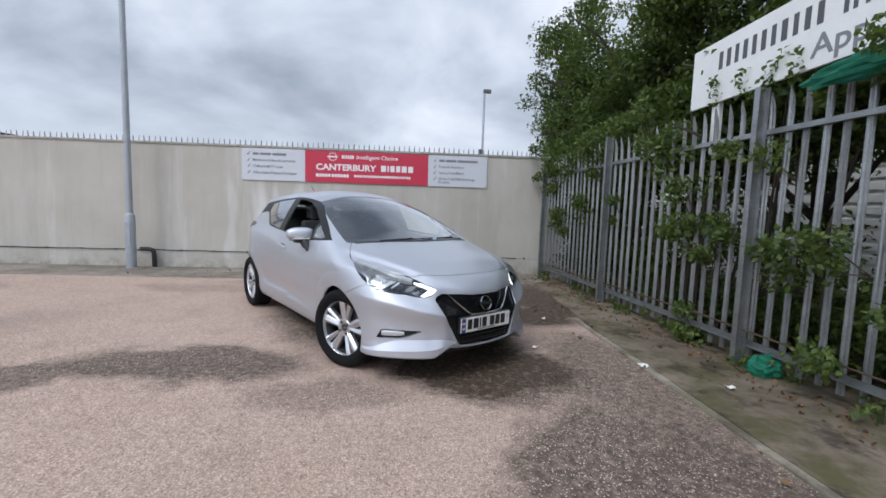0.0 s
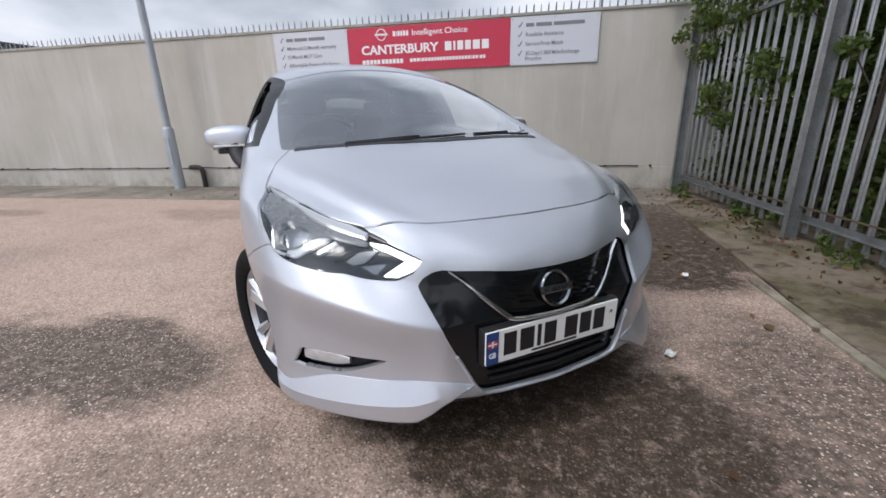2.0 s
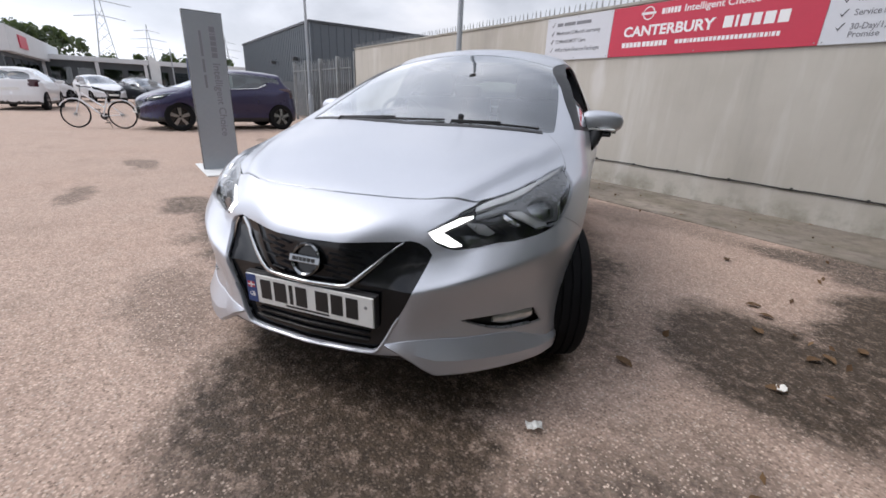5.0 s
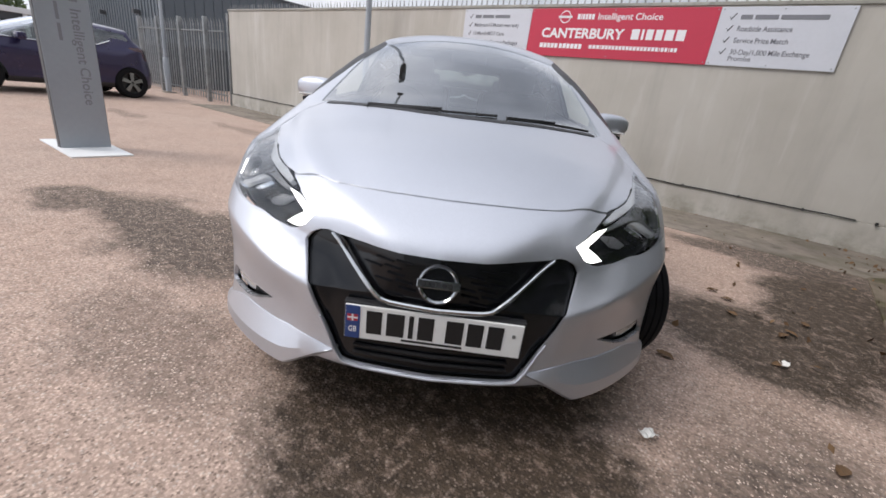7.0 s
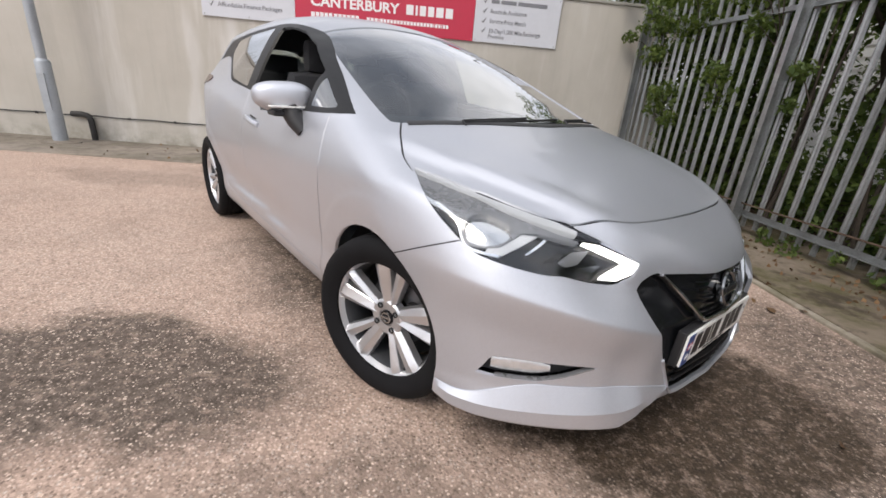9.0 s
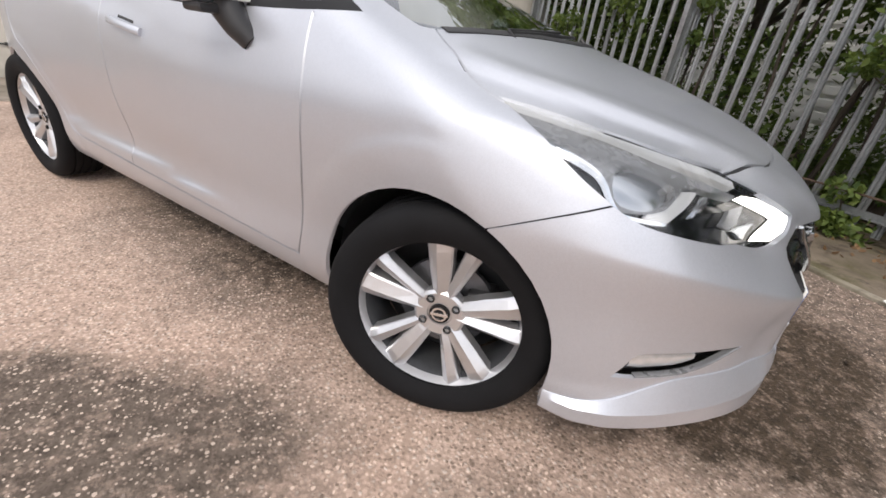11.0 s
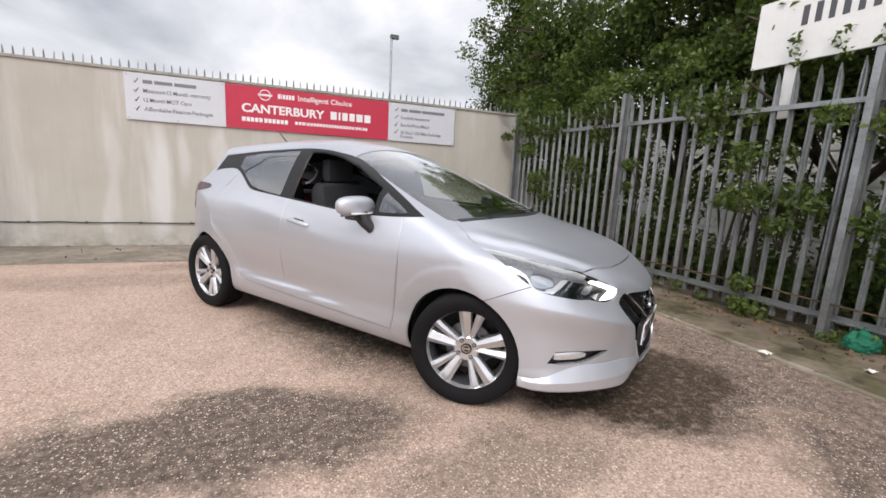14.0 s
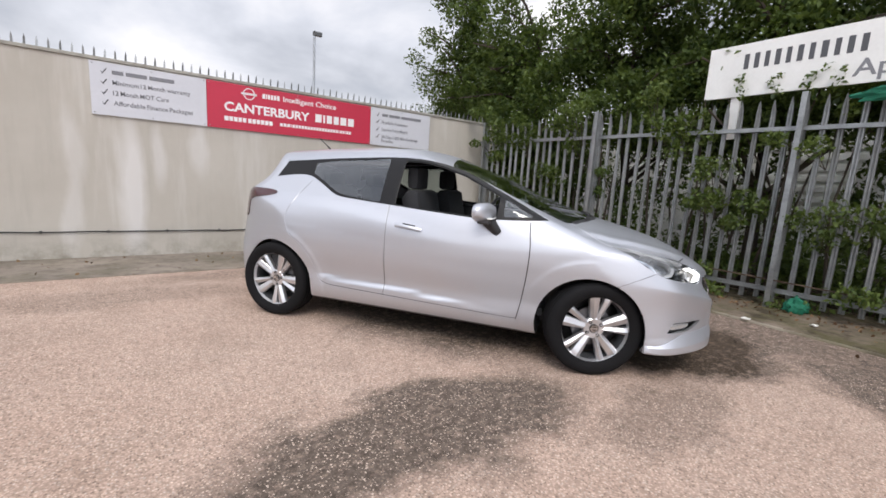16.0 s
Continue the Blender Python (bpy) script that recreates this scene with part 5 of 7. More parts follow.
def hatchback():
    H = math.degrees(math.atan2(-0.8144, 0.5803))
    car = thing("hatchback_car", "clean silver metallic five-door hatchback with lit daytime lamps", "car", at=pose(0.130, 3.843, 0, 0, 0, H))
    verts, faces = skin_grid()
    lines = skin_outlines()
    for name, view, poly, where in lines:
        faces = cut(verts, faces, view, poly, where)
    verts = SHELL.settle(verts)
    found, mids = sort_faces(verts, faces, [o for o in lines if o[0] != "crease"])
    N = SHELL.grad(mids)
    panels = {}
    for f, c, nn, got in zip(faces, mids, N, found):
        if got is None:
            got = classify(*c, nn)
        hand = "" if got in MIDDLE else ("_l" if c[1] > 0 else "_r")
        panels.setdefault((got, hand), []).append(f)
    dark = {"bonnet_gap": M_GLOSS, "floor_pan": M_BLACK, "under_black": M_BLACK, "window_trim": M_TRIM, "gap": M_BLACK}
    glassy = {"windscreen": M_SCREEN, "rear_window": M_TINT, "rear_door_glass": M_TINT, "quarter_glass": M_TINT}
    kept = {}
    for (name, hand), fs in panels.items():
        if name in ("void", "glass_front_open"):
            continue
        if name.startswith("gap"):
            part("shut_line", panel_mesh("shut_line", verts, fs, M_BLACK, 0.009, 0), None, car)
        elif name in glassy:
            ob = part(name, panel_mesh(name, verts, fs, glassy[name], 0.004, 0), None, car, {"windscreen": "clear windscreen reflecting clouds"}.get(name, "dark tinted glass"))
            ob.visible_shadow = False
            kept[name + hand] = ob
        elif name == "grille":
            kept["grille"] = part("grille", panel_mesh("grille", verts, fs, M_GLOSS, 0.022, 0.0), None, car, "gloss black grille opening")
        elif name == "fog":
            kept["fog" + hand] = part("fog_recess", panel_mesh("fog_recess", verts, fs, M_BLACK, 0.035, 0), None, car, "black fog lamp recess")
        elif name == "lamp":
            headlamp(car, verts, fs, hand)
        elif name == "tail_lamp":
            part("tail_lamp", panel_mesh("tail_lamp", verts, fs, M_RED_LENS, -0.006, 0.02), None, car, "dark red tail lamp")
        else:
            ob = part(name, panel_mesh(name, verts, fs, dark.get(name, M_SILVER), {"window_trim": 0.003, "bonnet_gap": 0.006}.get(name, 0.0), 0.014), None, car)
            kept[name + hand] = ob
    hatch_details(car, kept)
    cabin(car)
    # wheels, the front pair turned to the car's left
    for u, v, turn in ((0.0, -1, 18), (0.0, 1, 18), (-2.525, -1, 0), (-2.525, 1, 0)):
        m = pose(u + (0.024 * v if turn else 0.0), v * 0.758, 0.307, 0, 0, turn) @ (pose(0, 0, 0) if v < 0 else pose(0, 0, 0, 0, 0, 180)) @ pose(0, 0, 0, 0, -3 + 22 * (u < -1), 0)
        wheel(car, "wheel", turn, m)
        bm = bmesh.new()
        cu, cz, r = ARCHES[0] if u > -1 else ARCHES[1]
        prof = [(cu + (r + 0.006) * math.cos(t), cz + (r + 0.006) * math.sin(t)) for t in np.linspace(-0.25, math.pi + 0.25, 26)]
        lo, hi = [bm.verts.new((x, v * 0.785, z)) for x, z in prof], [bm.verts.new((x, v * 0.50, z)) for x, z in prof]
        for k in range(len(prof) - 1):
            bm.faces.new((lo[k], lo[k + 1], hi[k + 1], hi[k]))
        bm.faces.new(hi)
        part("arch_liner", bm, M_BLACK, car, smooth=True)
    return car


MIDDLE = {"bonnet", "front_bumper", "roof", "rear_bumper", "windscreen", "rear_window", "grille", "under_black", "floor_pan"}


def headlamp(car, verts, fs, hand):
    s = -1 if hand == "_r" else 1
    lens = part("headlamp", panel_mesh("headlamp", verts, fs, M_LENS, -0.001, 0), None, car, "swept-back clear headlamp with lit daytime strip")
    lens.visible_shadow = False
    # inside the lens: dark bowl, chrome surrounds and the lit strip, drawn in the lamp's own flat view
    lines = [
        ("strip", [(0.060, 0.729), (0.010, 0.7235), (-0.055, 0.702), (-0.108, 0.681), (-0.084, 0.652), (-0.040, 0.634), (0.004, 0.638), (-0.043, 0.671), (-0.060, 0.682), (-0.043, 0.691), (0.004, 0.708)]),
        ("chrome_line", band([(0.530, 0.820), (0.475, 0.794), (0.429, 0.770), (0.413, 0.749), (0.404, 0.721), (0.386, 0.697), (0.343, 0.690), (0.295, 0.688)], 0.0065)),
        ("hook", [(0.336, 0.692), (0.287, 0.690), (0.188, 0.745), (0.233, 0.747), (0.294, 0.711), (0.329, 0.705)]),
        ("thin_line", [(0.169, 0.738), (0.163, 0.735), (0.214, 0.698), (0.221, 0.701)]),
        ("facet", [(0.125, 0.679), (0.087, 0.710), (0.035, 0.715), (0.066, 0.675), (0.098, 0.668)]),
        ("dark_facet", [(0.164, 0.680), (0.128, 0.711), (0.103, 0.708), (0.139, 0.679)]),
        ("low_facet", [(0.075, 0.662), (0.003, 0.672), (0.027, 0.644)]),
        ("reflector", rounded([(0.400, 0.748), (0.380, 0.778), (0.340, 0.786), (0.284, 0.771), (0.257, 0.755), (0.269, 0.731), (0.308, 0.712), (0.356, 0.705), (0.396, 0.714)], 1)),
        ("upper_trim", [(0.556, 0.851), (0.46, 0.837), (0.36, 0.818), (0.25, 0.796), (0.14, 0.773), (0.075, 0.752), (0.078, 0.742), (0.15, 0.760), (0.27, 0.788), (0.36, 0.812), (0.46, 0.831)]),
        ("silver_blade", [(0.552, 0.846), (0.476, 0.834), (0.339, 0.808), (0.276, 0.789), (0.18, 0.764), (0.07, 0.733), (0.074, 0.727), (0.185, 0.750), (0.236, 0.749), (0.294, 0.712), (0.336, 0.703), (0.386, 0.700), (0.404, 0.721), (0.413, 0.749), (0.429, 0.772), (0.475, 0.796), (0.530, 0.822)]),
    ]
    mats = {"strip": M_DRL, "reflector": M_CHROME_SATIN, "chrome_line": M_CHROME, "silver_blade": M_LAMP_GREY, "hook": M_LAMP_WHITE, "thin_line": M_CHROME, "facet": M_LAMP_GREY, "dark_facet": M_TRIM, "low_facet": M_CHROME_DARK, "upper_trim": M_LAMP_WHITE, "bowl": M_GLOSS}
    depth = {"strip": 0.008, "reflector": 0.034, "chrome_line": 0.012, "silver_blade": 0.016, "hook": 0.020, "thin_line": 0.018, "facet": 0.024, "dark_facet": 0.03, "low_facet": 0.026, "upper_trim": 0.006, "bowl": 0.034}
    vs, f2 = list(verts), fs
    for name, poly in lines:
        f2 = cut(vs, f2, "lamp", poly, lambda u, v, z: True)
    P = np.array(vs)
    groups = {}
    for f in f2:
        x, y = VIEWS["lamp"](P[f].mean(0))
        name = next((n for n, o in lines if inside(o, x, y)), "bowl")
        groups.setdefault(name, []).append(f)
    for name, g in groups.items():
        part(name, panel_mesh(name, vs, g, mats[name], depth[name], 0.02), None, lens, {"strip": "lit white daytime running strip"}.get(name, ""))


def on_skin(u, v, z, d=(1, 0, 0), lift=0.0):
    """The skin's place on the line through a spot, going outward along d, and its normal there."""
    d = np.array(d, float) / np.linalg.norm(d)
    p = np.array((u, v, z), float)
    ts = np.linspace(-0.7, 0.9, 1601)
    q = p + ts[:, None] * d
    f = SHELL.f(q)
    k = np.where(f < 0)[0]
    k = k[-1] if len(k) else 0
    at = q[k]
    n = SHELL.grad(at[None])[0]
    return Vector(at + n * lift), Vector(n)


def ribbon(points, width, thick, normals, n_round=True):
    """A flat bar that follows points with their normals."""
    bm = bmesh.new()
    rings = []
    for i, (p, nn) in enumerate(zip(points, normals)):
        d = (points[min(i + 1, len(points) - 1)] - points[max(i - 1, 0)]).normalized()
        s = d.cross(nn).normalized()
        w = width[i] if isinstance(width, list) else width
        rings.append([bm.verts.new(p + s * a * w / 2 + nn * b * thick) for a, b in ((-1, -0.5), (-0.9, 0.25), (-0.4, 0.5), (0.4, 0.5), (0.9, 0.25), (1, -0.5))])
    for a, b in zip(rings, rings[1:]):
        for k in range(6):
            bm.faces.new((a[k], a[(k + 1) % 6], b[(k + 1) % 6], b[k]))
    bm.faces.new(rings[0][::-1])
    bm.faces.new(rings[-1])
    return bm


def hatch_details(car, kept):
    fwd = (1, 0, 0)
    # chrome V round the emblem
    line = flowing([(-0.328, 0.646), (-0.296, 0.620), (-0.230, 0.556), (-0.178, 0.508), (-0.150, 0.493), (-0.10, 0.488), (0.0, 0.486), (0.10, 0.488), (0.150, 0.493), (0.178, 0.508), (0.230, 0.556), (0.296, 0.620), (0.328, 0.646)], 5)
    got = [on_skin(0.4, v, z, fwd, 0.002) for v, z in line]
    width = [0.008 + 0.008 * min(1, min(i, len(got) - 1 - i) / 12) for i in range(len(got))]
    part("chrome_bar", ribbon([g[0] for g in got], width, 0.014, [g[1] for g in got]), M_CHROME_SATIN, car, "chrome V-shaped grille bar", True)
    # silver edge along the lower grille
    line = flowing([(0.340, 0.405), (0.324, 0.375), (0.278, 0.286), (0.236, 0.264), (0.12, 0.257), (0, 0.255), (-0.12, 0.257), (-0.236, 0.264), (-0.278, 0.286), (-0.324, 0.375), (-0.340, 0.405)], 5)
    got = [on_skin(0.4, v, z, fwd, 0.001) for v, z in line]
    part("grille_edge", ribbon([g[0] for g in got], 0.011, 0.010, [g[1] for g in got]), M_SILVER, car, "silver edging round the grille", True)
    # honeycomb bars in the upper grille, slats in the lower one
    n = 0
    for row in range(6):
        z = 0.508 + row * 0.020
        half = 0.165 + (z - 0.50) * 0.95
        k = 0.055 * (row % 2)
        v = -half + 0.02 + k
        while v < half - 0.05:
            if abs(v + 0.028) > 0.085:
                a, na = on_skin(0.4, v, z + 0.004, fwd, -0.015)
                b, nb = on_skin(0.4, v + 0.052, z - 0.003, fwd, -0.015)
                part("grille_bar", ribbon([a, b], 0.006, 0.010, [na, nb]), M_GLOSS, kept["grille"])
            v += 0.062
    for z in (0.305, 0.330):
        got = [on_skin(0.4, v, z, fwd, -0.012) for v in np.linspace(-0.235, 0.235, 11)]
        part("grille_slat", ribbon([g[0] for g in got], 0.008, 0.012, [g[1] for g in got]), M_TRIM, kept["grille"])
    # round emblem
    c, nn = on_skin(0.4, 0, 0.562, fwd, -0.006)
    face = Matrix.Translation(c) @ Vector((0, 0, 1)).rotation_difference(Vector((0.96, 0, 0.28))).to_matrix().to_4x4() @ pose(0, 0, 0, 0, 0, 90)
    bm = bmesh.new()
    lathe(bm, [(0.058, -0.012), (0.058, 0.004), (0.053, 0.009), (0.047, 0.004), (0.047, -0.012)], 36, None, True)
    em = part("emblem", bm, M_CHROME_DARK, car, "round chrome-rimmed emblem", True, face)
    part("emblem_bar", a_box(-0.062, 0.062, -0.013, 0.013, -0.008, 0.010, 0.003), M_CHROME_DARK, em)
    bar_row("emblem_bar", [0.012, 0.005, 0.012, 0.012, 0.012, 0.012], 0.013, M_INK_BLACK, em, pose(-0.047, -0.0065, 0.0105), 0.35, 0.003)
    bm = bmesh.new()
    lathe(bm, [(0.048, -0.012), (0.048, -0.006), (0.0001, -0.006)], 30)
    part("emblem_back", bm, M_GLOSS, em, smooth=True)
    # number plate: white with a blue band; its characters are plain bars
    c, nn = on_skin(0.4, 0, 0.415, fwd, -0.008)
    face = Matrix.Translation((c.x, 0.0, 0.416)) @ Matrix(((0, 0.03, 1), (1, 0, 0), (0, 1, -0.03))).to_4x4()
    pl = part("number_plate", a_box(-0.258, 0.262, -0.0555, 0.0555, -0.004, 0.004, 0.003), M_PLATE, car, "white number plate with a blue band", at=face)
    part("plate_holder", a_box(-0.264, 0.268, -0.061, 0.061, -0.030, -0.0045, 0.004), M_BLACK, pl)
    band_ = part("blue_band", a_box(-0.2565, -0.214, -0.054, 0.054, 0.0035, 0.0052), M_BLUE, pl)
    part("flag", a_box(-0.251, -0.220, 0.004, 0.026, 0.0050, 0.0058), M_RED, band_)
    part("flag_cross", a_box(-0.238, -0.233, 0.004, 0.026, 0.0056, 0.0064), M_INK_WHITE, band_)
    part("flag_cross", a_box(-0.251, -0.220, 0.0125, 0.0175, 0.0056, 0.0064), M_INK_WHITE, band_)
    part("writing", letters("GB", 0.026, 0.001, width=0.024), M_INK_WHITE, band_, at=pose(-0.247, -0.032, 0.0056))
    x = -0.195
    for w, gap in ((0.045, 0.014), (0.052, 0.013), (0.014, 0.013), (0.046, 0.036), (0.050, 0.012), (0.046, 0.013), (0.046, 0)):
        part("character_bar", a_box(x, x + w, -0.034, 0.042, 0.0036, 0.0052), M_INK_BLACK, pl)
        x += w + gap
    part("maker_bar", a_box(-0.09, 0.09, -0.0475, -0.0405, 0.0036, 0.005), M_INK_BLACK, pl)
    bm = bmesh.new()
    lathe(bm, [(0.006, 0.003), (0.006, 0.006), (0.0001, 0.007)], 10)
    part("screw", bm, M_GALV, pl, at=pose(0.235, 0.018, 0))
    # fog lamps
    for s in (-1, 1):
        k = kept["fog_l" if s > 0 else "fog_r"]
        vs = np.linspace(0.628, 0.748, 7)
        lens = [on_skin(0.2, s * v, 0.370 - 0.03 * (v - 0.69), fwd, -0.020) for v in vs]
        part("fog_lamp", ribbon([p[0] for p in lens], [0.022, 0.036, 0.042, 0.042, 0.042, 0.042, 0.036], 0.014, [p[1] for p in lens]), M_FOG, k, "small clear fog lamp", True)
        edge = [on_skin(0.2, s * v, z, fwd, -0.006) for v, z in flowing([(0.53, 0.388), (0.60, 0.357), (0.63, 0.347), (0.66, 0.340), (0.74, 0.336)], 3)]
        part("fog_rim", ribbon([p[0] for p in edge], 0.005, 0.016, [p[1] for p in edge]), M_LAMP_GREY, k)
    # wing-like lips low on the bumper's corners
    for s in (-1, 1):
        bm = bmesh.new()
        rings = []
        plan = flowing([(0.305, 0.825), (0.37, 0.79), (0.45, 0.735), (0.53, 0.67), (0.60, 0.60), (0.645, 0.52), (0.668, 0.46), (0.70, 0.385), (0.715, 0.345)], 5)
        n = len(plan)
        for i, (u, v) in enumerate(plan):
            t = i / (n - 1)
            tip = min(1.0, max(0.0, (v - 0.345) / 0.13))
            root = min(1.0, t / 0.10)
            d = np.array((0.35 + 0.65 * t, s * (1.0 - 0.75 * t), 0))
            out = Vector(d).normalized()
            zb = 0.200 + 0.098 * (1 - tip)
            zt = float(0.256 + 0.074 * sstep(t, 0.08, 0.42) - 0.020 * sstep(t, 0.80, 1.0))
            zm = 0.032 + 0.036 * t
            grow = (0.018 + 0.010 * t) * (0.25 + 0.75 * root) * (0.15 + 0.85 * min(1, tip * 1.4))
            a, _ = on_skin(u * 0.6, s * v * 0.6, zt, d)
            b, _ = on_skin(u * 0.6, s * v * 0.6, zt - 0.010, d)
            c, _ = on_skin(u * 0.6, s * v * 0.6, max(zb, 0.25), d)
            base = Vector((c.x, c.y, 0))
            ring = [Vector((a.x, a.y, zt)) - out * 0.01, Vector((b.x, b.y, zt - 0.003)) + out * 0.003, base + out * grow + Vector((0, 0, zb + zm * tip + 0.006)), base + out * (grow + 0.002) + Vector((0, 0, zb + 0.010)), base + out * (grow - 0.006) + Vector((0, 0, zb)), base - out * 0.05 + Vector((0, 0, zb))]
            rings.append([bm.verts.new(p) for p in ring])
        for a, b in zip(rings, rings[1:]):
            for k in range(6):
                bm.faces.new((a[k], a[(k + 1) % 6], b[(k + 1) % 6], b[k]))
        bm.faces.new(rings[0][::-1])
        bm.faces.new(rings[-1])
        lip = part("bumper_lip", bm, M_SILVER, car, "silver wing-like bumper lip", True)
        lip.data.set_sharp_from_angle(angle=radians(16))
    # door mirrors on dark stalks
    for s in (-1, 1):
        bm = bmesh.new()
        bmesh.ops.create_uvsphere(bm, u_segments=28, v_segments=18, radius=1.0)
        for v in bm.verts:
            x, y, z = v.co
            # a box-like egg, flat to the rear, tapering outward
            e = lambda t, p: math.copysign(abs(t) ** p, t)  # noqa: E731
            x, y, z = e(x, 0.8), e(y, 0.72), e(z, 0.72)
            out = (y + 1) / 2
            x = x * 0.075 if x > 0 else max(x, -0.55) * 0.075
            v.co = (x * (1.05 - 0.35 * out) - 0.04 * out, s * y * 0.120, z * (0.077 - 0.022 * out) + 0.012 * out)
        at = pose(-0.768, s * 0.870, 0.992)
        mir = part("door_mirror", bm, M_SILVER, car, "silver door mirror on a black stalk", True, at)
        part("mirror_glass", a_box(-0.046, -0.042, -0.09, 0.09, -0.05, 0.05, 0.001), M_CHROME, mir)
        part("indicator", a_box(0.03, 0.062, s * 0.0 - 0.08, s * 0.0 + 0.08, -0.030, -0.022, 0.003), M_PLATE, mir)
        lower = a_box(-0.040, 0.045, -0.085 - 0.02 * s, 0.085 - 0.02 * s, -0.066, -0.042, 0.011)
        part("mirror_base", lower, M_BLACK, mir)
        bm = bmesh.new()
        tube(bm, [(-0.750, s * 0.850, 0.950), (-0.715, s * 0.842, 0.905), (-0.680, s * 0.825, 0.868)], [0.046, 0.038, 0.030], 10)
        part("mirror_stalk", bm, M_BLACK, car, smooth=True)
    # door handles
    for s in (-1, 1):
        for u in (-1.33,):
            pts = [on_skin(u + du, s * 0.5, 0.846 - 0.10 * du, (0, s, 0), lift) for du, lift in ((-0.105, 0.004), (-0.07, 0.018), (0, 0.022), (0.07, 0.018), (0.105, 0.004))]
            door = kept["front_door_l" if s > 0 else "front_door_r"]
            part("door_handle", ribbon([p[0] for p in pts], 0.026, 0.014, [p[1] for p in pts]), M_SILVER, door, smooth=True)
            # flat black strip on the skin, painted as the shade in the handle's hollow
            q = [on_skin(u + du, s * 0.5, 0.866 - 0.1 * du, (0, s, 0), 0.0006) for du in (-0.05, 0.0, 0.05)]
            part("handle_shade", ribbon([a[0] for a in q], 0.010, 0.002, [a[1] for a in q]), M_BLACK, door)
    # wipers
    for base, tip, s in (((-0.135, -0.42), (-0.138, 0.16), 1), ((-0.122, 0.20), (-0.238, 0.60), 1)):
        pts = []
        for t in np.linspace(0, 1, 8):
            u, v = base[0] + (tip[0] - base[0]) * t + (0.11 * t * (1 - t) if tip[1] < 0.5 else 0.04 * t * (1 - t)), base[1] + (tip[1] - base[1]) * t
            z = float(SHELL.top(np.array(u), np.array(v)))
            pts.append((u, v, z + 0.004))
        w = part("wiper_blade", a_tube(pts, 0.0055, 6), M_BLACK, car, "black windscreen wiper", True)
        part("wiper_arm", a_tube([(base[0] + 0.03, base[1], pts[0][2] - 0.02), (pts[0][0], pts[0][1], pts[0][2] + 0.006), (pts[4][0], pts[4][1], pts[4][2] + 0.010)], 0.005, 6), M_BLACK, w, smooth=True)
    # cowl under the screen and rear spoiler lip, roof aerial
    pts = [(float(u), float(v)) for u, v in zip(np.interp(np.abs(np.linspace(-0.62, 0.62, 15)), [0, 0.2, 0.42, 0.62], [-0.072, -0.085, -0.135, -0.212]), np.linspace(-0.62, 0.62, 15))]
    got = [(Vector((u, v, float(SHELL.top(np.array(u), np.array(v))) + 0.002)), Vector((0.3, 0, 0.95))) for u, v in pts]
    part("cowl", ribbon([g[0] for g in got], 0.036, 0.004, [g[1] for g in got]), M_BLACK, car)
    part("aerial", a_tube([(-2.55, 0, 1.41), (-2.60, 0, 1.46), (-2.70, 0, 1.54)], [0.012, 0.006, 0.003], 6), M_BLACK, car, smooth=True)


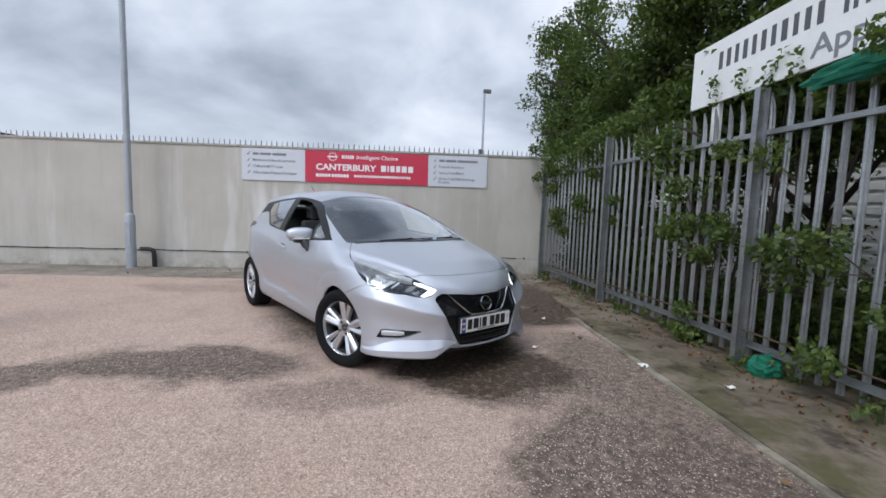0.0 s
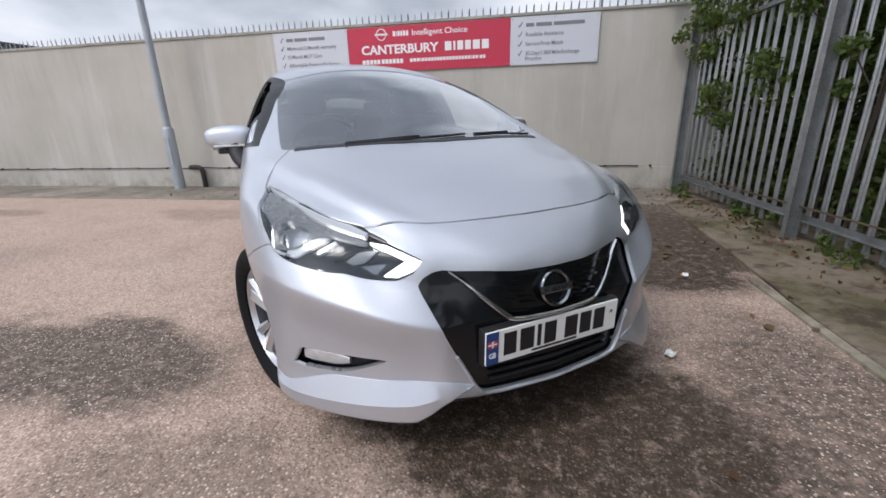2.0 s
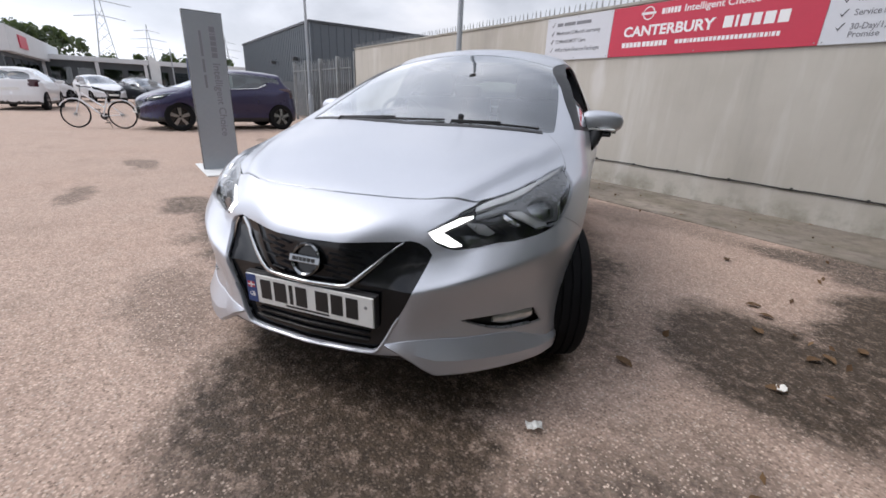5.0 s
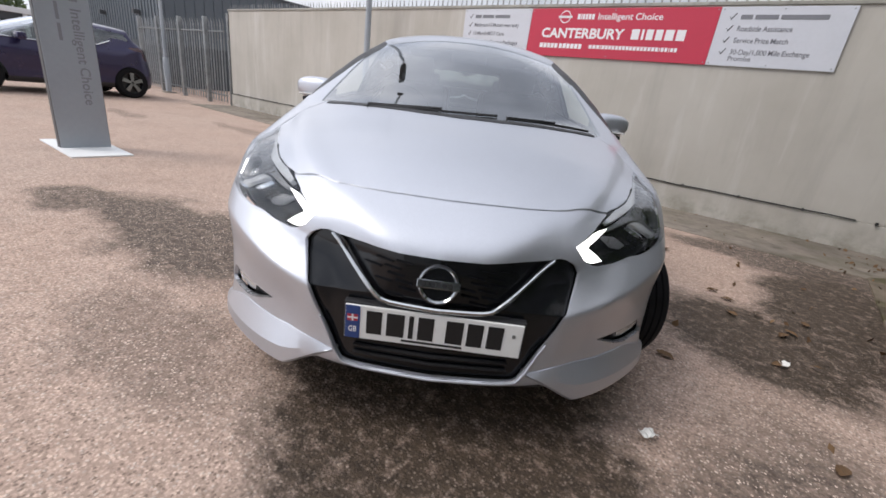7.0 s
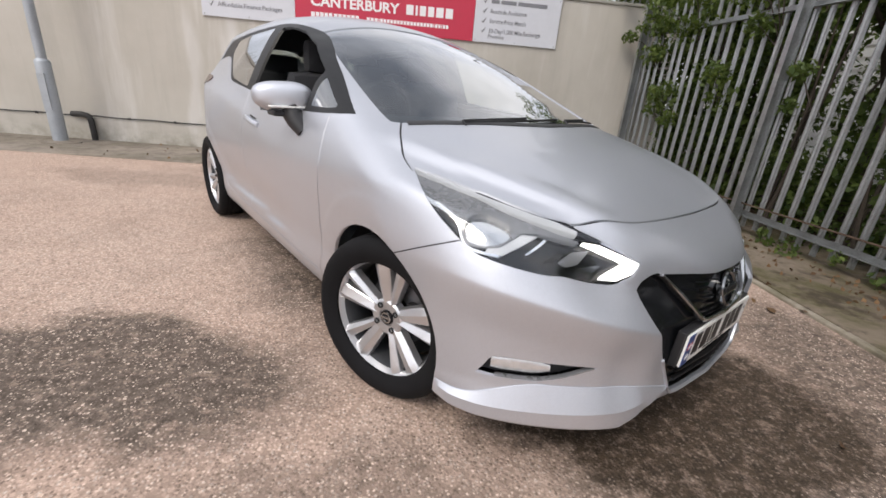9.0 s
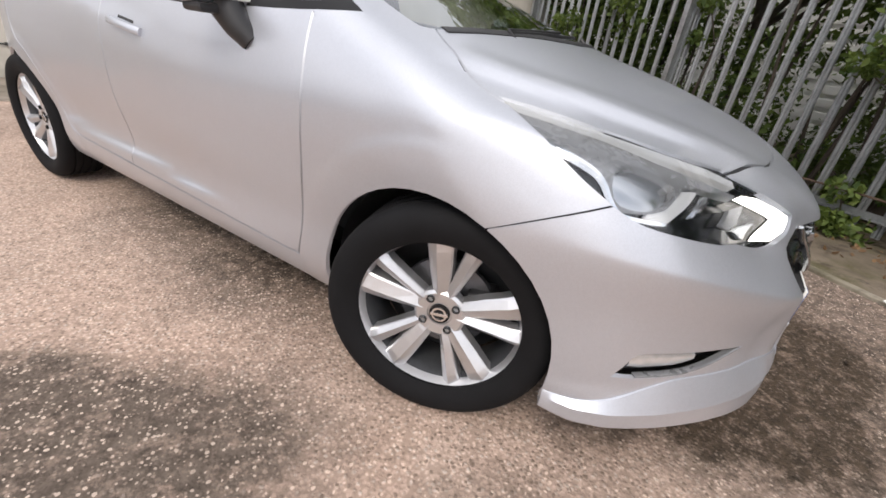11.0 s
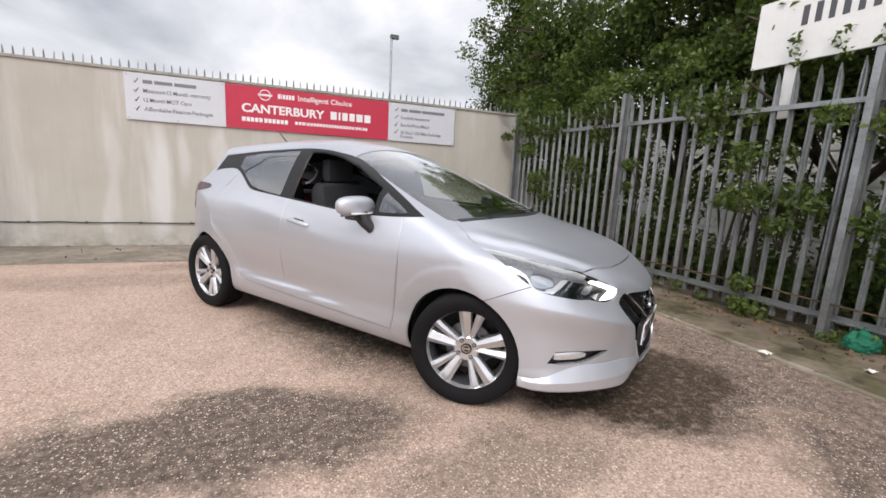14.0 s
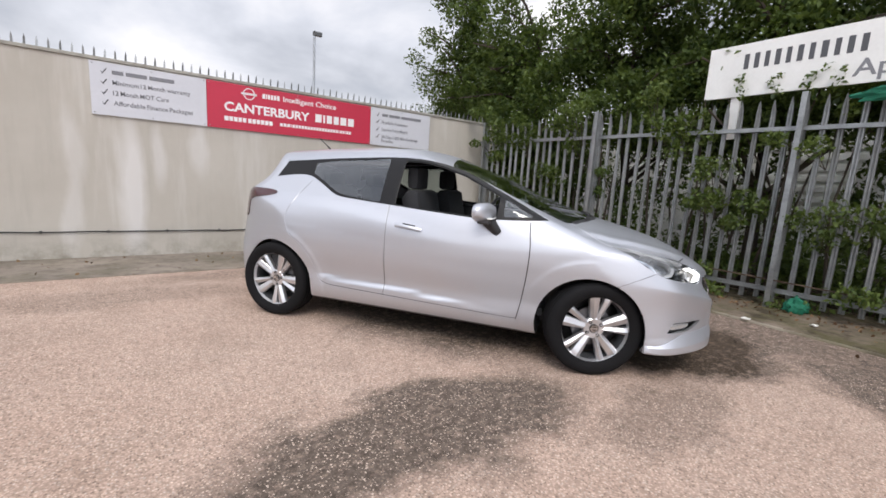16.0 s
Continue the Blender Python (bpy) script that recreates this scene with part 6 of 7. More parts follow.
def cabin(car):
    c = part("cabin_floor", a_box(-2.75, -0.35, -0.70, 0.70, 0.30, 0.36, 0.01), M_DASH, car)
    bm = bmesh.new()
    prism(bm, [(-0.12, 0.60), (-0.12, 0.905), (-0.30, 0.935), (-0.62, 0.955), (-0.72, 0.92), (-0.74, 0.80), (-0.62, 0.55)], -0.66, 0.66, "y", 0.02)
    part("dashboard", bm, M_DASH, car)
    bm = bmesh.new()
    lathe(bm, [(0.185, -0.012), (0.195, 0.0), (0.185, 0.012), (0.173, 0.0)], 32, None, True)
    box(bm, -0.175, 0.175, -0.02, 0.02, -0.01, 0.01, 0.005)
    box(bm, -0.05, 0.05, -0.06, 0.05, -0.015, 0.02, 0.01)
    part("steering_wheel", bm, M_BLACK, car, smooth=True, at=pose(-0.86, -0.37, 0.92, 0, -66, 0) @ pose(0, 0, 0, 0, 0, 90))
    for u in (-1.32, -2.12):
        for s in (-1, 1):
            bm = bmesh.new()
            box(bm, -0.02, 0.50, -0.25, 0.25, 0.34, 0.58, 0.06)
            seat = part("seat", bm, M_FABRIC, car, "dark cloth car seat", True, pose(u, s * 0.37, 0))
            bm = bmesh.new()
            prism(bm, [(-0.10, 0.50), (0.06, 0.52), (-0.05, 1.10), (-0.14, 1.12), (-0.20, 1.05)], -0.24, 0.24, "y", 0.05)
            part("backrest", bm, M_FABRIC, seat, smooth=True)
            part("headrest", a_box(-0.20, -0.10, -0.13, 0.13, 1.11 - 0.05 * (u < -2), 1.29 - 0.07 * (u < -2), 0.045), M_FABRIC, seat, smooth=True)
    bm = bmesh.new()
    box(bm, -0.02, 0.02, -0.11, 0.11, -0.03, 0.03, 0.012)
    part("rear_view_mirror", bm, M_BLACK, car, at=pose(-0.98, 0.0, 1.27))
    # dark lining under the roof and behind the doors
    bm = bmesh.new()
    prism(bm, [(-1.30, 1.335), (-1.6, 1.365), (-2.3, 1.345), (-2.75, 1.29), (-2.75, 1.275), (-2.3, 1.33), (-1.6, 1.35), (-1.3, 1.32)], -0.48, 0.48, "y")
    part("headlining", bm, M_DASH, car)
    for s in (-1, 1):
        bm = bmesh.new()
        prism(bm, [(-0.50, 0.36), (-0.50, 0.93), (-2.6, 0.985), (-2.6, 0.40)], s * 0.77, s * 0.785, "y")
        part("door_lining", bm, M_DASH, car)
    part("bulkhead", a_box(-0.20, -0.16, -0.66, 0.66, 0.3, 0.86), M_DASH, car)
    part("load_cover", a_box(-2.95, -2.30, -0.60, 0.60, 0.95, 0.97, 0.005), M_DASH, car)


hatchback()


# ---- plants ----
def leaf_mesh(name, centres, radii, per, size, material, seed, squash=0.8):
    """Many small pointed leaves gathered in clumps, one mesh."""
    rng = np.random.default_rng(seed)
    n = len(centres) * per
    c = np.repeat(np.asarray(centres, float), per, 0)
    r = np.repeat(np.asarray(radii, float), per)
    d = rng.normal(size=(n, 3))
    d /= np.linalg.norm(d, axis=1, keepdims=True)
    p = c + d * (r * rng.uniform(0.15, 1.0, n) ** 0.6)[:, None] * (1, 1, squash)
    a = rng.normal(size=(n, 3)) + (0, 0, -0.25)
    a /= np.linalg.norm(a, axis=1, keepdims=True)
    up = rng.normal(size=(n, 3)) * 0.7 + (0, 0, 1.0)
    b = np.cross(a, up)
    b /= np.linalg.norm(b, axis=1, keepdims=True).clip(1e-6)
    k = np.cross(b, a)
    s = size * rng.uniform(0.6, 1.3, n)[:, None]
    v = np.stack([p - a * s * 0.5, p + b * s * 0.33 + k * s * 0.10, p + a * s * 0.6, p - b * s * 0.33 + k * s * 0.10], 1).reshape(-1, 3)
    me = bpy.data.meshes.new(name)
    me.vertices.add(4 * n)
    me.vertices.foreach_set("co", v.ravel())
    idx = np.arange(4 * n).reshape(n, 4)
    tri = np.concatenate([idx[:, [0, 1, 2]], idx[:, [0, 2, 3]]], 1).reshape(-1, 3)
    me.loops.add(tri.size)
    me.loops.foreach_set("vertex_index", tri.ravel().astype(np.int32))
    me.polygons.add(len(tri))
    me.polygons.foreach_set("loop_start", (np.arange(len(tri)) * 3).astype(np.int32))
    me.polygons.foreach_set("loop_total", np.full(len(tri), 3, np.int32))
    me.materials.append(material)
    me.update(calc_edges=True)
    me.validate()
    return me


def tree(x, y, high, spread, low, seed, per=100, label="leafy green broadleaf tree leaning over the fence", leaf=0.078):
    rng = random.Random(seed)
    t = thing("tree", label, "tree", "trees behind the fence", at=pose(x, y, 0))
    trunk = bmesh.new()
    top = Vector((rng.uniform(-0.3, 0.1), rng.uniform(-0.2, 0.2), high * 0.78))
    path = [Vector((0, 0, 0)), Vector((0.06, 0.03, high * 0.2)), Vector((-0.04, 0.05, high * 0.45)), top]
    tube(trunk, path, [0.10, 0.075, 0.05, 0.02], 9)
    centres, radii = [], []
    for k in range(26):
        f = rng.uniform(0.18, 1.0)
        base = path[1].lerp(path[3], f) if f > 0.3 else path[0].lerp(path[2], f + 0.25)
        ang = rng.uniform(0, 2 * math.pi)
        reach = spread * rng.uniform(0.55, 1.0) * (1.0 - 0.45 * max(0, f - 0.45))
        tip = Vector((base.x + math.cos(ang) * reach, base.y + math.sin(ang) * reach, max(low, base.z + rng.uniform(-0.1, 0.9) * high * 0.17)))
        mid = base.lerp(tip, 0.5) + Vector((0, 0, 0.18))
        tube(trunk, [base, mid, tip], [0.04, 0.025, 0.010], 5)
        for j in range(6):
            q = base.lerp(tip, 0.15 + 0.85 * rng.random())
            # the crown is kept back behind the fence and its sign
            back = 3.35 - x if y < 6.5 else (2.95 - x if y < 9.5 else -9.0)
            centres.append((max(back + rng.uniform(0, 0.3), q.x + rng.gauss(0, 0.20)), q.y + rng.gauss(0, 0.20), max(low, q.z + rng.gauss(0.08, 0.22))))
            radii.append(rng.uniform(0.24, 0.50))
    part("trunk", trunk, M_BARK, t, smooth=True)
    part("crown", leaf_mesh("crown", centres, radii, per, leaf, M_LEAF, seed), None, t)
    return t


def plants():
    tree(4.05, 10.6, 7.0, 1.4, 3.1, 11, 150)
    tree(4.20, 8.4, 6.0, 1.9, 2.3, 12, 130)
    tree(4.2, 6.2, 5.8, 2.0, 2.1, 13, 165)
    tree(4.1, 4.1, 5.6, 2.0, 2.2, 14, 190)
    tree(4.3, 1.9, 5.6, 2.0, 2.3, 15, 200)
    tree(4.4, -0.6, 5.6, 2.0, 2.3, 16, 180)
    rng = random.Random(21)
    # dense leafy hedge behind the pales
    cs, rs = [], []
    for k in range(560):
        y = rng.uniform(-3.5, 9.2)
        z = rng.uniform(0.1, 2.9)
        if 0.45 < z < 2.0 and 2.0 < y < 6.2 and rng.random() < 0.55:
            continue
        cs.append((fence_x(y) + 0.28 + abs(rng.gauss(0.25, 0.5)), y, z))
        rs.append(rng.uniform(0.16, 0.36))
    for k in range(620):
        y = rng.uniform(-3.5, 12.5)
        z = rng.uniform(0.1, 4.2)
        if 0.6 < z < 2.5 and 0.5 < y < 6.8 and rng.random() < 0.93:
            continue
        cs.append((fence_x(y) + rng.uniform(1.0, 2.6), y, z))
        rs.append(rng.uniform(0.3, 0.55))
    h = part("hedge", leaf_mesh("hedge", cs, rs, 150, 0.068, M_LEAF, 22), None)
    tagged(h, "overgrown dark green hedge behind the fence", "hedge", kind="stuff")
    # bare dark stems in the hedge
    st = bmesh.new()
    for k in range(70):
        y = rng.uniform(-3, 8.6)
        x = fence_x(y) + rng.uniform(0.2, 1.1)
        tube(st, [(x, y, 0), (x + rng.uniform(-0.2, 0.2), y + rng.uniform(-0.25, 0.25), 1.1), (x + rng.uniform(-0.5, 0.3), y + rng.uniform(-0.5, 0.5), 2.4)], [0.022, 0.014, 0.006], 5)
    tagged(part("hedge_stems", st, M_BARK), "bare brown stems inside the hedge", "stems", kind="stuff")
    # climbers pushing through the pales
    n = 0
    for y, z, r, many in ((6.1, 2.0, 0.35, 5), (5.6, 1.35, 0.18, 2), (4.6, 2.05, 0.38, 6), (4.15, 1.35, 0.42, 9), (3.95, 0.95, 0.28, 4), (3.1, 0.95, 0.26, 4), (2.65, 1.15, 0.24, 3), (7.2, 2.05, 0.40, 5),
                          (5.0, 2.2, 0.35, 4), (3.2, 1.85, 0.3, 3), (2.4, 2.2, 0.35, 6), (4.1, 0.22, 0.20, 4), (2.75, 0.25, 0.16, 2), (1.7, 1.3, 0.4, 5), (0.6, 1.6, 0.4, 5),
                          (7.9, 1.9, 0.40, 6), (7.5, 1.15, 0.35, 5), (6.7, 1.55, 0.35, 5), (8.1, 2.35, 0.30, 5), (6.4, 2.35, 0.35, 5)):
        cs = [(fence_x(y) - 0.06 + rng.gauss(0, 0.10), y + rng.gauss(0, r * 0.55), max(0.06, z + rng.gauss(0, r * 0.55))) for _ in range(many)]
        rs = [rng.uniform(0.10, 0.22) for _ in cs]
        t = thing("climber", "bright green climber growing through the steel pales", "climbing plant", "climbers on the fence")
        part("leaves", leaf_mesh("leaves", cs, rs, 110, 0.055, M_LEAF_IVY, 100 + n), None, t)
        bm = bmesh.new()
        for c in cs:
            tube(bm, [(fence_x(y) + 0.1, y, max(0.0, z - r)), ((c[0] + fence_x(y)) / 2, (c[1] + y) / 2, c[2] - 0.08), c], [0.006, 0.005, 0.003], 4)
        tagged(part("stem", bm, M_BARK, t), kind="stuff")
        n += 1
    # sprigs in front of the long board
    cs = [(2.87, y + rng.gauss(0, 0.05), 2.36 + h) for y, hh in ((4.05, 0.22), (3.75, 0.2), (3.45, 0.16), (3.2, 0.22)) for h in (0.0, hh * 0.4, hh * 0.8, hh)]
    t = thing("climber", "thin leafy sprigs over the white board's lower edge", "climbing plant", "climbers on the fence")
    part("leaves", leaf_mesh("leaves", cs, [0.07] * len(cs), 10, 0.05, M_LEAF, 140), None, t)
    # weeds along the fence's foot
    cs = [(fence_x(y) - rng.uniform(-0.05, 0.22), y, rng.uniform(0.03, 0.12)) for y in [rng.uniform(-1, 8) for _ in range(46)]]
    tagged(part("weeds", leaf_mesh("weeds", cs, [rng.uniform(0.04, 0.12) for _ in cs], 26, 0.05, M_LEAF_IVY, 150), None), "low weeds along the fence's foot", "weeds", kind="stuff")


def litter():
    """Fallen leaves and scraps."""
    rng = np.random.default_rng(5)
    pts = []
    for k in range(620):
        y = rng.uniform(-1.0, 8.3)
        pts.append((fence_x(y) - abs(rng.normal(0.12, 0.22)), y, 0.024))
    for k in range(36):
        pts.append((rng.uniform(1.0, 2.6), rng.uniform(1.2, 8.2), 0.012 + 0.004))
    for k in range(60):
        pts.append((rng.uniform(-5, 2.4), rng.uniform(7.2, 8.4), 0.018))
    tagged(part("fallen_leaves", leaf_mesh("fallen_leaves", pts, [0.02] * len(pts), 1, 0.042, M_LITTER, 6, 0.15), None), "dry brown leaves scattered on the ground", "leaves", kind="stuff")
    # scraps of paper, each crumpled
    for k, (x, y, s) in enumerate(((1.93, 3.33, 0.065), (1.15, 3.81, 0.045), (1.55, 4.85, 0.032), (2.35, 2.9, 0.05))):
        bm = bmesh.new()
        bmesh.ops.create_grid(bm, x_segments=5, y_segments=4, size=s / 2)
        for v in bm.verts:
            v.co.z = 0.012 + 0.020 * noise.noise(Vector((v.co.x * 60, v.co.y * 60, k * 3.1))) + 0.012
            v.co.x *= 1.2 + 0.3 * noise.noise(Vector((v.co.y * 40, k, 0)))
        bmesh.ops.solidify(bm, geom=bm.faces, thickness=0.002)
        t = part("paper_scrap", bm, M_PAPER, None, at=pose(x, y, 0.012 if x > 1.9 else 0.0, 0, 0, k * 57))
        tagged(t, "crumpled scrap of white paper on the ground", "litter", "paper scraps")
    for k, (x, y) in enumerate(((1.08, 4.46), (1.717, 4.153), (1.29, 5.34), (1.15, 5.67), (0.70, 6.40), (1.25, 5.57), (1.55, 5.26), (1.59, 5.33), (1.54, 4.84), (1.66, 5.56))):
        bm = bmesh.new()
        bmesh.ops.create_grid(bm, x_segments=4, y_segments=3, size=0.04)
        for v in bm.verts:
            w = 1 - (v.co.x / 0.045) ** 2
            v.co.y *= 0.55 * max(0.12, w)
            v.co.z = 0.012 + 0.35 * abs(v.co.y) + 0.012 * noise.noise(Vector((v.co.x * 40, v.co.y * 40, k)))
        bmesh.ops.solidify(bm, geom=bm.faces, thickness=0.0015)
        tagged(part("fallen_leaf", bm, M_LITTER, None, at=pose(x, y, 0.0, 0, 0, k * 71)), "curled dry leaf on the tarmac", "leaf", "curled leaves")


def net_bundle():
    for name, m, size, label in (("garden_net", pose(2.86, 3.18, 0.07), (0.12, 0.10, 0.10), "crumpled green netting at the fence's foot"), ("garden_net", pose(2.82, 2.45, 2.26), (0.08, 0.55, 0.09), "green netting bundled along the fence's top")):
        bm = bmesh.new()
        bmesh.ops.create_icosphere(bm, subdivisions=4, radius=1.0)
        for v in bm.verts:
            d = v.co.normalized()
            k = 1 + 0.38 * noise.noise(d * 2.6 + Vector((size[1] * 9, 0, 0))) + 0.16 * noise.noise(d * 8)
            v.co = Vector((d.x * size[0], d.y * size[1], d.z * size[2])) * k
        tagged(part(name, bm, M_NET, None, at=m, smooth=True), label, "netting")


# ---- far things ----
def far_car(name, label, paint, sx, sy, sz, at, hub=M_ALLOY_DARK, detail=True):
    """A parked car further off: the same way of building, with fewer lines."""
    car = thing(name, label, "car", "parked cars", at=at)
    us = np.linspace(-2.55, 0.22, 60)
    fan = np.radians(np.linspace(90, 0, 18))
    th = np.linspace(-math.pi, math.pi, 97)[:-1]
    rows = [(-2.55, -math.cos(a), math.sin(a)) for a in fan[::-1][:-1]] + [(u, 0.0, 1.0) for u in us] + [(0.22, math.cos(a), math.sin(a)) for a in fan[1:]]
    rows = np.array(rows)
    n, m = len(rows), len(th)
    O, D = np.zeros((n, m, 3)), np.zeros((n, m, 3))
    O[..., 0], O[..., 2], D[..., 0] = rows[:, 0:1], 0.58, rows[:, 1:2]
    D[..., 1], D[..., 2] = rows[:, 2:3] * np.sin(th), rows[:, 2:3] * np.cos(th)
    verts = [tuple(p) for p in SHELL.cast(O.reshape(-1, 3), D.reshape(-1, 3))]
    faces = [[i * m + j, (i + 1) * m + j, (i + 1) * m + (j + 1) % m, i * m + (j + 1) % m] for i in range(n - 1) for j in range(m)]
    use = [o for o in skin_outlines() if o[0] in ("void", "window_trim", "lamp", "grille", "windscreen", "rear_window", "tail_lamp", "under_black")]
    # a strip of dark plastic round the sill
    for o in use:
        faces = cut(verts, faces, o[1], o[2], o[3])
    groups = {}
    for f, got, c in zip(faces, *sort_faces(verts, faces, use)):
        got = got or "body"
        if got == "body" and c[2] < 0.30:
            got = "sill_trim"
        hand = "_l" if c[1] > 0 else "_r"
        groups.setdefault((got, hand if got in ("window_trim", "lamp", "tail_lamp") else ""), []).append(f)
    mats = {"body": paint, "sill_trim": M_BLACK, "window_trim": M_TINT, "lamp": M_LENS, "grille": M_GLOSS, "windscreen": M_SCREEN, "rear_window": M_TINT, "tail_lamp": M_RED_LENS, "under_black": M_BLACK}
    names = {"window_trim": "side_window", "lamp": "headlamp"}
    S = Matrix.Diagonal((sx, sy, sz, 1))
    for (g, hand), fs in groups.items():
        if g == "void":
            continue
        me = panel_mesh(g, verts, fs, mats[g], 0.0, 0.012)
        me.transform(S)
        part(names.get(g, g), me, None, car)
    for u in (0.0, -2.525):
        for s in (-1, 1):
            R = 0.335 * sz / 1.05
            mt = pose(u * sx, s * 0.76 * sy, R, 0, 0, 0 if s < 0 else 180)
            bm = bmesh.new()
            lathe(bm, [(R * 0.66, -0.1), (R * 0.92, -0.11), (R, -0.08), (R, 0.08), (R * 0.92, 0.11), (R * 0.66, 0.1)], 28, pose(0, 0, 0, 90), True)
            w = part("wheel", bm, M_RUBBER, car, smooth=True, at=mt)
            bm = bmesh.new()
            lathe(bm, [(R * 0.68, -0.02), (R * 0.68, 0.095), (R * 0.61, 0.085), (R * 0.60, 0.03), (0.001, 0.03)], 28, pose(0, 0, 0, 90))
            part("rim", bm, M_GLOSS, w, smooth=True)
            bm = bmesh.new()
            for k in range(5):
                prism(bm, [(-0.028, 0.02), (0.028, 0.02), (0.045, R * 0.64), (-0.045, R * 0.64)], -0.10, -0.05, "y")
                bmesh.ops.transform(bm, matrix=pose(0, 0, 0, 0, 72, 0), verts=bm.verts)
            part("spokes", bm, hub, w)
    for s in (-1, 1):
        part("door_mirror", a_box(-0.09, 0.06, -0.11, 0.11, -0.07, 0.07, 0.04), paint, car, smooth=True, at=pose(-0.62 * sx, s * 0.98 * sy, 1.0 * sz))
    part("cabin", a_box(-2.6 * sx, -0.5 * sx, -0.6 * sy, 0.6 * sy, 0.3, 0.93 * sz, 0.05), M_DASH, car)
    if detail:
        for s in (-1, 1):
            part("window_chrome", a_tube([(-0.40 * sx, s * 0.815 * sy, 0.965 * sz), (-0.9 * sx, s * 0.835 * sy, 0.955 * sz), (-1.44 * sx, s * 0.83 * sy, 0.985 * sz), (-1.95 * sx, s * 0.815 * sy, 1.02 * sz), (-2.2 * sx, s * 0.78 * sy, 1.12 * sz)], 0.012, 6), M_CHROME, car)
    part("plate", a_box(-0.01, 0.01, -0.26, 0.26, -0.055, 0.055, 0.003), M_PLATE, car, at=pose(0.80 * sx, 0, 0.42 * sz))
    part("plate", a_box(-0.01, 0.01, -0.26, 0.26, -0.055, 0.055, 0.003), M_SIGN_BRIGHT, car, "yellow-white rear plate", at=pose(-3.155 * sx, 0, 0.72 * sz))
    return car


def bicycle():
    at = Matrix.Translation((-12.33, 2.0, 0)) @ pose(0, 0, 0, 0, 0, math.degrees(math.atan2(-0.93, -0.37)))
    b = thing("bicycle", "white city bicycle standing on its kickstand", "bicycle", at=at @ pose(0, 0, 0, 4, 0, 0))
    R = 0.34
    for x in (0.52, -0.52):
        bm = bmesh.new()
        lathe(bm, [(R - 0.035, -0.012), (R - 0.012, -0.018), (R, 0.0), (R - 0.012, 0.018), (R - 0.035, 0.012)], 40, pose(x, 0, R, 90), True)
        w = part("wheel", bm, M_RUBBER, b, smooth=True)
        for k in range(14):
            a = math.pi * k / 14
            part("spoke", a_tube([(x - math.cos(a) * 0.31, 0.012, R - math.sin(a) * 0.31), (x + math.cos(a) * 0.31, -0.012, R + math.sin(a) * 0.31)], 0.0022, 4), M_GALV, w)
        part("hub", a_tube([(x, -0.05, R), (x, 0.05, R)], 0.025, 10), M_GALV, w)
        part("mudguard", a_tube([(x + (R + 0.03) * math.cos(t), 0, R + (R + 0.03) * math.sin(t)) for t in np.linspace(0.5, 2.6, 12)], 0.013, 6), M_WHITE_PAINT, b)
    crank, seat, head, head2 = (-0.08, 0, 0.30), (-0.24, 0, 0.78), (0.34, 0, 0.86), (0.38, 0, 0.70)
    for p, q, r in ((crank, (-0.22, 0, 0.74), 0.017), (crank, head2, 0.021), ((-0.15, 0, 0.50), head, 0.018), (head, head2, 0.022), (head2, (0.52, 0, R), 0.014), (crank, (-0.52, 0, R), 0.011), ((-0.20, 0, 0.66), (-0.52, 0, R), 0.010)):
        part("frame_tube", a_tube([p, q], r, 8), M_WHITE_PAINT, b, smooth=True)
    part("seat_post", a_tube([(-0.22, 0, 0.72), (-0.27, 0, 0.90)], 0.013, 8), M_GALV, b)
    bm = bmesh.new()
    prism(bm, [(-0.42, 0.93), (-0.40, 0.88), (-0.20, 0.89), (-0.12, 0.91), (-0.13, 0.935), (-0.25, 0.935)], -0.065, 0.065, "y", 0.02)
    part("saddle", bm, M_BLACK, b, smooth=True)
    part("handlebar", a_tube([(0.18, -0.28, 1.0), (0.26, -0.26, 1.01), (0.34, -0.1, 1.0), (0.34, 0.1, 1.0), (0.26, 0.26, 1.01), (0.18, 0.28, 1.0)], 0.012, 8), M_BLACK, b, smooth=True)
    part("stem", a_tube([head, (0.335, 0, 1.0)], 0.014, 8), M_GALV, b)
    bm = bmesh.new()
    lathe(bm, [(0.085, -0.01), (0.09, 0.0), (0.085, 0.01), (0.02, 0.01), (0.02, -0.01)], 24, pose(-0.08, -0.05, 0.30, 90), True)
    part("chainring", bm, M_BLACK, b)
    for s, dz in ((-1, -0.16), (1, 0.16)):
        part("crank_arm", a_tube([(-0.08, s * 0.07, 0.30), (-0.08 + 0.04 * s, s * 0.08, 0.30 + dz)], 0.009, 6), M_BLACK, b)
        part("pedal", a_box(-0.05, 0.05, -0.04, 0.04, -0.012, 0.012, 0.004), M_BLACK, b, at=pose(-0.08 + 0.04 * s, s * 0.12, 0.30 + dz))
    part("kickstand", a_tube([(-0.14, -0.03, 0.26), (-0.16, -0.19, 0.0)], 0.008, 6), M_BLACK, b)


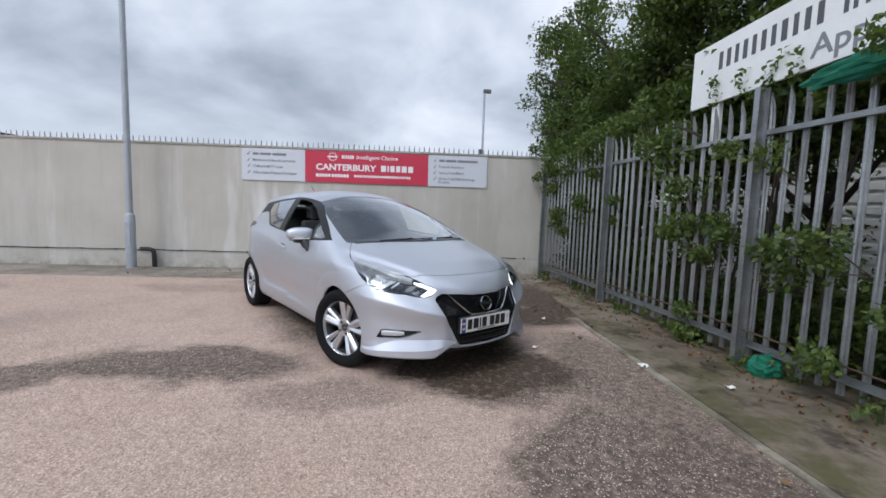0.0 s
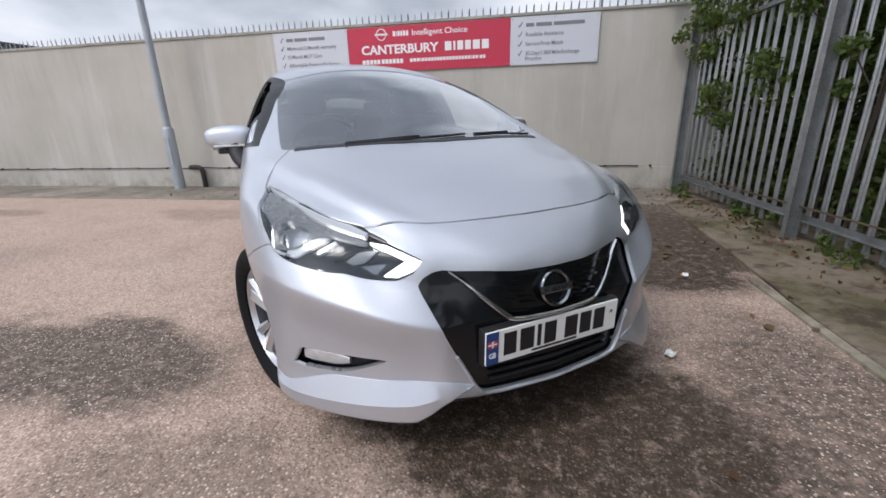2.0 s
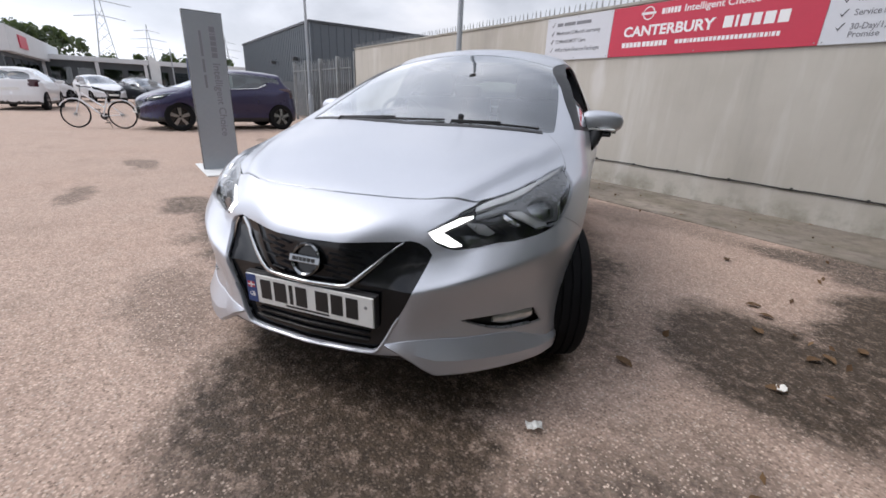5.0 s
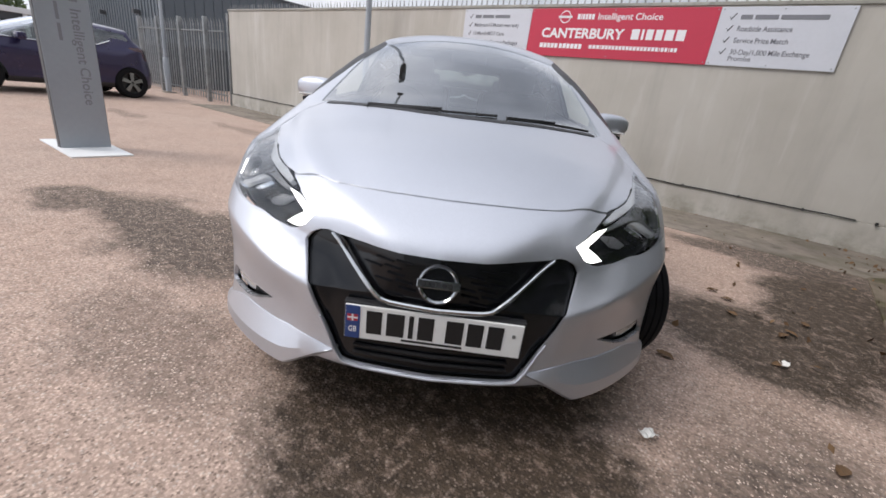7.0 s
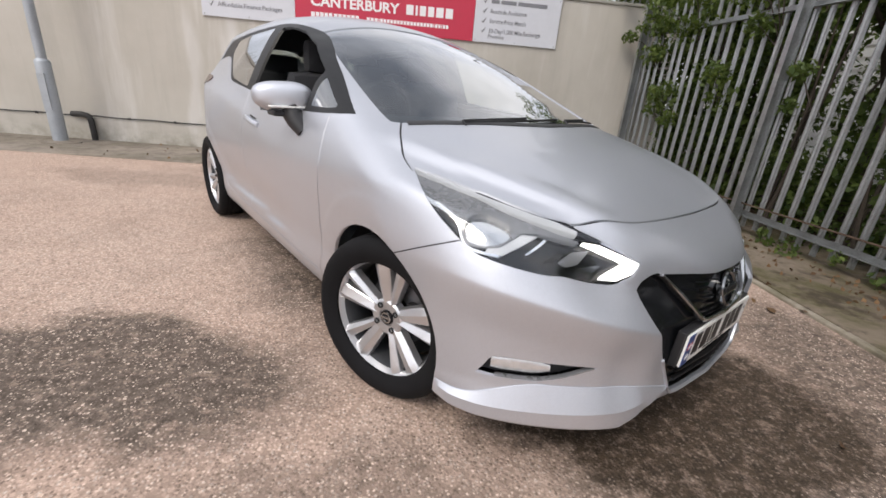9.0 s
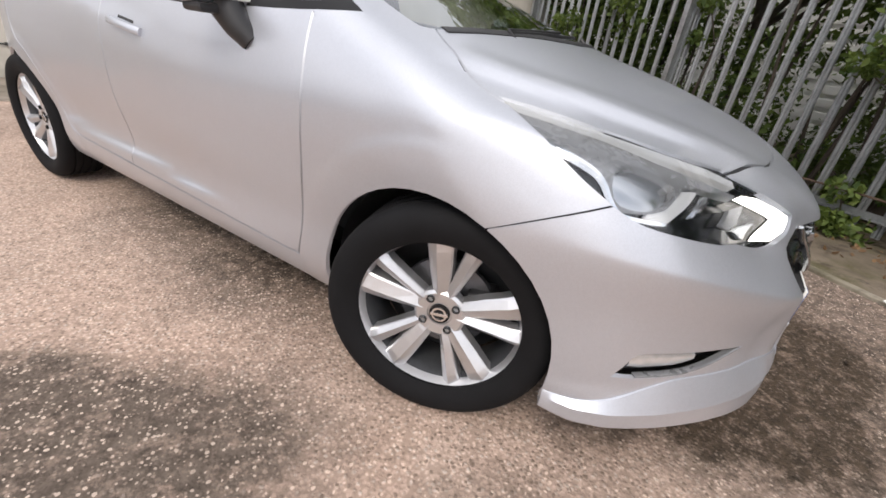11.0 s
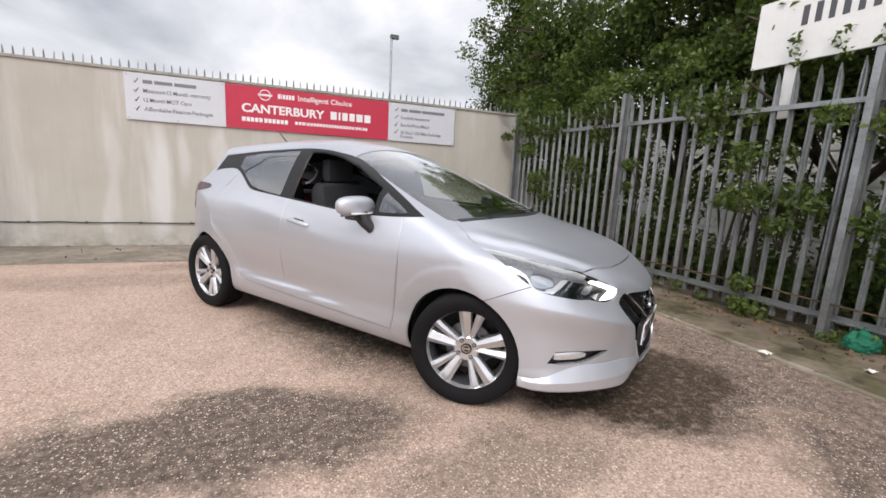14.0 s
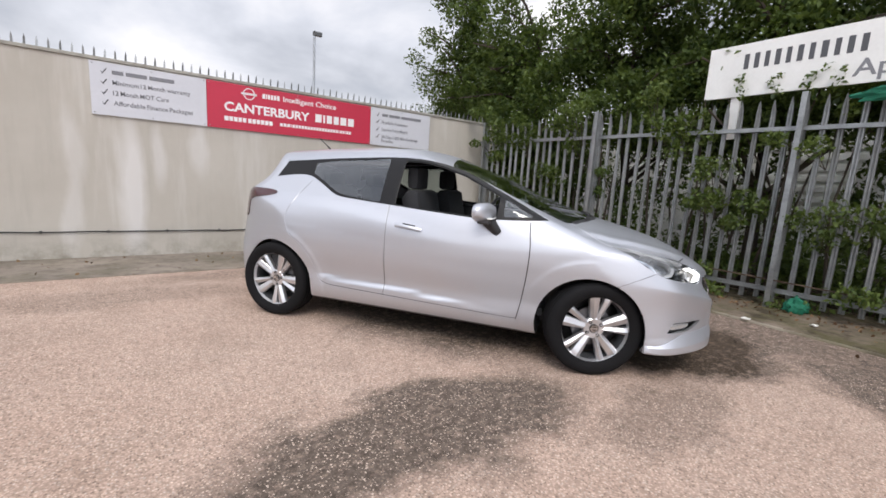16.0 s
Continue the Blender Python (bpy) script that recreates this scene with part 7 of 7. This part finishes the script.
def side_gate():
    """The palisade gate beyond the wall's end."""
    f, pales = palisade("palisade_gate", "closed grey steel palisade gate beside the wall's end", None, None, 0.15, 2.15)
    rng = random.Random(9)
    x = WALL_X0 - 0.22
    while x > -16.6:
        y = 8.42 + 0.02 * (x - WALL_X0)
        part("pale", pales[rng.choice((0, 1, 2))], None, f, at=pose(x, y, 0.02, 0, 0, 0))
        x -= 0.152
    for z in (0.25, 1.85):
        part("rail", a_tube([(WALL_X0 - 0.1, 8.37, z), (-16.7, 8.26, z)], 0.026, 4), M_GALV_DARK, f)
    for px in (-12.0, -13.6, -15.2, -16.7):
        part("post", a_box(px - 0.05, px + 0.05, 8.26, 8.36, 0, 2.2, 0.006), M_GALV, f)


def clad_building():
    """Dark ribbed shed beyond the gate, with a lean-to roofline and two wall lamps."""
    x1, x0, y0, y1, h = -17.6, -31.5, 9.35, 34.0, 3.86
    b = thing("industrial_building", "blue-grey metal-clad industrial building", "building")
    part("wall", a_box(x0, x1, y0, y1, -0.1, h), M_CLAD, b)
    part("roof", a_box(x0 - 0.06, x1 + 0.06, y0 - 0.06, y1 + 0.06, h, h + 0.10, 0.01), M_CLAD_DARK, b)
    part("base_band", a_box(x0 - 0.02, x1 + 0.02, y0 - 0.02, y1, -0.1, 1.55), M_CLAD_DARK, b)
    rib_a, rib_b = a_box(-0.035, 0.035, -0.03, 0.0, 1.55, h, 0.01), a_box(0.0, 0.03, -0.035, 0.035, 1.55, h, 0.01)
    meshes = []
    for bm in (rib_a, rib_b):
        me = bpy.data.meshes.new("rib")
        bm.to_mesh(me)
        bm.free()
        me.materials.append(M_CLAD)
        meshes.append(me)
    for k in range(46):
        part("rib", meshes[0], None, b, at=pose(x0 + 0.15 + 0.3 * k, y0, 0))
    for k in range(70):
        part("rib", meshes[1], None, b, at=pose(x1, y0 + 0.15 + 0.35 * k, 0))
    for x in (-19.6, -23.5):
        part("wall_lamp", a_box(x - 0.1, x + 0.1, y0 - 0.25, y0 - 0.02, 2.45, 2.6, 0.02), M_TOTEM_EDGE, b)


def far_place():
    # long low building with a pale roof edge
    b = thing("long_building", "long low dark building with a pale roof edge", "building")
    part("wall", a_box(-66, -58, -9, 34, -0.1, 3.15), M_FAR_DARK, b)
    part("roof_edge", a_box(-66.3, -57.5, -9.4, 34, 3.15, 3.62, 0.03), M_FAR_WHITE, b)
    for k in range(10):
        part("pier", a_box(-57.9, -57.6, -8.5 + 4.2 * k, -8.2 + 4.2 * k, 0, 3.15), M_FAR_WHITE, b)
    for k in range(20):
        part("window", a_box(-58.0, -57.9, -7.9 + 2.1 * k, -6.3 + 2.1 * k, 0.8, 2.5), M_TINT, b)
    s = thing("showroom_building", "white car showroom with a deep white fascia", "building")
    part("wall", a_box(-66, -41, -14, -4.2, -0.1, 2.9), M_FAR_DARK, s)
    part("fascia", a_box(-66.2, -40.6, -14.2, -3.6, 2.9, 4.6, 0.06), M_FAR_WHITE, s)
    for k in range(8):
        part("window", a_box(-64.5 + 3 * k, -62 + 3 * k, -4.21, -4.12, 0.3, 2.6), M_TINT, s)
    part("sign_patch", a_box(-47, -44, -3.61, -3.52, 3.3, 4.2), M_SIGN_RED, s)
    # far wooded rise and trees
    rng = random.Random(31)
    cs, rs = [], []
    for k in range(420):
        y = rng.uniform(-95, 150)
        h = 7.0 + 2.5 * noise.noise(Vector((y * 0.05, 3.3, 0))) + (3.5 if -22 < y < -4 else 0)
        cs.append((-125 + rng.uniform(-6, 6), y, rng.uniform(0.0, 1.0) ** 0.5 * h))
        rs.append(rng.uniform(1.2, 2.6))
    tagged(part("far_woods", leaf_mesh("far_woods", cs, rs, 60, 1.0, M_LEAF_FAR, 33), None), "hazy belt of trees along the horizon", "woods", kind="stuff")
    cs, rs = [], []
    for k in range(60):
        t = rng.random() * 2 * math.pi
        cs.append((-78 + 2.2 * math.cos(t), -8.5 + 3.6 * math.sin(t) * rng.random(), 4.0 + rng.uniform(0, 3.6)))
        rs.append(rng.uniform(0.7, 1.3))
    t = thing("tree", "round green tree behind the showroom", "tree", at=pose(0, 0, 0))
    part("trunk", a_tube([(-78, -8.5, 0), (-78, -8.4, 4.5)], [0.3, 0.15], 8), M_BARK, t)
    part("crown", leaf_mesh("crown", cs, rs, 70, 0.5, M_LEAF_FAR, 35), None, t)
    # power pylons as open lattices
    for x, y, h in ((-190, -2.5, 34), (-240, 11.5, 26), (-300, 52, 30)):
        p = thing("pylon", "distant steel lattice power pylon", "pylon", "power pylons", at=pose(x, y, 0))
        bm = bmesh.new()
        w = h * 0.10
        for sx in (-1, 1):
            for sy in (-1, 1):
                tube(bm, [(sx * w, sy * w, 0), (sx * w * 0.35, sy * w * 0.35, h * 0.6), (0, 0, h)], 0.14, 4)
        for k in range(7):
            z0, z1 = h * 0.1 * k, h * 0.1 * (k + 1)
            f = lambda z: w * (1 - z / h * 1.05)  # noqa: E731
            for s in (-1, 1):
                tube(bm, [(0, -s * f(z0), z0), (0, s * f(z1), z1)], 0.09, 4)
        part("lattice", bm, M_LAMP_POST, p)
        for z, a in ((0.62, 0.20), (0.75, 0.26), (0.88, 0.18)):
            part("cross_arm", a_tube([(0, -h * a, h * z), (0, 0, h * (z + 0.03)), (0, h * a, h * z)], 0.13, 4), M_LAMP_POST, p)
    for x, y, m, h in ((-34, 3.9, M_SIGN_BRIGHT, 2.9), (-33, 6.0, M_BLUE, 2.9)):
        f = thing("feather_flag", "tall narrow feather flag on a thin pole", "flag", "feather flags", at=pose(x, y, 0))
        part("pole", a_tube([(0, 0, 0), (0, 0, h)], 0.02, 6), M_GALV, f)
        part("cloth", a_prism([(0.02, 0.5), (0.55, 0.75), (0.62, h - 0.5), (0.35, h - 0.1), (0.02, h)], -0.01, 0.01, "x"), m, f)
        part("foot", a_box(-0.25, 0.25, -0.25, 0.25, 0, 0.05, 0.01), M_BLACK, f)
    lamp_post(-44, 5.9, 4.1, False, 0.05, "street_lamp")
    lamp_post(-14.4, 8.15, 5.6, False, 0.05)
    # camera mast behind the wall
    c = thing("camera_mast", "slim mast with cameras and floodlights behind the wall", "mast", at=pose(3.07, 19.9, 0))
    part("pole", a_tube([(0, 0, 0), (0, 0, 6.85)], 0.05, 8), M_LAMP_POST, c)
    part("camera", a_box(-0.05, 0.30, -0.09, 0.09, 6.72, 6.88, 0.02), M_TOTEM_EDGE, c)
    part("bracket", a_tube([(0, 0, 3.55), (0.65, 0, 3.55)], 0.03, 6), M_LAMP_POST, c)
    for x in (0.25, 0.62):
        bm = bmesh.new()
        lathe(bm, [(0.02, 0), (0.11, 0.03), (0.13, 0.16), (0.0001, 0.17)], 14, pose(x, 0.0, 3.72, 90))
        part("floodlight", bm, M_TOTEM_EDGE, c, smooth=True)
    part("control_box", a_box(-0.16, -0.04, -0.08, 0.08, 3.7, 4.15, 0.01), M_TOTEM_EDGE, c)
    # pale shed seen through the fence
    s = thing("pale_shed", "pale ribbed metal shed behind the trees", "shed")
    part("wall", a_box(6.9, 11.0, 1.0, 14.0, -0.05, 2.75), M_PALE_SHED, s)
    me = bpy.data.meshes.new("board")
    bm = a_box(-0.03, 0.0, 1.0, 14.0, 0.0, 0.12, 0.008)
    bm.to_mesh(me)
    bm.free()
    me.materials.append(M_PALE_SHED)
    for k in range(14):
        part("board", me, None, s, at=pose(6.9, 0, 0.1 + 0.185 * k))


plants()
litter()
net_bundle()
far_car("parked_suv", "dark purple parked crossover with silver roof rails", M_PURPLE, 1.05, 1.05, 1.11, pose(-12.2, 3.60, 0, 0, 0, -82.5), M_CHROME_DARK)
white = far_car("parked_car", "white parked hatchback in a row of cars", M_WHITE_PAINT, 1.08, 1.03, 1.08, pose(-24.2, -0.75, 0, 0, 0, 177), detail=False)
copy_thing(white, pose(-31.5, -0.9, 0, 0, 0, 150))
copy_thing(white, pose(-32.0, 1.5, 0, 0, 0, 20))
far_car("parked_car", "black parked hatchback in the far row", M_NAVY_PAINT, 1.05, 1.0, 1.05, pose(-31.5, 4.0, 0, 0, 0, 25), detail=False)
bicycle()
side_gate()
clad_building()
far_place()
